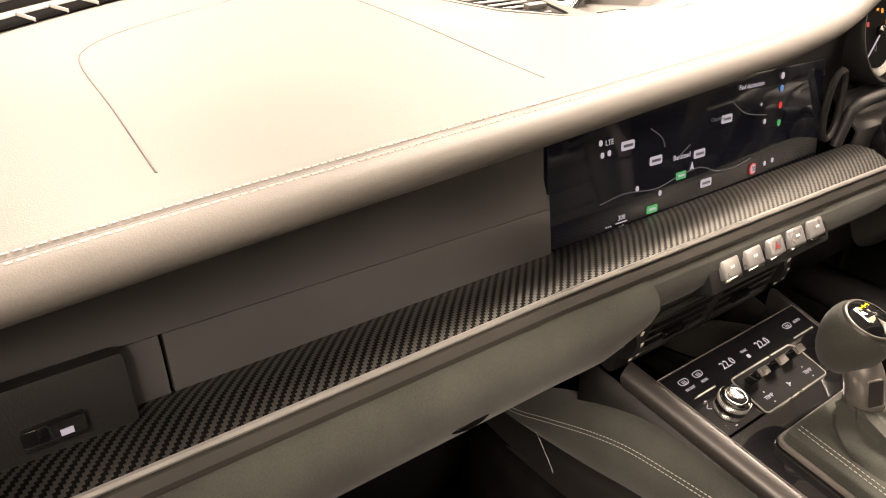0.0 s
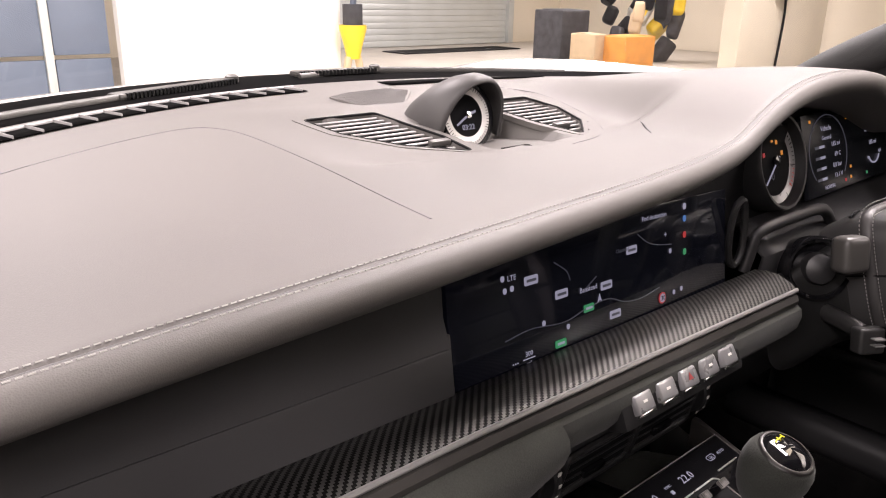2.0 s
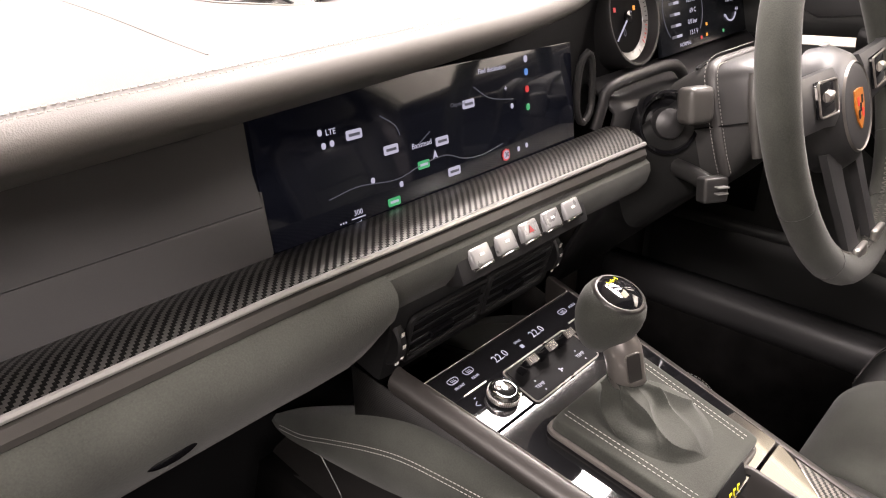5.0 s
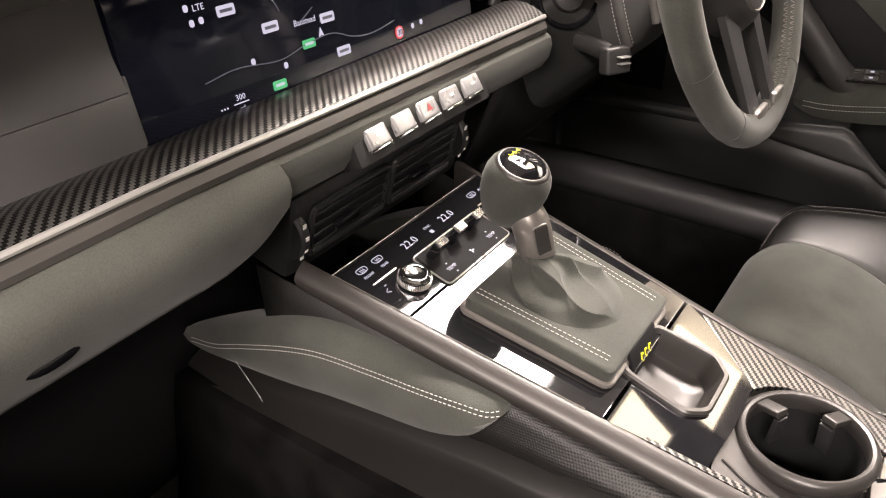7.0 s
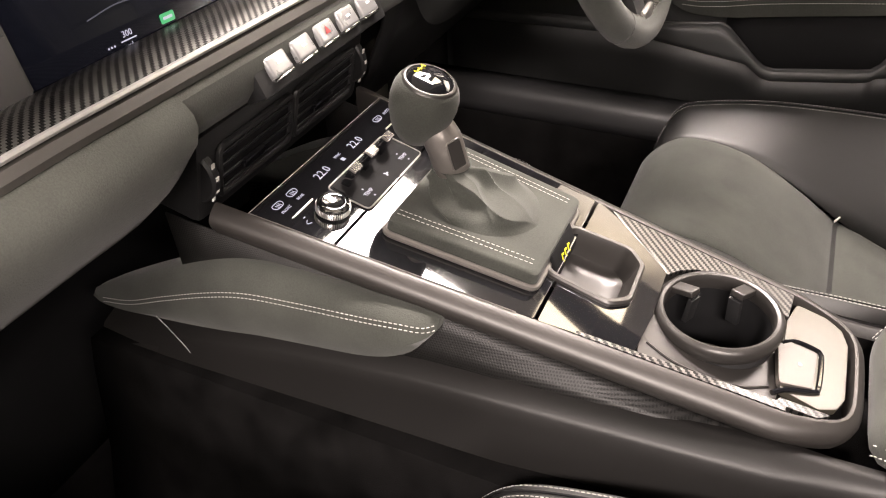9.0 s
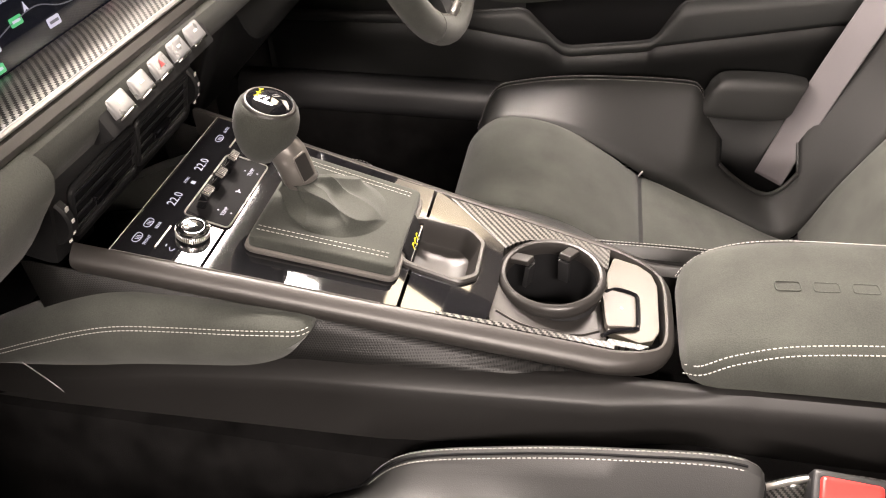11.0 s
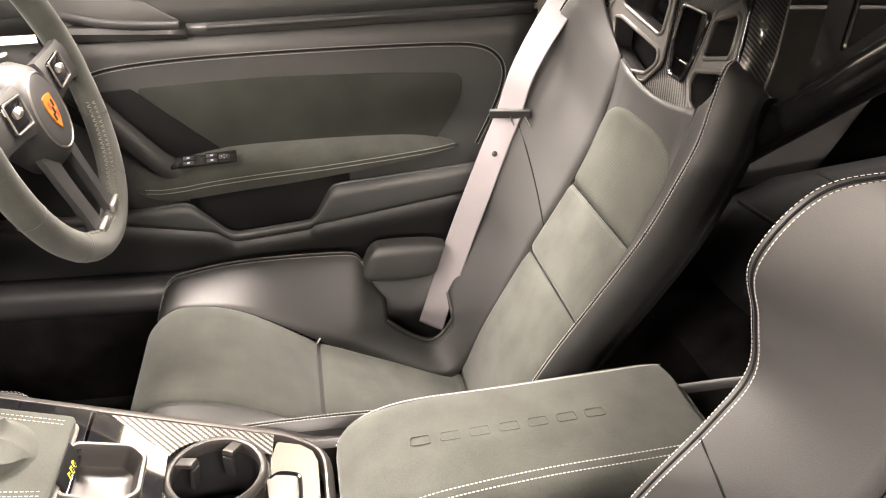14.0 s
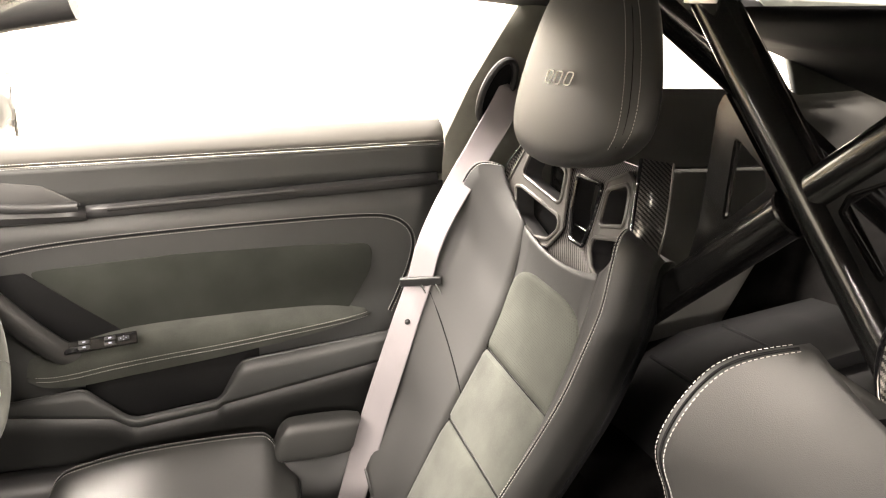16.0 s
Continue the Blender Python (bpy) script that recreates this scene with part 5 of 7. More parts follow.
rings = []
c0 = TOP @ Vector((0.004, 0.064 * SL, 0.0142))
c1 = SH @ Vector((0, 0, -0.017))


def pleat(x):
    """A sharp crest and a round valley."""
    return 1 - 2 * abs(math.sin(x / 2)) ** 0.8


for i in range(NB):
    t = i / (NB - 1)
    c = c0.lerp(c1, t ** 0.85) + Vector((-0.003, -0.004, 0)) * math.sin(math.pi * t)
    row = []
    for k in range(SEG):
        a = 2 * math.pi * k / SEG
        r = 0.0162 + 0.033 * (1 - t) ** 1.5 + 0.005 * math.exp(-((t - 0.35) / 0.22) ** 2)
        amp = min(1.0, t / 0.4) ** 1.5 * min(1.0, (1 - t) / 0.12)
        # gathered cloth: crests wind round the cone as they fall
        wob = 1.3 * noise.noise(Vector((math.cos(a) * 1.2 + 5, math.sin(a) * 1.2, t * 2.2)))
        d = 0.0056 * pleat(4 * a + 5.0 * t + 0.4 + wob) + 0.0026 * pleat(7 * a - 4.5 * t + 2 * wob) * (0.4 + 0.6 * math.sin(2 * a + 1) ** 2)
        d += 0.0035 * math.sin(2 * math.pi * (1.9 * t + 0.3 * math.sin(a + 0.6))) * math.exp(-((a - 4.2 + math.pi) % (2 * math.pi) - math.pi) ** 2 / 1.3)
        d *= amp
        row.append(c + Vector(((r + d) * math.cos(a), (r + d) * math.sin(a) * 1.04, 0.224 * r * math.sin(a) * (1 - t) + 0.25 * d)))
    rings.append(row)
mesh_of("boot", *grid(rings, True), M_SUEDE, lever, "creased dark suede gear boot")
for s in (-1, 1):
    stitch([TOP @ Vector((s * (0.055 - 0.0095 * (0.12 - y) / 0.12), y * SL, 0.0175)) for y in (0.117, 0.08, 0.04, 0.001)], lever, rows=(-0.0026, 0.0026), normal=(0, -0.224, 1), lift=0.0008)

# armrest
armrest = thing("armrest", "dark grey suede armrest with pale double stitching", "armrest")
ARM = [(-0.2605, 0.045, 0.527, 0.544), (-0.264, 0.062, 0.523, 0.558), (-0.275, 0.073, 0.522, 0.570), (-0.30, 0.080, 0.526, 0.582), (-0.35, 0.084, 0.534, 0.591), (-0.45, 0.086, 0.54, 0.599), (-0.55, 0.087, 0.545, 0.606), (-0.625, 0.087, 0.55, 0.611), (-0.64, 0.086, 0.552, 0.609), (-0.662, 0.084, 0.553, 0.585), (-0.685, 0.08, 0.553, 0.555)]
ARM = [(y, w, lo - 0.002, hi - 0.008) for y, w, lo, hi in ARM]
rings = []
for y, w, lo, hi in ARM:
    h = hi - lo
    half = [(0.90, 0.0), (0.98, 0.12), (1.0, 0.32), (0.985, 0.55), (0.955, 0.68), (0.93, 0.735), (0.905, 0.79), (0.84, 0.90), (0.7, 0.965), (0.45, 0.99), (0.15, 1.0)]
    rings.append([Vector((-w * a, y, lo + h * b)) for a, b in half] + [Vector((w * a, y, lo + h * b)) for a, b in reversed(half)])
sp = [smooth_path([r[k] for r in rings], 0.012) for k in range(len(rings[0]))]
n = min(len(q) for q in sp)
mesh_of("lid", *loft([[sp[k][round(j * (len(sp[k]) - 1) / (n - 1))] for k in range(len(sp))] for j in range(n)]), M_SUEDE, armrest, "suede lid with rounded edges")
SEAM_H = (0.36, 0.56, 0.78, 0.92, 0.955, 0.96, 0.96, 0.96)
SIDE = [(0.0, 0.90), (0.12, 0.98), (0.32, 1.0), (0.55, 0.985), (0.68, 0.955), (0.79, 0.905), (0.90, 0.84), (0.965, 0.7), (0.99, 0.45)]
for g in (-1, 1):
    seam = []
    for (y, w, lo, hi), f in zip(ARM[1:9], SEAM_H):
        f -= 0.02
        wf = next(a[1] + (b[1] - a[1]) * (f - a[0]) / (b[0] - a[0]) for a, b in zip(SIDE, SIDE[1:]) if f <= b[0])
        seam.append(Vector((g * w * wf, y, lo + (hi - lo) * f)))
    stitch(seam, armrest, rows=(-0.0038, 0.0038), normal=(g * 0.62, 0.1, 0.8), lift=0.0016, wide=0.0005)
# embossed word mark as plain bars
for k in range(7):
    y = -0.345 - 0.0315 * k
    z = 0.583 + (-0.35 - y) * 0.077 + 0.0006
    q = basis((0.002, y, z), (0, -1, 0.077), (1, 0, 0.0))
    m = mesh_of("embossed_bar", *tube([q @ Vector((px, py, 0)) for px, py in round_outline([(-0.0105, -0.006), (0.0105, -0.006), (0.0105, 0.006), (-0.0105, 0.006)], 0.003, 3)], 0.0007, 6, True), M_SUEDE, armrest)


# ---- seats ----
M_PERF = dotted("perforated_suede", (0.0425, 0.0448, 0.0392), (0.031, 0.0315, 0.0275), 0.0042, 0.22, (0, 2), 0.95, 0.12, 0.25)
M_CARBON_Y = weave("carbon_shell_weave", (0.012, 0.012, 0.012), (0.15, 0.145, 0.14), 0.0016, (1, 2))
SPINE = [(0.012, 0.30), (0.012, 0.36), (0.004, 0.41), (-0.022, 0.443), (-0.06, 0.455), (-0.138, 0.438), (-0.256, 0.368), (-0.39, 0.308), (-0.47, 0.272), (-0.50, 0.268), (-0.518, 0.295), (-0.55, 0.385), (-0.616, 0.525), (-0.676, 0.645), (-0.706, 0.725), (-0.722, 0.79), (-0.730, 0.832)]
EDGE_IN = [(0.115, 0.0, 0.385), (0.115, -0.02, 0.438), (0.115, -0.06, 0.453), (0.115, -0.156, 0.43), (0.115, -0.28, 0.357), (0.115, -0.32, 0.339), (0.115, -0.355, 0.323), (0.115, -0.40, 0.303), (0.115, -0.465, 0.274), (0.115, -0.50, 0.268), (0.115, -0.53, 0.33),
           (0.115, -0.58, 0.45), (0.115, -0.612, 0.515), (0.115, -0.643, 0.58), (0.115, -0.668, 0.63), (0.115, -0.69, 0.685), (0.115, -0.708, 0.735), (0.115, -0.72, 0.785), (0.117, -0.726, 0.816), (0.122, -0.731, 0.848)]
PEAK = [(0.19, 0.008, 0.39), (0.2, -0.016, 0.45), (0.203, -0.06, 0.468), (0.205, -0.156, 0.481), (0.205, -0.30, 0.484), (0.203, -0.334, 0.474), (0.197, -0.352, 0.43), (0.19, -0.40, 0.372), (0.187, -0.452, 0.342), (0.187, -0.482, 0.378), (0.192, -0.51, 0.455),
        (0.2, -0.55, 0.548), (0.205, -0.588, 0.62), (0.21, -0.622, 0.685), (0.215, -0.644, 0.735), (0.217, -0.664, 0.79), (0.217, -0.681, 0.84), (0.215, -0.690, 0.892), (0.206, -0.701, 0.921), (0.186, -0.722, 0.924)]


# the passenger seat stands higher and further forward; its bolsters are deeper at the shoulder
PEAK_P = [(0.19, 0.06, 0.40), (0.2, 0.04, 0.425), (0.203, 0.008, 0.443), (0.205, -0.035, 0.489), (0.205, -0.12, 0.517), (0.205, -0.21, 0.535), (0.203, -0.30, 0.545), (0.198, -0.318, 0.51), (0.193, -0.345, 0.44), (0.189, -0.385, 0.42), (0.189, -0.41, 0.47),
          (0.193, -0.432, 0.53), (0.198, -0.455, 0.575), (0.2, -0.498, 0.658), (0.203, -0.55, 0.73), (0.208, -0.577, 0.775), (0.212, -0.57, 0.825), (0.212, -0.557, 0.874), (0.206, -0.59, 0.928), (0.19, -0.65, 0.945)]


# the far side of the driver's back is broader, its crest further forward
PEAK_FAR = PEAK[:12] + [(0.203, -0.564, 0.62), (0.208, -0.584, 0.685), (0.213, -0.606, 0.735), (0.22, -0.629, 0.79), (0.225, -0.649, 0.84), (0.222, -0.662, 0.892), (0.208, -0.682, 0.926), (0.186, -0.715, 0.926)]


def bent_path(pts, cx):
    return [Vector((p.x, p.y + 1.2 * (p.x - cx) ** 2, p.z)) for p in pts]


def seat(cx, side, label, dy=0.0, dz=0.0, peak=PEAK, far=None):
    """side: +1 where the tunnel lies to the seat's left."""
    s = thing("bucket_seat", label, "seat", "front seats")

    def P(x, y, z):
        return Vector((cx + x, y + dy, z + dz))

    near = [(x, y - dy, z - dz) for x, y, z in peak]
    far = [(x, y - dy, z - dz) for x, y, z in far] if far else near
    base = []
    for y, z in SPINE:
        base.append([P(x, y + (0.0 if z > 0.7 else -0.003), z - 0.005 + (0.018 * (x / 0.115) ** 2 if z > 0.82 else 0)) for x in frange(-0.117, 0.117, 9)])
    mesh_of("base_cover", *grid(refine(base, 4)), M_LEATHER, s, "black leather cover", solid=0.004)
    for sg in (-1, 1):
        rows = []
        peak = far if sg == side else near
        for (xi, yi, zi), (xp, yp, zp) in zip(EDGE_IN, peak):
            I, B = Vector((xi, yi, zi)), Vector((xp, yp, zp))
            back = zi > 0.3 and yi < -0.5
            ctrl = Vector((0.42 * xi + 0.58 * xp + 0.006, yi + 0.36 * (yp - yi), zi + 0.40 * (zp - zi))) if back else Vector((xp - 0.034, yi + 0.5 * (yp - yi), zi + 0.62 * (zp - zi)))
            row = [(1 - t) ** 2 * I + 2 * t * (1 - t) * ctrl + t * t * B for t in frange(0, 1, 9)]
            nrm = Vector((0, 0.6, 0.6)) if back else Vector((0, 0, 1))
            row[-1] = B - nrm * 0.002
            row.append(B + Vector((0.006, 0, 0)) + nrm * 0.0)
            row.append(B + Vector((0.0105 if back else 0.013, -0.006 if back else 0, -0.007)))
            row.append(B + Vector((0.0115 if back else 0.019, -0.02 if back else 0, -0.026 if not back else -0.016)))
            row.append(Vector((xp + (0.006 if back else 0.022), yp - (0.04 if back else 0.0), max(0.22, zp - (0.03 if back else 0.09)))))
            row.append(Vector((xp + (-0.018 if back else 0.012), yp - (0.068 if back else 0.0), max(0.20, zp - (0.05 if back else 0.18)))))
            rows.append([P(sg * v.x, v.y, v.z) for v in row])
        fine = refine(rows, 5)
        vv, ff = grid(fine)
        nc = len(fine[0])
        # the belt opening between cushion wing and back
        ff = [q for q in ff if not (33 <= q[0] // nc < 47 and q[0] % nc >= 5)]
        mesh_of("bolster", vv, ff, M_LEATHER, s, "black leather side bolster", solid=0.004)
        # piped seam on the bolster's crest, a row of stitches on either side
        def crest(a, b, off):
            pts, nrms = [], []
            for i in range(a, b):
                r = fine[i]
                p = r[8].lerp(r[9], 0.5)
                u = (r[9] - r[8]).normalized()
                t = (fine[min(i + 1, len(fine) - 1)][8] - fine[max(i - 1, 0)][8]).normalized()
                n = t.cross(u).normalized()
                n = n if n.dot(p - (r[0] + r[-1]) / 2) > 0 else -n
                pts.append(p + u * off + n * 0.0022)
                nrms.append(n)
            return pts, nrms
        for a, b in ((0, 31), (82 if sg == side and side > 0 else 47, 95)):
            for off in (-0.0042, 0.0042):
                p, q = crest(a, b, off)
                stitch(p, s, normals=q, lift=0.0006)
            tube_part("seam", crest(a, b, 0)[0], 0.0011, M_DARK, s, step=0.006)
        # dark cut in front of the belt opening
        tube_part("wing_edge", [r for r in fine[33][5:13]], 0.003, M_DARK, s)
        tube_part("opening_edge", [fine[i][5] for i in range(33, 48, 2)], 0.004, M_LEATHER, s)
        tube_part("opening_edge", [r for r in fine[47][5:13]], 0.003, M_LEATHER, s)
        # slanting seam on the back bolster
        tube_part("seam", [fine[64][0] + Vector((0, 0.002, 0)), fine[66][3] + Vector((0, 0.0022, 0.001)), fine[68][6] + Vector((0, 0.0022, 0.001)), fine[69][8] + Vector((0, 0.002, 0.001))], 0.0012, M_DARK, s)
        rows = []
        for (xp, yp, zp) in peak[9:20]:
            rows.append([P(sg * xx, y, z) for xx, y, z in ((xp - 0.017, yp - 0.066, zp - 0.05), (xp - 0.045, yp - 0.10, zp - 0.06), (0.1, yp - 0.135, zp - 0.08), (0.0, yp - 0.14, zp - 0.08))])
        mesh_of("back_shell", *grid(refine(rows, 2)), M_DARK, s, "black back shell", solid=0.003)
        rows = [[P(sg * (x + 0.012), y, z) for y, z in ((yp, zp - 0.16), (yp, 0.2))] for x, yp, zp in peak[:10]]
        mesh_of("cushion_shell", *grid(rows), M_CARBON_V, s, solid=0.003)
        inner = sg == -side and side < 0
        if inner:
            lip = [(-0.315, 0.52), (-0.34, 0.538), (-0.37, 0.546), (-0.41, 0.544), (-0.45, 0.539), (-0.49, 0.545)]
            tube_part("shell_lip", [Vector((cx + sg * 0.206, y, z)) for y, z in lip], 0.0025, M_SATIN, s)
            rows = [[Vector((cx + sg * (0.209 - 0.03 * k), y, z - 0.16 * k)) for k in (0, 0.5, 1)] for y, z in lip]
            mesh_of("shell_side", *grid(refine(rows, 3)), M_CARBON_Y, s, "carbon twill shell with a silver edge", solid=0.003)
        else:
            rows = [[P(sg * 0.215, y, z) for z in (0.22, zt)] for y, zt in ((-0.32, 0.46), (-0.38, 0.44), (-0.43, 0.435), (-0.48, 0.43), (-0.53, 0.46))]
            mesh_of("shell_side", *grid(rows), M_PLASTIC, s, solid=0.003)

    # padded panels
    fine = refine([[Vector((0, y, z))] for y, z in SPINE], 6)
    line = [r[0] for r in fine]

    def pad(name, a, b, half, material, crown=0.010, lab="", arch=False):
        pts = [line[a + i // 3].lerp(line[min(b, a + i // 3 + 1)], i % 3 / 3) for i in range(3 * (b - a) + 1)]
        rows = []
        n = len(pts)
        for i, p in enumerate(pts):
            q0, q1 = line[max(0, a + i // 3 - 1)], line[min(len(line) - 1, a + i // 3 + 1)]
            t = (q1 - q0).normalized()
            nrm = Vector((0, t.z, -t.y))
            nrm = nrm if nrm.y + nrm.z > 0 else -nrm
            v = 2 * i / (n - 1) - 1
            w = half
            if arch:
                u = max(0.0, (i / (n - 1) - 0.5) / 0.5)
                w = half * max(0.004, 1 - u ** 3.2) ** 0.36
            row = []
            for xx in (-1, -0.985, -0.95, -0.86, -0.7, -0.45, -0.15, 0.15, 0.45, 0.7, 0.86, 0.95, 0.985, 1):
                e = min(1.0, (1 - abs(xx)) / 0.10) ** 0.5
                g = min(1.0, (1 - abs(v)) / 0.14) ** 0.5
                row.append(P(w * xx, p.y, p.z) + nrm * (crown * e * g - 0.003))
            rows.append(row)
        if arch:
            tube_part("panel_piping", [r[0] for r in rows[::3]] + [q for q in rows[-1][3:11:2]] + [r[-1] for r in rows[::-3]], 0.0016, M_DARK, s)
        return mesh_of(name, *grid(rows), material, s, lab)

    pad("cushion_front", 6, 36, 0.117, M_SUEDE, lab="dark grey suede seat cushion")
    pad("cushion_rear", 36, 56, 0.117, M_SUEDE)
    pad("lower_back_panel", 58, 72, 0.117, M_SUEDE)
    pad("middle_back_panel", 72, 78, 0.117, M_SUEDE)
    pad("upper_back_panel", 78, 90, 0.117, M_PERF, lab="perforated suede back panel", arch=True)
    # sunk seams between the back panels
    for i in (72, 78):
        t = (line[i + 1] - line[i - 1]).normalized()
        up = Vector((0, t.z, -t.y))
        up = up if up.y + up.z > 0 else -up
        tube_part("seam", [P(x, line[i].y, line[i].z) + up * 0.0005 for x in frange(-0.113, 0.113, 8)], 0.0009, M_DARK, s)
    box_part("seam_tag", Matrix.Translation(P(side * 0.112, line[36].y, line[36].z + 0.004)) @ pose(0, 0, 0, 30, 0, 0), (0.003, 0.002, 0.012), M_WHITE, s, 0.0005, "small white tag in the seam")
    # carbon frame with openings under the headrest
    FM = Matrix.Translation((cx, -0.768 + dy * 0.2, 0.9 + dz * 0.6)) @ basis((0, 0, 0), (-1, 0, 0), (0, -0.16, 1))
    lob = lambda pts, r=0.012: round_outline(pts, r, 5)

    def bent(bm):
        """The frame wraps forward at its sides."""
        for v in bm.verts:
            v.co.y += 1.2 * (v.co.x - cx) ** 2
        return bm

    outline = lob([(-0.15, 0.088), (-0.192, 0.03), (-0.17, -0.05), (-0.095, -0.086), (0.095, -0.086), (0.17, -0.05), (0.192, 0.03), (0.15, 0.088)], 0.02)
    holes = [lob([(-0.036, 0.042), (-0.033, -0.006), (-0.018, -0.05), (0.018, -0.05), (0.033, -0.006), (0.036, 0.042)], 0.008)]
    for g in (-1, 1):
        holes.append(lob([(g * x, y) for x, y in ((0.061, 0.042), (0.059, -0.003), (0.067, -0.007), (0.158, 0.018), (0.147, 0.059), (0.125, 0.063))], 0.013))
        holes.append(lob([(g * x, y) for x, y in ((0.165, -0.001), (0.152, 0.0), (0.054, -0.026), (0.049, -0.045), (0.07, -0.065), (0.104, -0.07), (0.152, -0.045))], 0.014))
    def grown(h, d):
        c = sum((Vector(p) for p in h), Vector((0, 0))) / len(h)
        return [tuple(Vector(p) + (Vector(p) - c).normalized() * d) for p in h]

    part("carbon_frame", bent(plate_holes(outline, [grown(h, 0.003) for h in holes], FM, 0.007)), M_CARBON_V, s, "glossy carbon frame with openings", smooth=False)
    for g in (-1, 1):
        ro = lob([(g * x, y) for x, y in ((0.184, 0.0), (0.157, 0.069), (0.122, 0.077), (0.056, 0.052), (0.041, -0.042), (0.068, -0.076), (0.111, -0.081), (0.163, -0.054))], 0.012)
        hh = [h for h in holes[1:] if (h[0][0] > 0) == (g > 0)]
        sur = part("opening_surround", bent(plate_holes(ro, hh, FM @ pose(0, 0, 0.005), 0.0045)), M_SURR, s, "grey moulded surround", smooth=False)
        for h in hh:
            mesh_of("opening_wall", *grid([bent_path([FM @ Vector((x, y, z)) for x, y in grown(h, d)], cx) for z, d in ((0.004, 0.0), (-0.006, -0.0005), (-0.018, 0.001), (-0.03, 0.004))], True), M_SOFT, sur)
            mesh_of("opening_lip", *tube([v for v in bent_path([FM @ Vector((x, y, 0.005)) for x, y in h], cx)], 0.0032, 8, True), M_SURR, sur)
        mesh_of("outer_lip", *tube([v for v in bent_path([FM @ Vector((x, y, 0.004)) for x, y in ro], cx)], 0.0028, 8, True), M_SURR, sur)
    sleeve = [bent_path([FM @ Vector((x, y, z)) for x, y in grown(holes[0], 0.0015)], cx) for z in (0.001, -0.012, -0.03)]
    mesh_of("harness_sleeve", *grid(sleeve, True), M_DARK, s)
    mesh_of("harness_ring", *tube([v for v in bent_path([FM @ Vector((x, y, 0.002)) for x, y in holes[0]], cx)], 0.0034, 8, True), M_GLOSS, s, "gloss black harness opening")
    box_part("harness_lip", FM @ pose(0, -0.040, -0.012, -50), (0.036, 0.004, 0.036), M_CHROME, s, 0.001)
    for g in (-1, 1):
        rim_pts = [(0.15, 0.1), (0.174, 0.056), (0.1905, 0.024), (0.186, -0.02), (0.168, -0.052)]
        flank = [bent_path([FM @ Vector((g * (x + 0.002), y, z)) for x, y in rim_pts], cx) for z in (0.0035, -0.018, -0.042)]
        mesh_of("frame_flank", *grid(flank), M_CARBON_Y, s, "carbon side of the frame", solid=0.003)
        tube_part("frame_edge", flank[2][:4], 0.0028, M_NECK, s, "satin metal edge of the frame", squash=0.6)
        tube_part("frame_corner", flank[0], 0.0022, M_GLOSS, s)
    # headrest
    HR = [(0.966, 0.06, 0.012), (0.968, 0.105, 0.026), (0.974, 0.138, 0.036), (0.986, 0.157, 0.042), (1.006, 0.165, 0.045), (1.04, 0.164, 0.047), (1.08, 0.156, 0.047), (1.12, 0.143, 0.045), (1.16, 0.125, 0.041), (1.195, 0.1, 0.034), (1.22, 0.07, 0.022), (1.232, 0.035, 0.01)]

    def sweep_up(x, z):
        """The lower edge rises to its corners."""
        return 0.04 * (x / 0.165) ** 2 * max(0.0, 1 - (z - 0.966) / 0.2) ** 1.6

    rings = []
    for z, w, th in HR:
        ring = []
        for a in [2 * math.pi * k / 48 for k in range(48)]:
            c, q = math.cos(a), math.sin(a)
            xx = w * math.copysign(abs(c) ** 0.6, c)
            yy = -0.727 + (th if q > 0 else 0.032) * math.copysign(abs(q) ** 0.75, q) - 0.022 * (xx / 0.17) ** 2 - 0.16 * (z - 1.0)
            ring.append(P(xx, yy, z + sweep_up(xx, z)))
        rings.append(ring)
    head = mesh_of("headrest", *loft(refine(rings, 3)), M_LEATHER, s, "black leather headrest with an embroidered mark")

    def head_front(x, z, lift=0.0):
        a, b = next(((a, b) for a, b in zip(HR, HR[1:]) if a[0] <= z <= b[0]), (HR[-2], HR[-1]))
        f = (z - a[0]) / (b[0] - a[0])
        w, th = a[1] + (b[1] - a[1]) * f, a[2] + (b[2] - a[2]) * f
        u = min(0.98, abs(x) / w)
        q = (1 - u ** (2 / 0.6)) ** 0.5
        return P(x, -0.727 + th * q ** 0.75 - 0.022 * (x / 0.17) ** 2 - 0.16 * (z - 1.0) + lift, z + sweep_up(x, z))

    zs = frange(0.985, 1.18, 14)

    def sx(z):
        a, b = next((a, b) for a, b in zip(HR, HR[1:]) if a[0] <= z <= b[0])
        return -side * 0.945 * (a[1] + (b[1] - a[1]) * (z - a[0]) / (b[0] - a[0]))

    tube_part("headrest_seam", [head_front(sx(z), z, 0.0) for z in zs], 0.0006, M_DARK, head)
    for off in (-0.0055, 0.0055):
        stitch([head_front(sx(z) + off, z, 0.0) for z in zs], head, normal=(-side * 0.5, 1, 0.1), lift=0.0016)
    # embroidered mark as plain slanted bars
    for k in range(3):
        mx = -0.036 + 0.024 * (1 - k)
        bar = round_outline([(-0.0095, -0.008), (0.0045, -0.008), (0.0095, 0.008), (-0.0045, 0.008)], 0.004, 4)
        mesh_of("embroidered_mark", *tube([head_front(mx - x, 1.083 + z, 0.002) for x, z in bar], 0.0009, 6, True), M_EMBROIDERY, head, "pale embroidered mark" if k == 0 else "")
    return s


seat(0.372, 1, "black leather bucket seat with dark suede panels and carbon frame", far=PEAK_FAR)
seat(-0.372, -1, "black leather passenger bucket seat with carbon shell and pale stitching", 0.055, 0.05, PEAK_P)

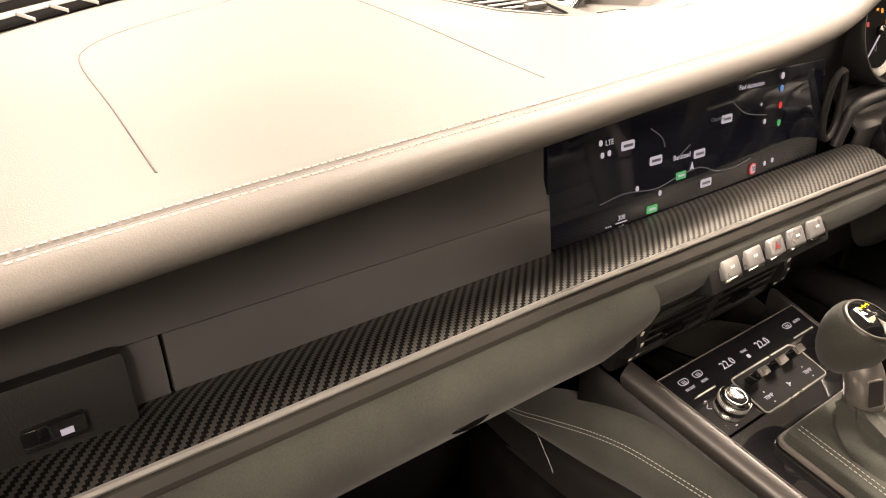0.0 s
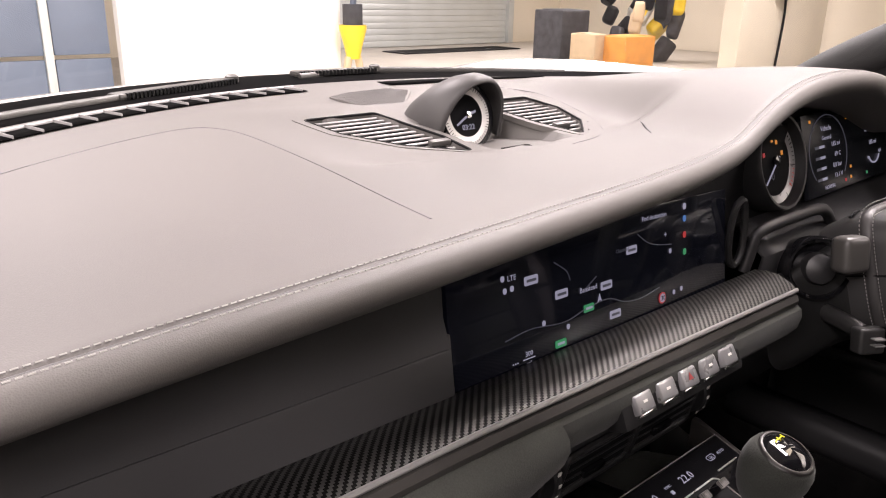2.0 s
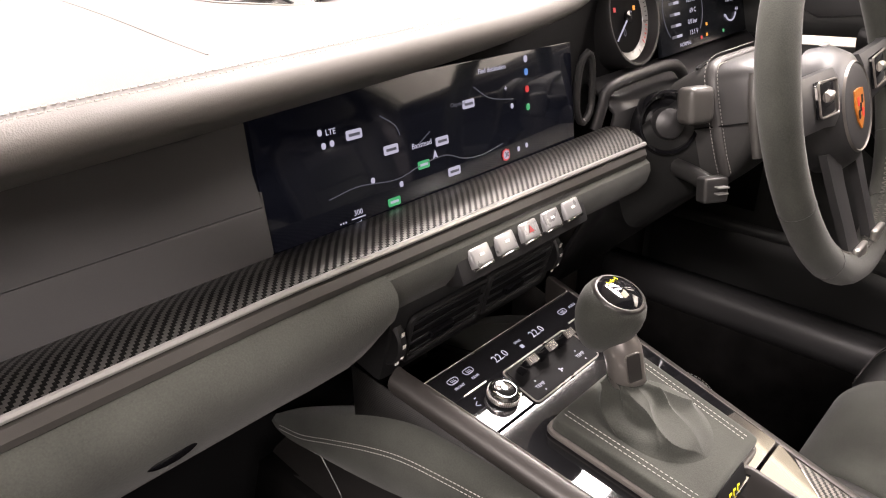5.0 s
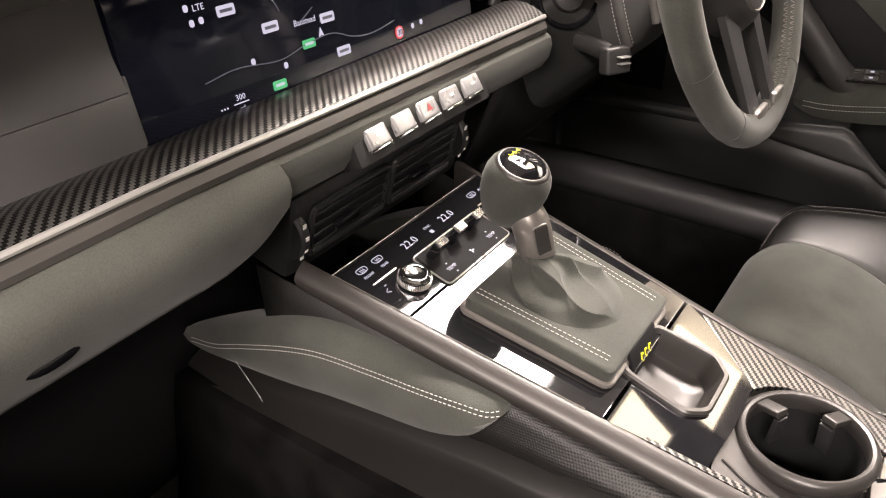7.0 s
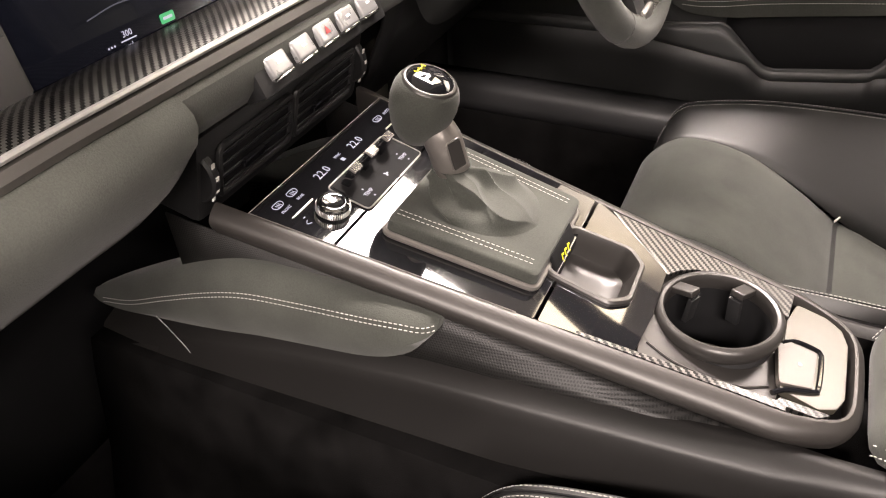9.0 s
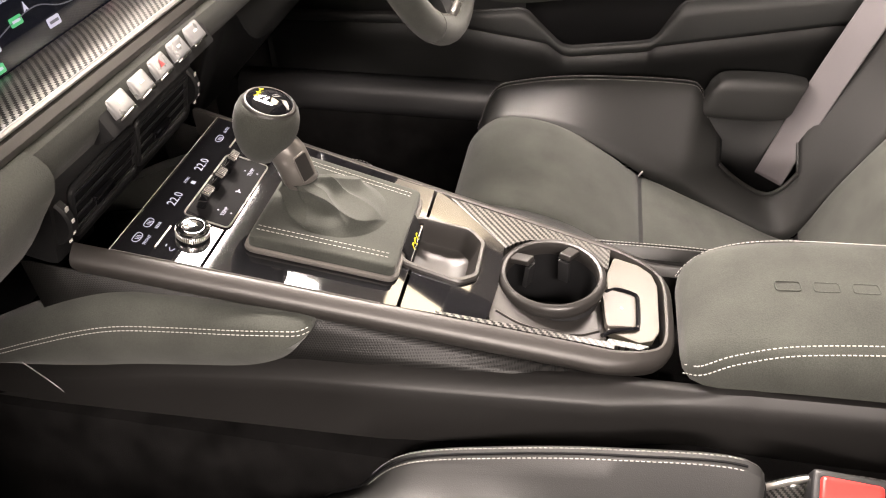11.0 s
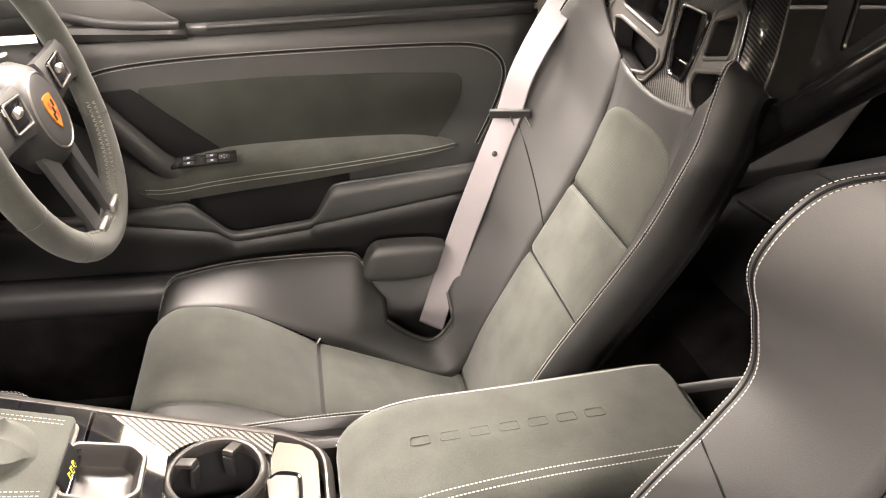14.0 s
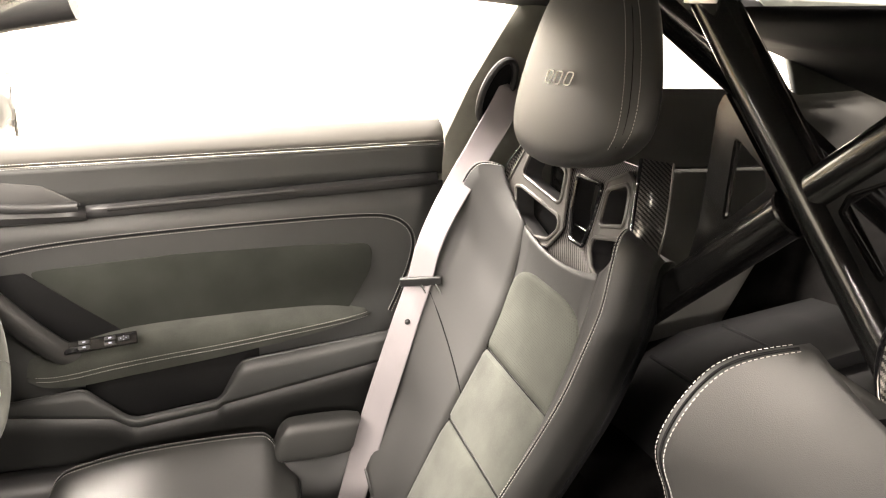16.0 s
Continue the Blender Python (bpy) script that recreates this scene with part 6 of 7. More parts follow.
# seat belts
belt = thing("seat_belt", "pale grey seat belt hanging beside the driver seat", "seat belt")


def strap(name, pts, width, facing, parent):
    p = smooth_path(pts, 0.012)
    rows = []
    for i, c in enumerate(p):
        t = (p[min(i + 1, len(p) - 1)] - p[max(i - 1, 0)]).normalized()
        f = i / (len(p) - 1) * (len(facing) - 1)
        k = min(int(f), len(facing) - 2)
        w = t.cross(Vector(facing[k]).lerp(Vector(facing[k + 1]), f - k)).normalized()
        rows.append([c + w * (width / 2 * k) for k in (-1, -0.9, 0, 0.9, 1)])
    return mesh_of(name, *grid(rows), M_BELT, parent, "pale grey webbing", solid=0.0016)


strap("webbing", [(0.622, -0.752, 1.045), (0.612, -0.728, 1.005), (0.604, -0.69, 0.945), (0.598, -0.655, 0.89), (0.593, -0.625, 0.838), (0.59, -0.604, 0.79), (0.588, -0.59, 0.735), (0.582, -0.567, 0.67), (0.577, -0.543, 0.597), (0.572, -0.515, 0.51), (0.565, -0.486, 0.412), (0.556, -0.464, 0.335)], 0.047,
      [(-0.88, 0.2, -0.2), (-0.75, 0.55, 0.1), (-0.6, 0.72, 0.22), (-0.66, 0.7, 0.25), (-0.85, 0.55, 0.25), (-0.9, 0.5, 0.25), (-0.9, 0.5, 0.25)], belt)
BT = basis((0.582, -0.590, 0.733), (-0.35, -0.93, 0.1), (0, 0.35, 0.93))
tongue = box_part("belt_tongue", BT @ pose(0, 0.0, 0.003), (0.07, 0.015, 0.009), M_PLASTIC, belt, 0.003, "black and steel belt tongue", seg=3)
for dx in (-0.012, 0.012):
    tube_part("tongue_blade", [BT @ Vector((0.012 + dx, -0.004, 0.006)), BT @ Vector((0.02 + dx, -0.022, 0.009))], 0.002, M_CHROME, tongue, seg=8)
mesh_of("stop_button", *lathe([(0, 0.002), (0.004, 0.002), (0.005, 0), (0, -0.002)], basis((0.5745, -0.566, 0.664), (0, 1, 0.3), (0.2, -0.3, 1)), 16), M_SOFT, belt)
buckle = thing("belt_buckle", "red and black belt buckle beside the passenger seat", "belt buckle")
BK = basis((-0.187, -0.366, 0.550), (-0.15, -0.97, 0.1), (0.85, -0.05, 0.45))
box_part("buckle_body", BK @ pose(0, 0, -0.022), (0.052, 0.036, 0.052), M_PLASTIC, buckle, 0.005, seg=3)
box_part("release_button", BK @ pose(0, 0.002, 0.004), (0.041, 0.022, 0.008), M_RED, buckle, 0.004, "red release button", seg=3)
box_part("buckle_slot", BK @ pose(0, -0.0125, 0.004), (0.03, 0.003, 0.003), M_DARK, buckle, 0)
blk = thing("side_bolster_block", "black leather block at the seat's belt opening", "bolster")
rings = []
for y, k in ((-0.346, 0.55), (-0.349, 0.78), (-0.356, 0.93), (-0.37, 1.0), (-0.41, 1.03), (-0.45, 1.0), (-0.475, 0.88)):
    zc, hz = 0.467, 0.034 * k
    rings.append([Vector((0.582 + 0.024 * k * math.copysign(abs(math.cos(a)) ** 0.45, math.cos(a)), y - 0.012 * math.sin(a), zc + hz * math.copysign(abs(math.sin(a)) ** 0.45, math.sin(a)))) for a in [2 * math.pi * q / 28 for q in range(28)]])
mesh_of("block", *loft(refine(rings, 3)), M_LEATHER, blk)


# ---- driver's door ----
door = thing("driver_door", "black leather and suede door panel with pale stitching, closed", "door")


def dgrid(name, ys, profile, material, label="", solid=0.004, slope=0.0, parent=None):
    """A strip of the door: (x, z) profile swept along y, its height rising to the back by slope."""
    rows = [[Vector((x, y, z - slope * (y - 0.0))) for x, z in profile] for y in ys]
    return mesh_of(name, *grid(rows), material, parent or door, label, solid=solid)


YD = frange(0.42, -0.656, 24)
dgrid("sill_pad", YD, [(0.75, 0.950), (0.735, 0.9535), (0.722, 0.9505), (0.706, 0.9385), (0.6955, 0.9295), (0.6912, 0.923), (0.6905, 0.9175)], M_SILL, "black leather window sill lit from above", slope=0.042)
stitch([(0.6895, y, 0.9215 - 0.042 * y) for y in frange(0.4, -0.65, 12)], door, normal=(-1, 0, 0.3), lift=0.0016)
stitch([(0.6895, y, 0.9145 - 0.042 * y) for y in frange(0.4, -0.65, 12)], door, normal=(-1, 0, 0.3), lift=0.0016)
rows = [[Vector((x, y, z)) for x, z in ((0.6905, 0.9165 - 0.042 * y), (0.692, 0.905 - 0.045 * y), (0.6935, 0.875 - 0.055 * y), (0.694, 0.848 - 0.064 * y))] for y in YD]
mesh_of("upper_panel", *grid(rows), M_DOOR, door, solid=0.004)
rows = [[Vector((x, y, z - 0.066 * y)) for x, z in ((0.694, 0.849), (0.687, 0.8485), (0.6825, 0.844), (0.6825, 0.838), (0.6865, 0.8315), (0.694, 0.83))] for y in frange(-0.079, -0.645, 14)]
mesh_of("trim_strip", *grid(rows), M_SOFT, door, "slim dark trim bar", solid=0.003)
tube_part("carbon_bar", [(0.6812, y, 0.8435 - 0.066 * y) for y in (-0.11, -0.2, -0.3, -0.4)], 0.0045, M_PLASTIC, door, squash=0.5)
rows = [[Vector((x, y, z)) for x, z in ((0.694, 0.835 - 0.066 * y), (0.6945, 0.8 - 0.05 * y), (0.696, 0.7), (0.698, 0.6), (0.698, 0.5), (0.696, 0.40), (0.69, 0.3), (0.68, 0.24))] for y in YD]
mesh_of("main_panel", *grid(rows), M_DOOR, door, "black leather door panel", solid=0.006)
BORD = [(0.10, 0.765), (0.05, 0.783), (-0.05, 0.797), (-0.2, 0.808), (-0.36, 0.816), (-0.50, 0.8205), (-0.56, 0.816), (-0.592, 0.798), (-0.604, 0.77), (-0.598, 0.73), (-0.58, 0.68), (-0.562, 0.638)]
bp = [(0.6905, y, z) for y, z in BORD]
tube_part("piped_seam", bp, 0.0018, M_DARK, door)
stitch(bp, door, rows=(-0.0035, 0.0035), normal=(-1, 0, 0), lift=0.0022)
ins = round_outline([(0.02, 0.752), (-0.2, 0.768), (-0.40, 0.772), (-0.532, 0.77), (-0.528, 0.72), (-0.482, 0.64), (-0.125, 0.622)], [0.01, 0.1, 0.1, 0.03, 0.06, 0.01, 0.01], 6)
DP = basis((0.690, 0, 0), (0, -1, 0), (0, 0, 1))
part("suede_insert", plate([(-y, z) for y, z in ins], DP, 0.006, 0.002), M_INSERT, door, "dark grey-green suede insert")
tri_ = round_outline([(0.12, 0.742), (0.02, 0.751), (-0.128, 0.632), (-0.118, 0.61), (-0.03, 0.60), (0.12, 0.70)], 0.008, 4)
part("speaker_panel", plate([(-y, z) for y, z in tri_], basis((0.6885, 0, 0), (0, -1, 0), (0, 0, 1)), 0.006, 0.002), M_DARK, door, "smooth black panel above the switches")
# armrest
ARMD = [(0.03, 0.572, 0.600, 0.665), (0.0, 0.566, 0.612, 0.648), (-0.05, 0.568, 0.628, 0.638), (-0.13, 0.579, 0.645, 0.636), (-0.27, 0.597, 0.654, 0.638), (-0.40, 0.616, 0.658, 0.648), (-0.47, 0.627, 0.656, 0.66), (-0.515, 0.634, 0.650, 0.678), (-0.53, 0.637, 0.645, 0.69)]
rings = []
for y, lo, hi, xin in ARMD:
    h = hi - lo
    rings.append([Vector((x, y, z)) for x, z in ((0.697, hi + 0.004), (xin + 0.03, hi + 0.001), (xin + 0.014, hi - 0.003), (xin + 0.004, hi - 0.012), (xin, hi - 0.5 * h), (xin + 0.002, lo + 0.3 * h), (xin + 0.008, lo + 0.06 * h), (xin + 0.02, lo), (0.697, lo + 0.004))])
rings = refine(rings, 3)
mesh_of("armrest_pad", *loft(rings), M_SUEDE, door, "dark suede armrest with a double seam")
stitch([r[4].lerp(r[5], 0.3) for r in rings[2:24:2]], door, rows=(-0.0035, 0.0035), normal=(-1, 0, 0.1), lift=0.0016)
tube_part("grab_handle", [(0.672, 0.16, 0.80), (0.655, 0.09, 0.752), (0.648, 0.04, 0.70), (0.65, -0.01, 0.645), (0.66, -0.045, 0.612)], 0.021, M_SHROUD, door, "black slanting grab handle", squash=0.7)
SWM = basis((0.646, -0.086, 0.6425), (0, -1, 0.1), (0.75, 0, 0.66))
sw = box_part("switch_panel", SWM, (0.108, 0.021, 0.006), M_GLOSS, door, 0.002, "gloss black window switch panel")
for u, v in ((-0.024, 0.004), (-0.024, -0.005), (0.014, 0.004), (0.014, -0.005), (0.034, 0.0)):
    box_part("window_switch", SWM @ pose(u, v, 0.0035), (0.017, 0.0072, 0.0035), M_PLASTIC, sw, 0.0012)
    if u > 0.03:
        for du, dv in ((0.004, 0), (-0.004, 0), (0, 0.003), (0, -0.003)):
            box_part("switch_mark", SWM @ pose(u + du, v + dv, 0.0054), (0.0016, 0.0012, 0.0004), E_WHITE, sw, 0)
    else:
        box_part("switch_mark", SWM @ pose(u, v, 0.0054), (0.0045, 0.0022, 0.0004), E_WHITE, sw, 0)
# door pull and its recess
part("handle_recess", plate(round_outline([(-0.12, 0.905), (0.02, 0.888), (0.075, 0.857), (0.06, 0.85), (-0.12, 0.846)], 0.01, 4), basis((0.6895, 0, 0), (0, -1, 0), (0, 0, 1)), 0.004, 0.002), M_SHROUD, door, "dark pull recess")
tube_part("door_pull", [(0.684, 0.10, 0.868), (0.679, 0.04, 0.858), (0.677, -0.02, 0.856), (0.681, -0.07, 0.856)], 0.008, M_SOFT, door, "smooth grey door pull", squash=0.55)
rows = [[Vector((x, y, z)) for x, z in ((0.693, 0.852), (0.681, 0.849), (0.677, 0.842), (0.682, 0.833 - 0.03 * y), (0.694, 0.829 - 0.06 * y))] for y in frange(0.14, -0.0792, 8)]
mesh_of("pull_bezel", *grid(rows), M_SOFT, door, solid=0.003)
part("mirror_sail", plate([(-0.36, 0.93), (-0.13, 0.93), (-0.13, 0.87), (-0.2, 0.86)], basis((0.688, 0, 0), (0, -1, 0), (0, 0, 1)), 0.004, 0.002), M_PLASTIC, door)
# map pocket wall with its dipped lip
LIP = [(0.40, 0.535), (0.10, 0.541), (0.0, 0.552), (-0.044, 0.5575), (-0.056, 0.553), (-0.104, 0.507), (-0.116, 0.499), (-0.13, 0.4965), (-0.24, 0.511), (-0.256, 0.514), (-0.267, 0.524), (-0.292, 0.571), (-0.301, 0.5805), (-0.315, 0.584), (-0.40, 0.594), (-0.50, 0.606), (-0.64, 0.624)]
lp = [Vector((0.66, y, z)) for y, z in LIP]
lp = [p for a, b in zip(lp, lp[1:]) for p in (a, a.lerp(b, 0.35), a.lerp(b, 0.7))] + [lp[-1]]


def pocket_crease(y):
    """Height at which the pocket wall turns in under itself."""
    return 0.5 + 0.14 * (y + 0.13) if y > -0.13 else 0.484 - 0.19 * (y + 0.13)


rows = []
for p in lp:
    zc = min(p.z - 0.012, pocket_crease(p.y))
    rows.append([p, Vector((0.6575, p.y, p.z * 0.6 + zc * 0.4)), Vector((0.6565, p.y, zc + 0.004)), Vector((0.6585, p.y, zc - 0.004)), Vector((0.672, p.y, zc - 0.05)), Vector((0.681, p.y, zc - 0.12)), Vector((0.684, p.y, 0.26))])
# dark sheet behind the lip stands for shade inside the pocket
mesh_of("pocket_shade", *grid([[Vector((0.6875, y, z)) for z in (0.46, 0.53, 0.598 - 0.06 * (y + 0.06))] for y in frange(-0.05, -0.33, 9)]), M_DARK, door, "dark inside of the map pocket", solid=0.002)
mesh_of("pocket_wall", *grid([r[:4] for r in rows]), M_DOOR, door, "black map pocket wall", solid=0.005)
# wall below the crease in a darker material, painting its shade
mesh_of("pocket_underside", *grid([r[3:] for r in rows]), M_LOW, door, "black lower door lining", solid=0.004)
mesh_of("pocket_lip", *tube(lp, 0.0026, 8), M_SOFT, door, "smooth lip of the map pocket")
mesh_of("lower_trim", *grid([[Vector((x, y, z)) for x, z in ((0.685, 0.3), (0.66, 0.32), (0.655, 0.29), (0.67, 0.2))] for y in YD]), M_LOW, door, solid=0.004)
sill = thing("door_sill", "black moulded sill strip along the floor", "sill")
mesh_of("sill_strip", *loft([[Vector((x, y, z)) for x, z in ((0.60, 0.2), (0.605, 0.408), (0.615, 0.422), (0.64, 0.428), (0.665, 0.42), (0.67, 0.2))] for y in frange(0.5, -0.65, 8)]), M_CARPET, sill)
# lit upper face of the sill, painted by a paler plastic
mesh_of("sill_lit_edge", *grid([[Vector((x, y, z)) for x, z in ((0.6035, 0.378), (0.602, 0.395), (0.6035, 0.413), (0.609, 0.424), (0.62, 0.430), (0.645, 0.432))] for y in frange(0.45, -0.55, 8)]), M_SOFT, sill, "smooth raised edge of the sill", solid=0.003)
glass_ = mesh_of("side_window", *grid([[Vector((0.725 - 0.12 * k ** 1.5, y0 + (y1 - y0) * k, 0.945 + 0.30 * k)) for k in frange(0, 1, 7)] for y0, y1 in [(a, b) for a, b in zip(frange(0.45, -0.66, 12), frange(0.10, -0.78, 12))]]), M_GLASS, door, "clear side window")
glass_.visible_shadow = False
mirror = thing("door_mirror", "grey painted wing mirror outside the driver window", "mirror")
mesh_of("mirror_shell", *loft(refine([[Vector((x, y + ry * math.cos(a), 0.975 + rz * math.sin(a))) for a in [2 * math.pi * k / 24 for k in range(24)]] for x, y, ry, rz in ((0.86, 0.11, 0.02, 0.03), (0.875, 0.105, 0.05, 0.052), (0.94, 0.10, 0.064, 0.066), (1.02, 0.11, 0.06, 0.056), (1.06, 0.12, 0.03, 0.03))], 3)), M_PEARL, mirror)
box_part("mirror_glass", pose(0.965, 0.038, 0.975, 0, 0, -6), (0.15, 0.006, 0.085), M_CHROME, mirror, 0.0025)
box_part("mirror_foot", pose(0.82, 0.12, 0.955, 0, 20), (0.14, 0.03, 0.02), M_PLASTIC, mirror, 0.006)

# ---- side and rear lining ----
lining = thing("side_lining", "dark suede pillar and quarter lining with belt guide", "lining", kind="structure")
rows = []
for k in frange(0, 1, 12):
    z = 0.25 + k * 0.97
    f = 0.0 if z < 0.98 else (z - 0.98)
    y0 = -0.6575 - 0.49 * f
    x0 = 0.70 if z < 0.9 else 0.70 - 0.28 * (z - 0.9)
    rows.append([Vector((x0 + 0.05, y0, z)), Vector((x0 - 0.004, y0, z)), Vector((x0 - 0.018, y0 - 0.02, z)), Vector((x0 - 0.03, y0 - 0.07, z)), Vector((x0 - 0.035, y0 - 0.14, z)), Vector((x0 - 0.035, y0 - 0.2 + 0.1 * f, z))])
mesh_of("pillar_lining", *grid(rows), M_PILLAR, lining, "dark suede door pillar lining", solid=0.006)
mesh_of("pillar_backing", *grid([[Vector((0.722, y, z)) for z in (0.25, 0.6, 0.95)] for y in frange(-0.6, -0.8, 4)]), M_DARK, lining, solid=0.004)
GM = basis((0.628, -0.722, 1.04), (0.2, -0.95, -0.2), (-0.26, -0.38, 0.9))
mesh_of("belt_guide", *tube([GM @ Vector((0.026 * math.cos(a), 0.055 * math.sin(a), 0.006)) for a in [2 * math.pi * k / 28 for k in range(28)]], 0.006, 8, True), M_SOFT, lining, "grey belt guide surround")
part("belt_slot", plate([(0.022 * math.cos(a), 0.05 * math.sin(a)) for a in [2 * math.pi * k / 24 for k in range(24)]], GM @ pose(0, 0, 0.004), 0.003), M_DARK, lining)
for s in (1, -1):
    rows = [[Vector((s * x, y, z)) for x, z in ((0.655, 0.895), (0.65, 0.9), (0.645, 0.97), (0.655, 1.04), (0.68, 1.045))] for y in frange(-0.85, -1.62, 8)]
    low = [[Vector((s * x, y, z)) for x, z in ((0.70, 0.2), (0.68, 0.5), (0.66, 0.894))] for y in frange(-0.85, -1.62, 8)]
    mesh_of("lower_lining", *grid(low), M_LINING, lining, "black carpeted lower lining", solid=0.006)
    mesh_of("quarter_lining", *grid(rows), M_LINING, lining, "dark rear quarter lining", solid=0.006)
    rows = [[Vector((s * 0.60, -1.30 - 0.3 * k, 1.04 + 0.02 * k)), Vector((s * 0.58, -1.24 - 0.3 * k, 1.13)), Vector((s * 0.55, -1.15 - 0.3 * k, 1.2))] for k in frange(0, 1, 4)]
    mesh_of("rear_pillar", *grid(rows), M_SUEDE, lining, solid=0.02)
rows = [[Vector((-0.70 + d, y, z)) for d, z in ((0, 0.2), (0.01, 0.6), (0.0, 0.93))] for y in frange(-0.66, -0.9, 4)]
mesh_of("pillar_lining", *grid(rows), M_SUEDE, lining, solid=0.006)

# ---- roll cage ----
cage = thing("roll_cage", "gloss black welded roll cage with cross braces behind seats", "roll cage")
CX = Vector((0.0, -0.80, 1.0))


def bar(name, a, b, r=0.0235, lab=""):
    return mesh_of(name, *tube(smooth_path([a, Vector(a).lerp(Vector(b), 0.5), b], 0.05), r, 18), M_TUBE, cage, lab)


bar("brace", (0.20, -0.80, 1.19), (-0.42, -0.80, 0.62), lab="gloss black diagonal tube")
bar("brace", (0.40, -0.80, 0.665), (0.012, -0.80, 0.99))
bar("brace", (-0.012, -0.80, 1.012), (-0.25, -0.80, 1.205))
tube_part("main_hoop", [(0.52, -0.81, 0.25), (0.53, -0.81, 0.7), (0.52, -0.81, 1.0), (0.44, -0.81, 1.17), (0.3, -0.81, 1.21), (-0.3, -0.81, 1.21), (-0.44, -0.81, 1.17), (-0.52, -0.81, 1.0), (-0.53, -0.81, 0.7), (-0.52, -0.81, 0.25)], 0.0215, M_TUBE, cage, "gloss black hoop", step=0.03, seg=16)
bar("rear_stay", (0.38, -0.83, 1.19), (0.27, -1.35, 0.80), 0.0215)
bar("rear_stay", (-0.38, -0.83, 1.19), (-0.27, -1.35, 0.80), 0.0215)
for s in (1, -1):
    outer = [(s * 0.028, 0.0), (s * 0.128, 0.085), (s * 0.137, 0.07), (s * 0.142, -0.06), (s * 0.16, -0.135)]
    hole = round_outline([(s * 0.045, 0.0), (s * 0.052, 0.018), (s * 0.103, 0.045), (s * 0.105, -0.05)], 0.006, 4)
    part("gusset", plate_holes(outer, [hole], basis((0, -0.792, 1.0), (1, 0, 0), (0, 0, 1)), 0.006), M_TUBE, cage, "gloss black gusset plate", smooth=False)
    rim = [Vector((x, -0.791, 1.0 + z)) for x, z in hole]
    mesh_of("gusset_rim", *tube(rim, 0.003, 6, True), M_TUBE, cage)
    tube_part("weld_bead", [(s * 0.03, -0.788, 1.022), (s * 0.08, -0.788, 1.068), (s * 0.125, -0.789, 1.1)], 0.0028, M_TUBE, cage)
    tube_part("weld_bead", [(s * 0.03, -0.785, 0.985), (s * 0.09, -0.785, 0.935), (s * 0.155, -0.785, 0.878)], 0.0028, M_TUBE, cage)
mesh_of("weld_bead", *tube([CX + 0.0 * CX + Vector((0.022 * math.cos(a) * 0.8 + 0.018, 0.022 * math.sin(a), 0.022 * math.cos(a) * 0.85 - 0.016)) for a in [2 * math.pi * k / 20 for k in range(20)]], 0.003, 6, True), M_TUBE, cage)
mesh_of("bolt_sleeve", *lathe([(0.0, -0.02), (0.0182, -0.02), (0.0187, 0.0), (0.013, 0.003), (0.013, 0.02), (0, 0.02)], basis((0.175, -0.775, 1.195), (1, 0, 0), (0, 1, 0)), 24), M_SATIN, cage, "bare steel bolt sleeve")
shelf = thing("rear_shelf_pad", "black quilted cover over the engine behind seats", "cover")
mesh_of("cover", *grid([[Vector((x, y, z + 0.02 * math.cos(x * 4) + 0.006 * noise.noise(Vector((x * 9, y * 9, 0))))) for x in frange(-0.5, 0.5, 22)] for y, z in ((-0.9, 0.5), (-0.96, 0.59), (-1.05, 0.635), (-1.2, 0.66), (-1.34, 0.68))]), M_DARK, shelf, solid=0.01)

for yy, zz in ((-0.98, 0.607), (-1.12, 0.652)):
    tube_part("quilt_seam", [(x, yy, zz + 0.02 * math.cos(x * 4)) for x in frange(-0.48, 0.48, 14)], 0.004, M_DARK, shelf)
for xx in (-0.25, 0.25):
    tube_part("strap", [(xx, -0.93, 0.57), (xx, -1.0, 0.634), (xx, -1.12, 0.672), (xx, -1.3, 0.698)], 0.012, M_DARK, shelf, squash=0.3)

# ---- instruments ----
cluster = thing("instrument_cluster", "dark instrument cluster with round rev counter and displays", "instruments")
CZ = 0.892
TC = basis((0.325, 0.300, CZ), (1, 0.0, 0), (0, 0.28, 1)) @ Matrix.Diagonal((0.86, 0.86, 1, 1))
mesh_of("cluster_panel", *grid([[Vector((x, y, z)) for y, z in ((0.33, min(0.965, edge(x)[1] - 0.03)), (0.345, 0.9), (0.325, 0.80), (0.30, 0.79))] for x in frange(0.17, 0.72, 12)]), M_DARK, cluster, solid=0.004)
tach = mesh_of("rev_counter", *lathe([(0.066, -0.03), (0.068, 0.004), (0.066, 0.008), (0.0625, 0.0075), (0.060, -0.004), (0.0595, -0.006)], TC, 64), M_PLASTIC, cluster, "round rev counter with a pale ring")
mesh_of("ring", *lathe([(0.0592, -0.005), (0.0575, -0.0035), (0.0475, -0.0062), (0.0465, -0.0075)], TC, 64), M_PEARL, tach, "brushed pale ring")
mesh_of("dial_face", *lathe([(0.047, -0.0065), (0, -0.0065)], TC, 48), M_DARK, tach)
for k in range(41):
    a = radians(225 - 270 * k / 40)
    big = k % 5 == 0
    box_part("scale_mark", TC @ Matrix.Rotation(a, 4, "Z") @ pose(0.0525, 0, -0.0035), (0.007 if big else 0.004, 0.0009, 0.0006), M_DARK if k < 36 else E_RED, tach, 0, seg=1)
box_part("needle", TC @ Matrix.Rotation(radians(218), 4, "Z") @ pose(0.018, 0, -0.001), (0.056, 0.0022, 0.001), E_WHITE, tach, 0.0003, "white needle")
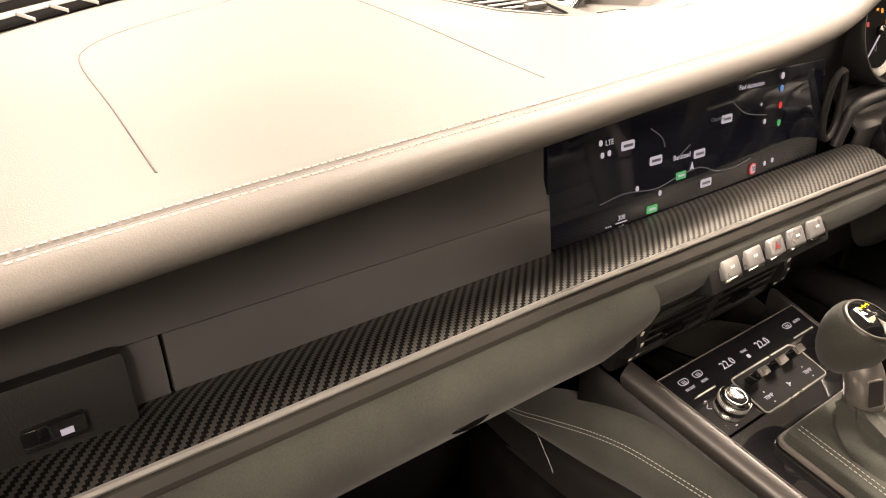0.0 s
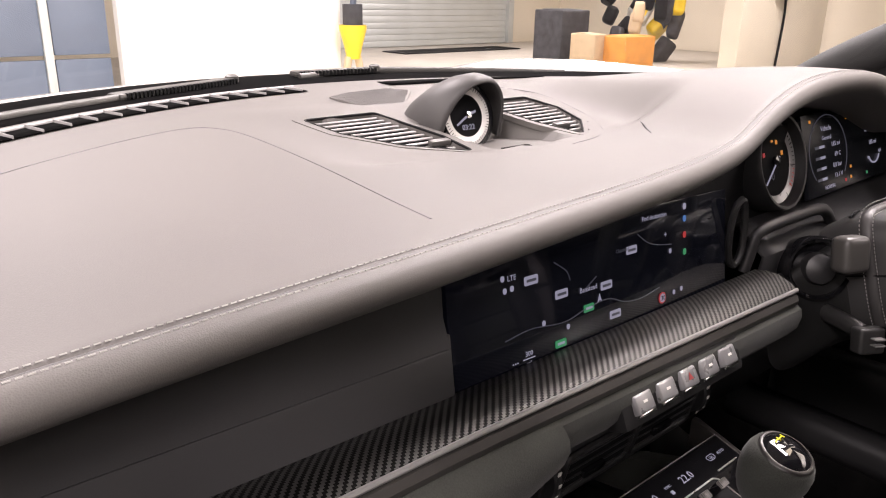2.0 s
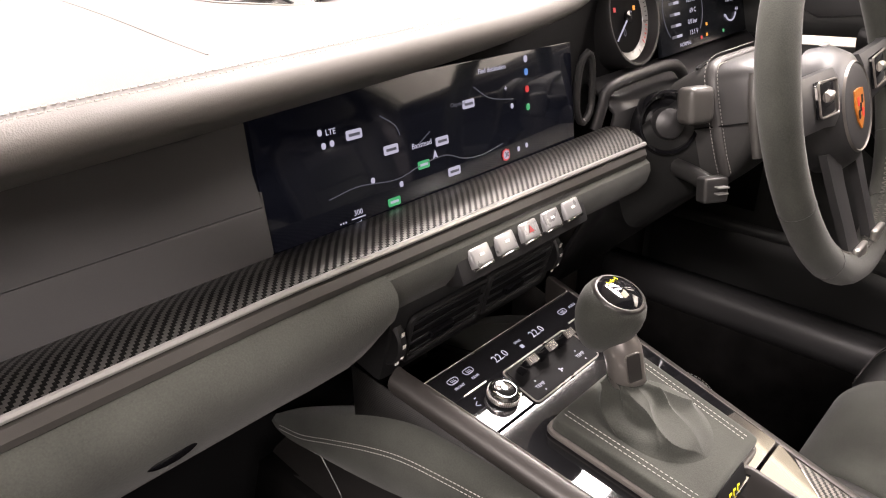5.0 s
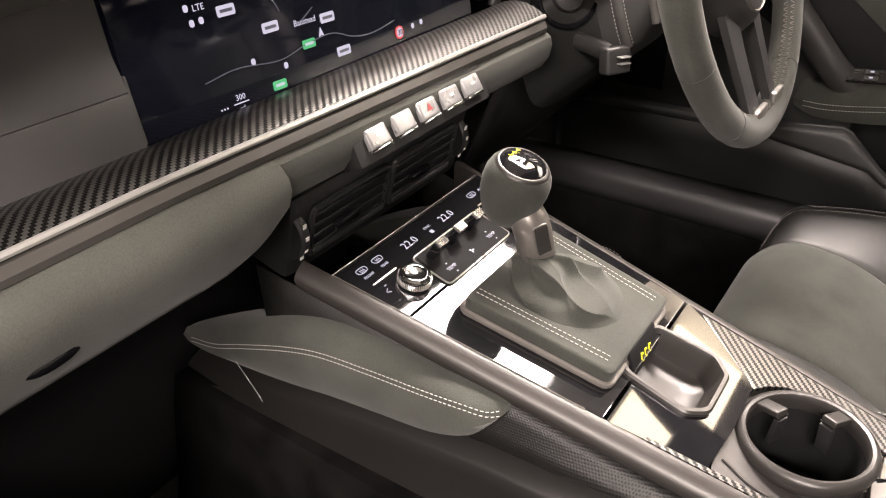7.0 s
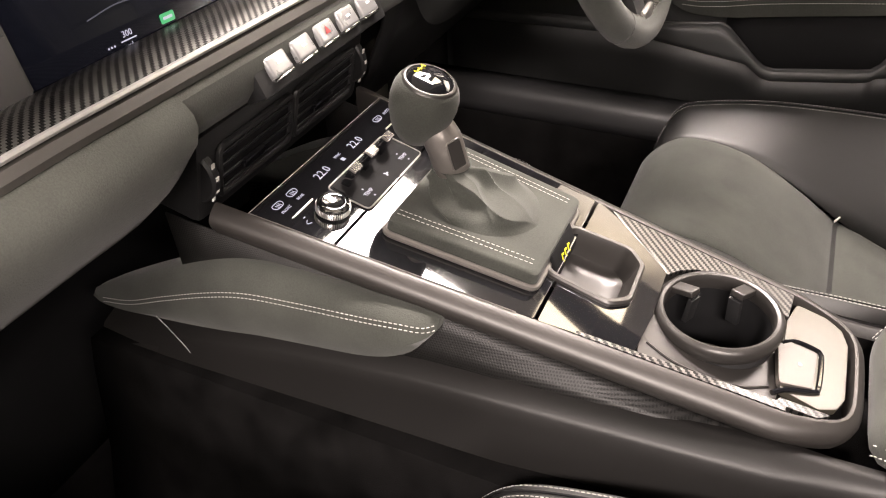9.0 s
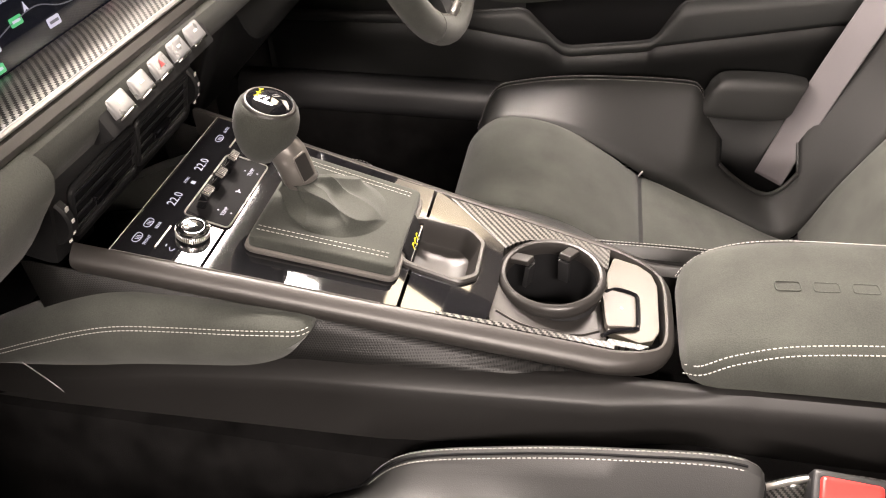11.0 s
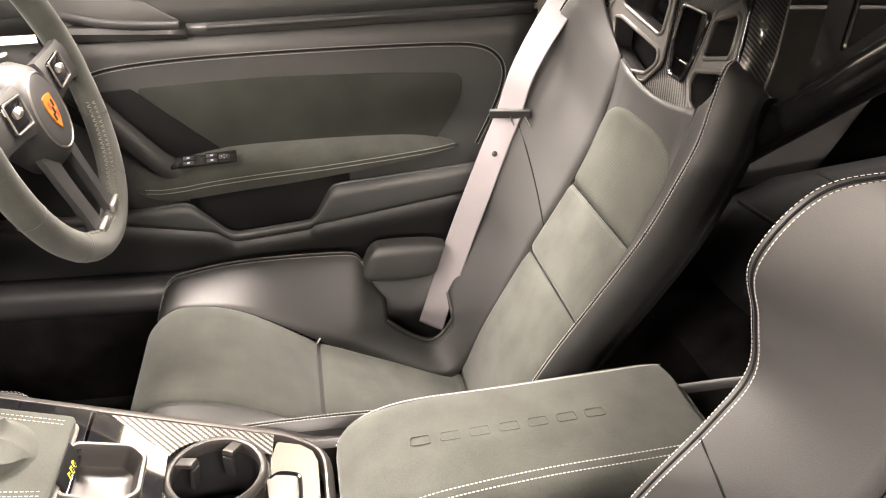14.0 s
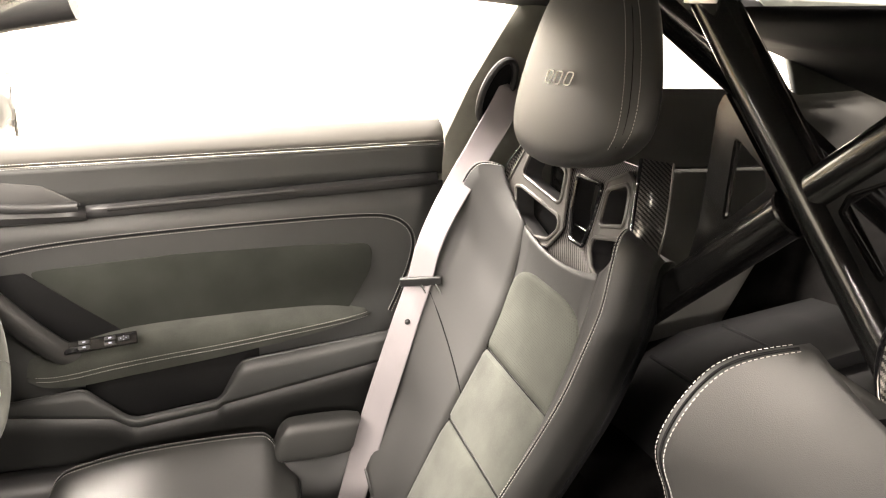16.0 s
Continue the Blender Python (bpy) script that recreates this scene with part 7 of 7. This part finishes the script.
mesh_of("needle_hub", *lathe([(0.0075, -0.004), (0.0075, 0.0), (0, 0.001)], TC, 24), M_GLOSS, tach)
letters("0", TC @ pose(-0.006, -0.02, -0.0055), 0.016, E_ROAD, tach, 0.0001)
for x, y, m in ((0.0, 0.03, E_AMBER), (0.012, 0.026, E_AMBER), (-0.026, 0.012, E_RED), (0.025, 0.01, E_AMBER)):
    part("telltale", plate(round_outline([(-0.003, -0.003), (0.003, -0.003), (0.003, 0.003), (-0.003, 0.003)], 0.001, 2), TC @ pose(x, y, -0.0052), 0.0003), m, tach)
RD = basis((0.514, 0.304, 0.886), (1, 0.02, 0), (0, 0.28, 1)) @ Matrix.Diagonal((1, 0.86, 1, 1))
disp = box_part("side_display", RD @ pose(0.016, 0, 0), (0.275, 0.122, 0.006), M_DEAD, cluster, 0.001, "lit trip display")
for text, x, y, size, al in (("Vehicle", -0.052, 0.036, 0.011, "CENTER"), ("General", -0.052, 0.022, 0.009, "CENTER"), ("185 mi", -0.012, 0.010, 0.010, "RIGHT"), ("69 C", -0.012, -0.006, 0.010, "RIGHT"), ("0.0 bar", -0.012, -0.022, 0.010, "RIGHT"), ("13.1 V", -0.012, -0.038, 0.010, "RIGHT"), ("NORMAL", -0.054, -0.052, 0.008, "CENTER"), ("60", 0.079, 0.018, 0.009, "CENTER"), ("120", 0.122, 0.02, 0.009, "CENTER"), ("185 mi", 0.100, -0.004, 0.010, "CENTER"), ("0", 0.079, -0.028, 0.008, "CENTER"), ("4/4", 0.124, -0.022, 0.008, "CENTER")):
    letters(text, RD @ pose(x, y, 0.0032), size, E_WHITE, disp, 0.0001, al)
for k in range(4):
    box_part("bar_gauge", RD @ pose(-0.075, 0.010 - 0.016 * k, 0.0032), (0.03, 0.004, 0.0004), E_ROAD, disp, 0)
    box_part("bar_fill", RD @ pose(-0.07, 0.010 - 0.016 * k, 0.0035), (0.014, 0.004, 0.0004), E_WHITE, disp, 0)
arc = [RD @ Vector((-0.05 + 0.058 * math.cos(a), 0.0 + 0.056 * math.sin(a), 0.0033)) for a in frange(-0.7, 3.84, 40)]
mesh_of("display_ring", *tube(arc, 0.0007, 6), E_ROAD, disp)
for cx_, cy_, a0, a1 in ((0.1, 0.022, 0.3, 2.84), (0.1, -0.02, 3.5, 5.9)):
    mesh_of("small_gauge", *tube([RD @ Vector((cx_ + 0.02 * math.cos(a), cy_ + 0.018 * math.sin(a), 0.0033)) for a in frange(a0, a1, 16)], 0.0013, 6), E_WHITE, disp)
for x, y, m in ((-0.098, 0.05, E_AMBER), (0.015, 0.045, E_AMBER), (0.016, -0.032, E_AMBER), (-0.004, -0.05, E_RED), (0.014, -0.048, E_AMBER), (0.07, -0.05, E_GREEN)):
    part("telltale", plate(round_outline([(-0.0028, -0.0024), (0.0028, -0.0024), (0.0028, 0.0024), (-0.0028, 0.0024)], 0.001, 2), RD @ pose(x, y, 0.0034), 0.0003), m, disp)

mesh_of("cluster_cheek", *grid([[Vector((0.694, y, z)) for y in frange(0.235, 0.5, 5)] for z in frange(0.55, 0.955, 5)]), M_DARK, cluster, solid=0.004)

# ---- column and lower panel on the driver's side ----
WM = basis((0.388, 0.070, 0.8256), (1, 0, 0), (0, 0.3053, 0.9522))
column = thing("steering_column", "black column shroud with stalks and stitched leather cover", "steering column")
mesh_of("driver_panel", *grid([[Vector((x, y, z)) for y, z in ((0.30, 0.83), (0.262, 0.80), (0.272, 0.73), (0.29, 0.66), (0.34, 0.55))] for x in frange(0.245, 0.73, 12)]), M_SOFT, column, "dark grey driver side panel", solid=0.006)
mesh_of("air_outlet_surround", *tube(smooth_path([(0.186, 0.268, 0.875), (0.20, 0.27, 0.86), (0.205, 0.27, 0.815), (0.19, 0.27, 0.80), (0.176, 0.27, 0.82), (0.176, 0.27, 0.86)], 0.008, True), 0.004, 8, True), M_PLASTIC, column)
tube_part("hood_frame", [(0.222, 0.272, 0.785), (0.229, 0.27, 0.81), (0.238, 0.268, 0.829), (0.304, 0.262, 0.836), (0.381, 0.262, 0.832), (0.43, 0.265, 0.80)], 0.0075, M_SOFT, column, "black bracket round the shroud", squash=0.8)


def column_ring(d, w, top, low, p=0.42):
    """A rounded section across the column, d behind the wheel."""
    mid, h = (top + low) / 2, (top - low) / 2
    return [WM @ Vector((w * math.copysign(abs(math.cos(a)) ** p, math.cos(a)), mid + h * math.copysign(abs(math.sin(a)) ** p, math.sin(a)), d)) for a in [2 * math.pi * k / 40 for k in range(40)]]


mesh_of("shroud", *loft(refine([column_ring(-0.066, 0.066, 0.056, -0.03), column_ring(-0.078, 0.071, 0.061, -0.045), column_ring(-0.109, 0.0735, 0.0625, -0.072), column_ring(-0.135, 0.074, 0.06, -0.085), column_ring(-0.165, 0.073, 0.05, -0.09)], 3)), M_SHROUD, column, "black column shroud")
flare = [column_ring(-0.13, 0.07, 0.05, -0.08), column_ring(-0.15, 0.085, 0.04, -0.085), column_ring(-0.175, 0.115, 0.024, -0.095), column_ring(-0.2, 0.15, 0.008, -0.11)]
mesh_of("column_collar", *loft(refine(flare, 3)), M_LOW, column, "dark collar where the column leaves the dashboard")
SEAM = [WM @ Vector(p) for p in ((0.05, 0.0645, -0.109), (0.0, 0.0645, -0.109), (-0.05, 0.064, -0.109), (-0.069, 0.054, -0.109), (-0.0745, 0.027, -0.109), (-0.0755, -0.007, -0.109), (-0.0745, -0.04, -0.109), (-0.07, -0.062, -0.109))]
tube_part("seam_band", SEAM, 0.006, M_POD, column, "dark leather band between two rows of stitches", squash=0.35, up=(0, 1, 0))
stitch(SEAM, column, rows=(-0.0065, 0.0065), normal=(-0.9, -0.3, 0.3), lift=0.0035)
tube_part("parting_line", [WM @ Vector((-0.0765, -0.004, d)) for d in (-0.07, -0.09, -0.115, -0.135)], 0.0008, M_DARK, column)
tube_part("column_slot", [WM @ Vector((-0.062, 0.0605, -0.128)), WM @ Vector((-0.05, 0.0625, -0.129)), WM @ Vector((-0.03, 0.063, -0.13))], 0.0016, M_DARK, column)
ROT = basis((0.296, 0.2215, 0.786), (1, -1, 0), (0.2, 0.2, 1))
mesh_of("switch_socket", *lathe([(0, -0.03), (0.037, -0.03), (0.0375, 0.0), (0.0345, 0.004), (0.031, 0.002), (0.028, -0.008), (0, -0.01)], ROT, 40), M_GLOSS, column, "gloss black socket ring")
mesh_of("rotary_switch", *lathe([(0.019, -0.02), (0.0185, 0.0), (0.0165, 0.007), (0.01, 0.0105), (0, 0.0115)], ROT, 36), M_SOFT, column, "black rotary switch")
tube_part("upper_stalk", [(0.335, 0.21, 0.80), (0.31, 0.2, 0.81), (0.29, 0.19, 0.815)], 0.013, M_SOFT, column, "grey-tipped stalk", seg=16)
box_part("stalk_tip", basis((0.279, 0.186, 0.817), (0.9, -0.4, 0), (0, 0.2, 1)), (0.034, 0.04, 0.026), M_SURR, column, 0.009, seg=4)
tube_part("lower_stalk", [(0.312, 0.225, 0.735), (0.297, 0.202, 0.737), (0.28, 0.174, 0.739), (0.271, 0.155, 0.737)], 0.0105, M_SHROUD, column, "black wiper stalk", squash=0.8)
st = box_part("stalk_end", basis((0.269, 0.149, 0.733), (0.8, -0.5, 0), (0, 0.2, 1)), (0.03, 0.028, 0.018), M_SHROUD, column, 0.004, seg=3)
for k in range(2):
    box_part("stalk_mark", basis((0.2665, 0.1405, 0.739 - 0.007 * k), (0.8, -0.5, 0), (0, 0.2, 1)), (0.012, 0.0012, 0.0185), M_SLAT, st, 0)
mesh_of("stalk_seat", *lathe([(0.02, -0.01), (0.026, 0.0), (0.024, 0.008), (0.012, 0.012), (0, 0.012)], basis((0.318, 0.224, 0.75), (0.8, -0.6, 0), (0, 0.2, 1)), 28), M_GLOSS, column)

# ---- steering wheel ----
wheel = thing("steering_wheel", "grey suede steering wheel with cross-stitched rim and dark spokes", "steering wheel")
ringp = [WM @ Vector((0.184 * math.cos(a), 0.184 * math.sin(a), 0)) for a in [2 * math.pi * i / 72 for i in range(72)]]
mesh_of("rim", *tube(ringp, [0.0185 + 0.002 * math.exp(-((i / 72 * 360 - 160) / 25) ** 2) + 0.002 * math.exp(-((i / 72 * 360 - 20) / 25) ** 2) for i in range(72)], 16, True, 0.95), M_SUEDE, wheel, "grey suede rim")
for a in (-0.42, math.pi + 0.42, -0.95, math.pi + 0.95):
    mesh_of("rim_seam", *tube([WM @ Vector(((0.184 + 0.0187 * math.cos(q)) * math.cos(a), (0.184 + 0.0187 * math.cos(q)) * math.sin(a), 0.0178 * math.sin(q))) for q in [2 * math.pi * k / 20 for k in range(20)]], 0.0004, 6, True), M_POD, wheel)
hub = mesh_of("hub", *lathe([(0, 0.010), (0.04, 0.0098), (0.0475, 0.0085), (0.058, 0.002), (0.068, -0.014), (0.068, -0.034), (0.04, -0.06), (0, -0.06)], WM @ pose(0, -0.012, 0.004), 48), M_SOFT, wheel, "black leather hub")
mesh_of("hub_ring", *lathe([(0.0455, 0.0126), (0.047, 0.0142), (0.0488, 0.0118)], WM @ pose(0, -0.012, 0), 48), M_NECK, hub)
M_GOLD = mat("gold_enamel", (0.46, 0.15, 0.02), 0.35, 0.15, var=0.3, scale=160)
crest = [(-0.014, 0.02), (0, 0.0215), (0.014, 0.02), (0.0155, 0.004), (0.0105, -0.011), (0, -0.022), (-0.0105, -0.011), (-0.0155, 0.004)]
badge = part("badge", plate(crest, WM @ pose(0, -0.014, 0.0155), 0.002), M_GOLD, hub, "small gold and red shield badge")
for x, y, m in ((-0.006, 0.008, M_RED), (0.0065, -0.005, M_RED), (0.0, 0.001, M_DARK), (0.0065, 0.009, M_DARK), (-0.006, -0.006, M_DARK)):
    part("badge_field", plate(round_outline([(-0.0026, -0.0045), (0.0026, -0.0045), (0.0026, 0.0045), (-0.0026, 0.0045)], 0.001, 2), WM @ pose(x, y - 0.014, 0.0161), 0.0004), m, badge)
for sx in (-1, 1):
    sp_ = mesh_of("spoke", *loft([[WM @ Vector((sx * x, y0 + dy, z + dz)) for dy, dz in ((-h, -0.006), (h, -0.006), (h, 0.004), (h * 0.6, 0.008), (-h * 0.6, 0.008), (-h, 0.004))] for x, y0, h, z in ((0.045, 0.008, 0.03, 0.002), (0.09, 0.012, 0.027, 0.003), (0.14, 0.014, 0.026, 0.002), (0.18, 0.014, 0.03, 0.0))]), M_SOFT, wheel, "dark side spoke")
    box_part("spoke_switch", WM @ pose(sx * 0.092, 0.014, 0.0105, 0, 0, sx * 4), (0.056, 0.036, 0.007), M_GLOSS, sp_, 0.004)
    mesh_of("switch_rim", *tube([WM @ pose(sx * 0.092, 0.014, 0.0142, 0, 0, sx * 4) @ Vector((x, y, 0)) for x, y in round_outline([(-0.027, -0.017), (0.027, -0.017), (0.027, 0.017), (-0.027, 0.017)], 0.005, 4)], 0.0012, 6, True), M_NECK, sp_)
    mesh_of("roller", *lathe([(0, -0.009), (0.005, -0.009), (0.006, 0), (0.005, 0.009), (0, 0.009)], WM @ pose(sx * 0.092, 0.016, 0.0135, 0, 90), 16), M_SATIN, sp_)
    lo_ = mesh_of("lower_spoke", *loft([[WM @ Vector((sx * (x + dx), y, z + dz)) for dx, dz in ((-w, -0.005), (w, -0.005), (w, 0.003), (0.2 * w, 0.006), (-w, 0.005))] for x, y, w, z in ((0.04, -0.05, 0.017, -0.008), (0.039, -0.09, 0.0145, -0.005), (0.037, -0.13, 0.0135, -0.001), (0.036, -0.172, 0.015, 0.003))]), M_SOFT, wheel, "twin gunmetal lower spoke")
    box_part("spoke_cap", WM @ pose(sx * 0.034, -0.168, 0.0095, 14), (0.036, 0.024, 0.007), M_SATIN, lo_, 0.003, seg=3)
    tube_part("paddle", [WM @ Vector((sx * 0.118, -0.034, -0.05)), WM @ Vector((sx * 0.116, 0.0, -0.05)), WM @ Vector((sx * 0.112, 0.03, -0.049)), WM @ Vector((sx * 0.106, 0.05, -0.047))], 0.006, M_SURR, wheel, "grey shift paddle")
    box_part("paddle_arm", WM @ pose(sx * 0.085, 0.012, -0.046), (0.055, 0.022, 0.006), M_PLASTIC, wheel, 0.002)
# cross stitch along the inner edge of the rim
verts, faces = [], []
for k in range(150):
    a = 2 * math.pi * k / 150
    if abs(math.degrees(a) - 180) < 18 or math.degrees(a) > 342 or math.degrees(a) < 18:
        continue
    for d in (-1, 1):
        p0 = WM @ Vector((0.1695 * math.cos(a - 0.012 * d), 0.1695 * math.sin(a - 0.012 * d), 0.0115))
        p1 = WM @ Vector((0.1652 * math.cos(a + 0.018 * d), 0.1652 * math.sin(a + 0.018 * d), 0.0005))
        t = (p1 - p0).normalized()
        u = t.cross(Vector((0, 0, 1))).normalized() * 0.0006
        w = t.cross(u).normalized() * 0.0006
        n0 = len(verts)
        verts += [p0 + u, p0 + w, p0 - u, p0 - w, p1 + u, p1 + w, p1 - u, p1 - w]
        faces += [(n0 + j, n0 + (j + 1) % 4, n0 + 4 + (j + 1) % 4, n0 + 4 + j) for j in range(4)]
mesh_of("cross_stitching", verts, faces, M_NECK, wheel, "pale cross stitching", kind="stuff")

# ---- footwells ----
mat_ = thing("floor_mat", "black carpet mat in the driver footwell", "mat")
mesh_of("mat", *grid([[Vector((x, y, 0.186 + 0.15 * max(0, (y - 0.35)) + 0.002 * noise.noise(Vector((x * 20, y * 20, 0))))) for x in frange(0.2, 0.58, 12)] for y in frange(0.05, 0.52, 14)]), M_CARPET, mat_, solid=0.008)
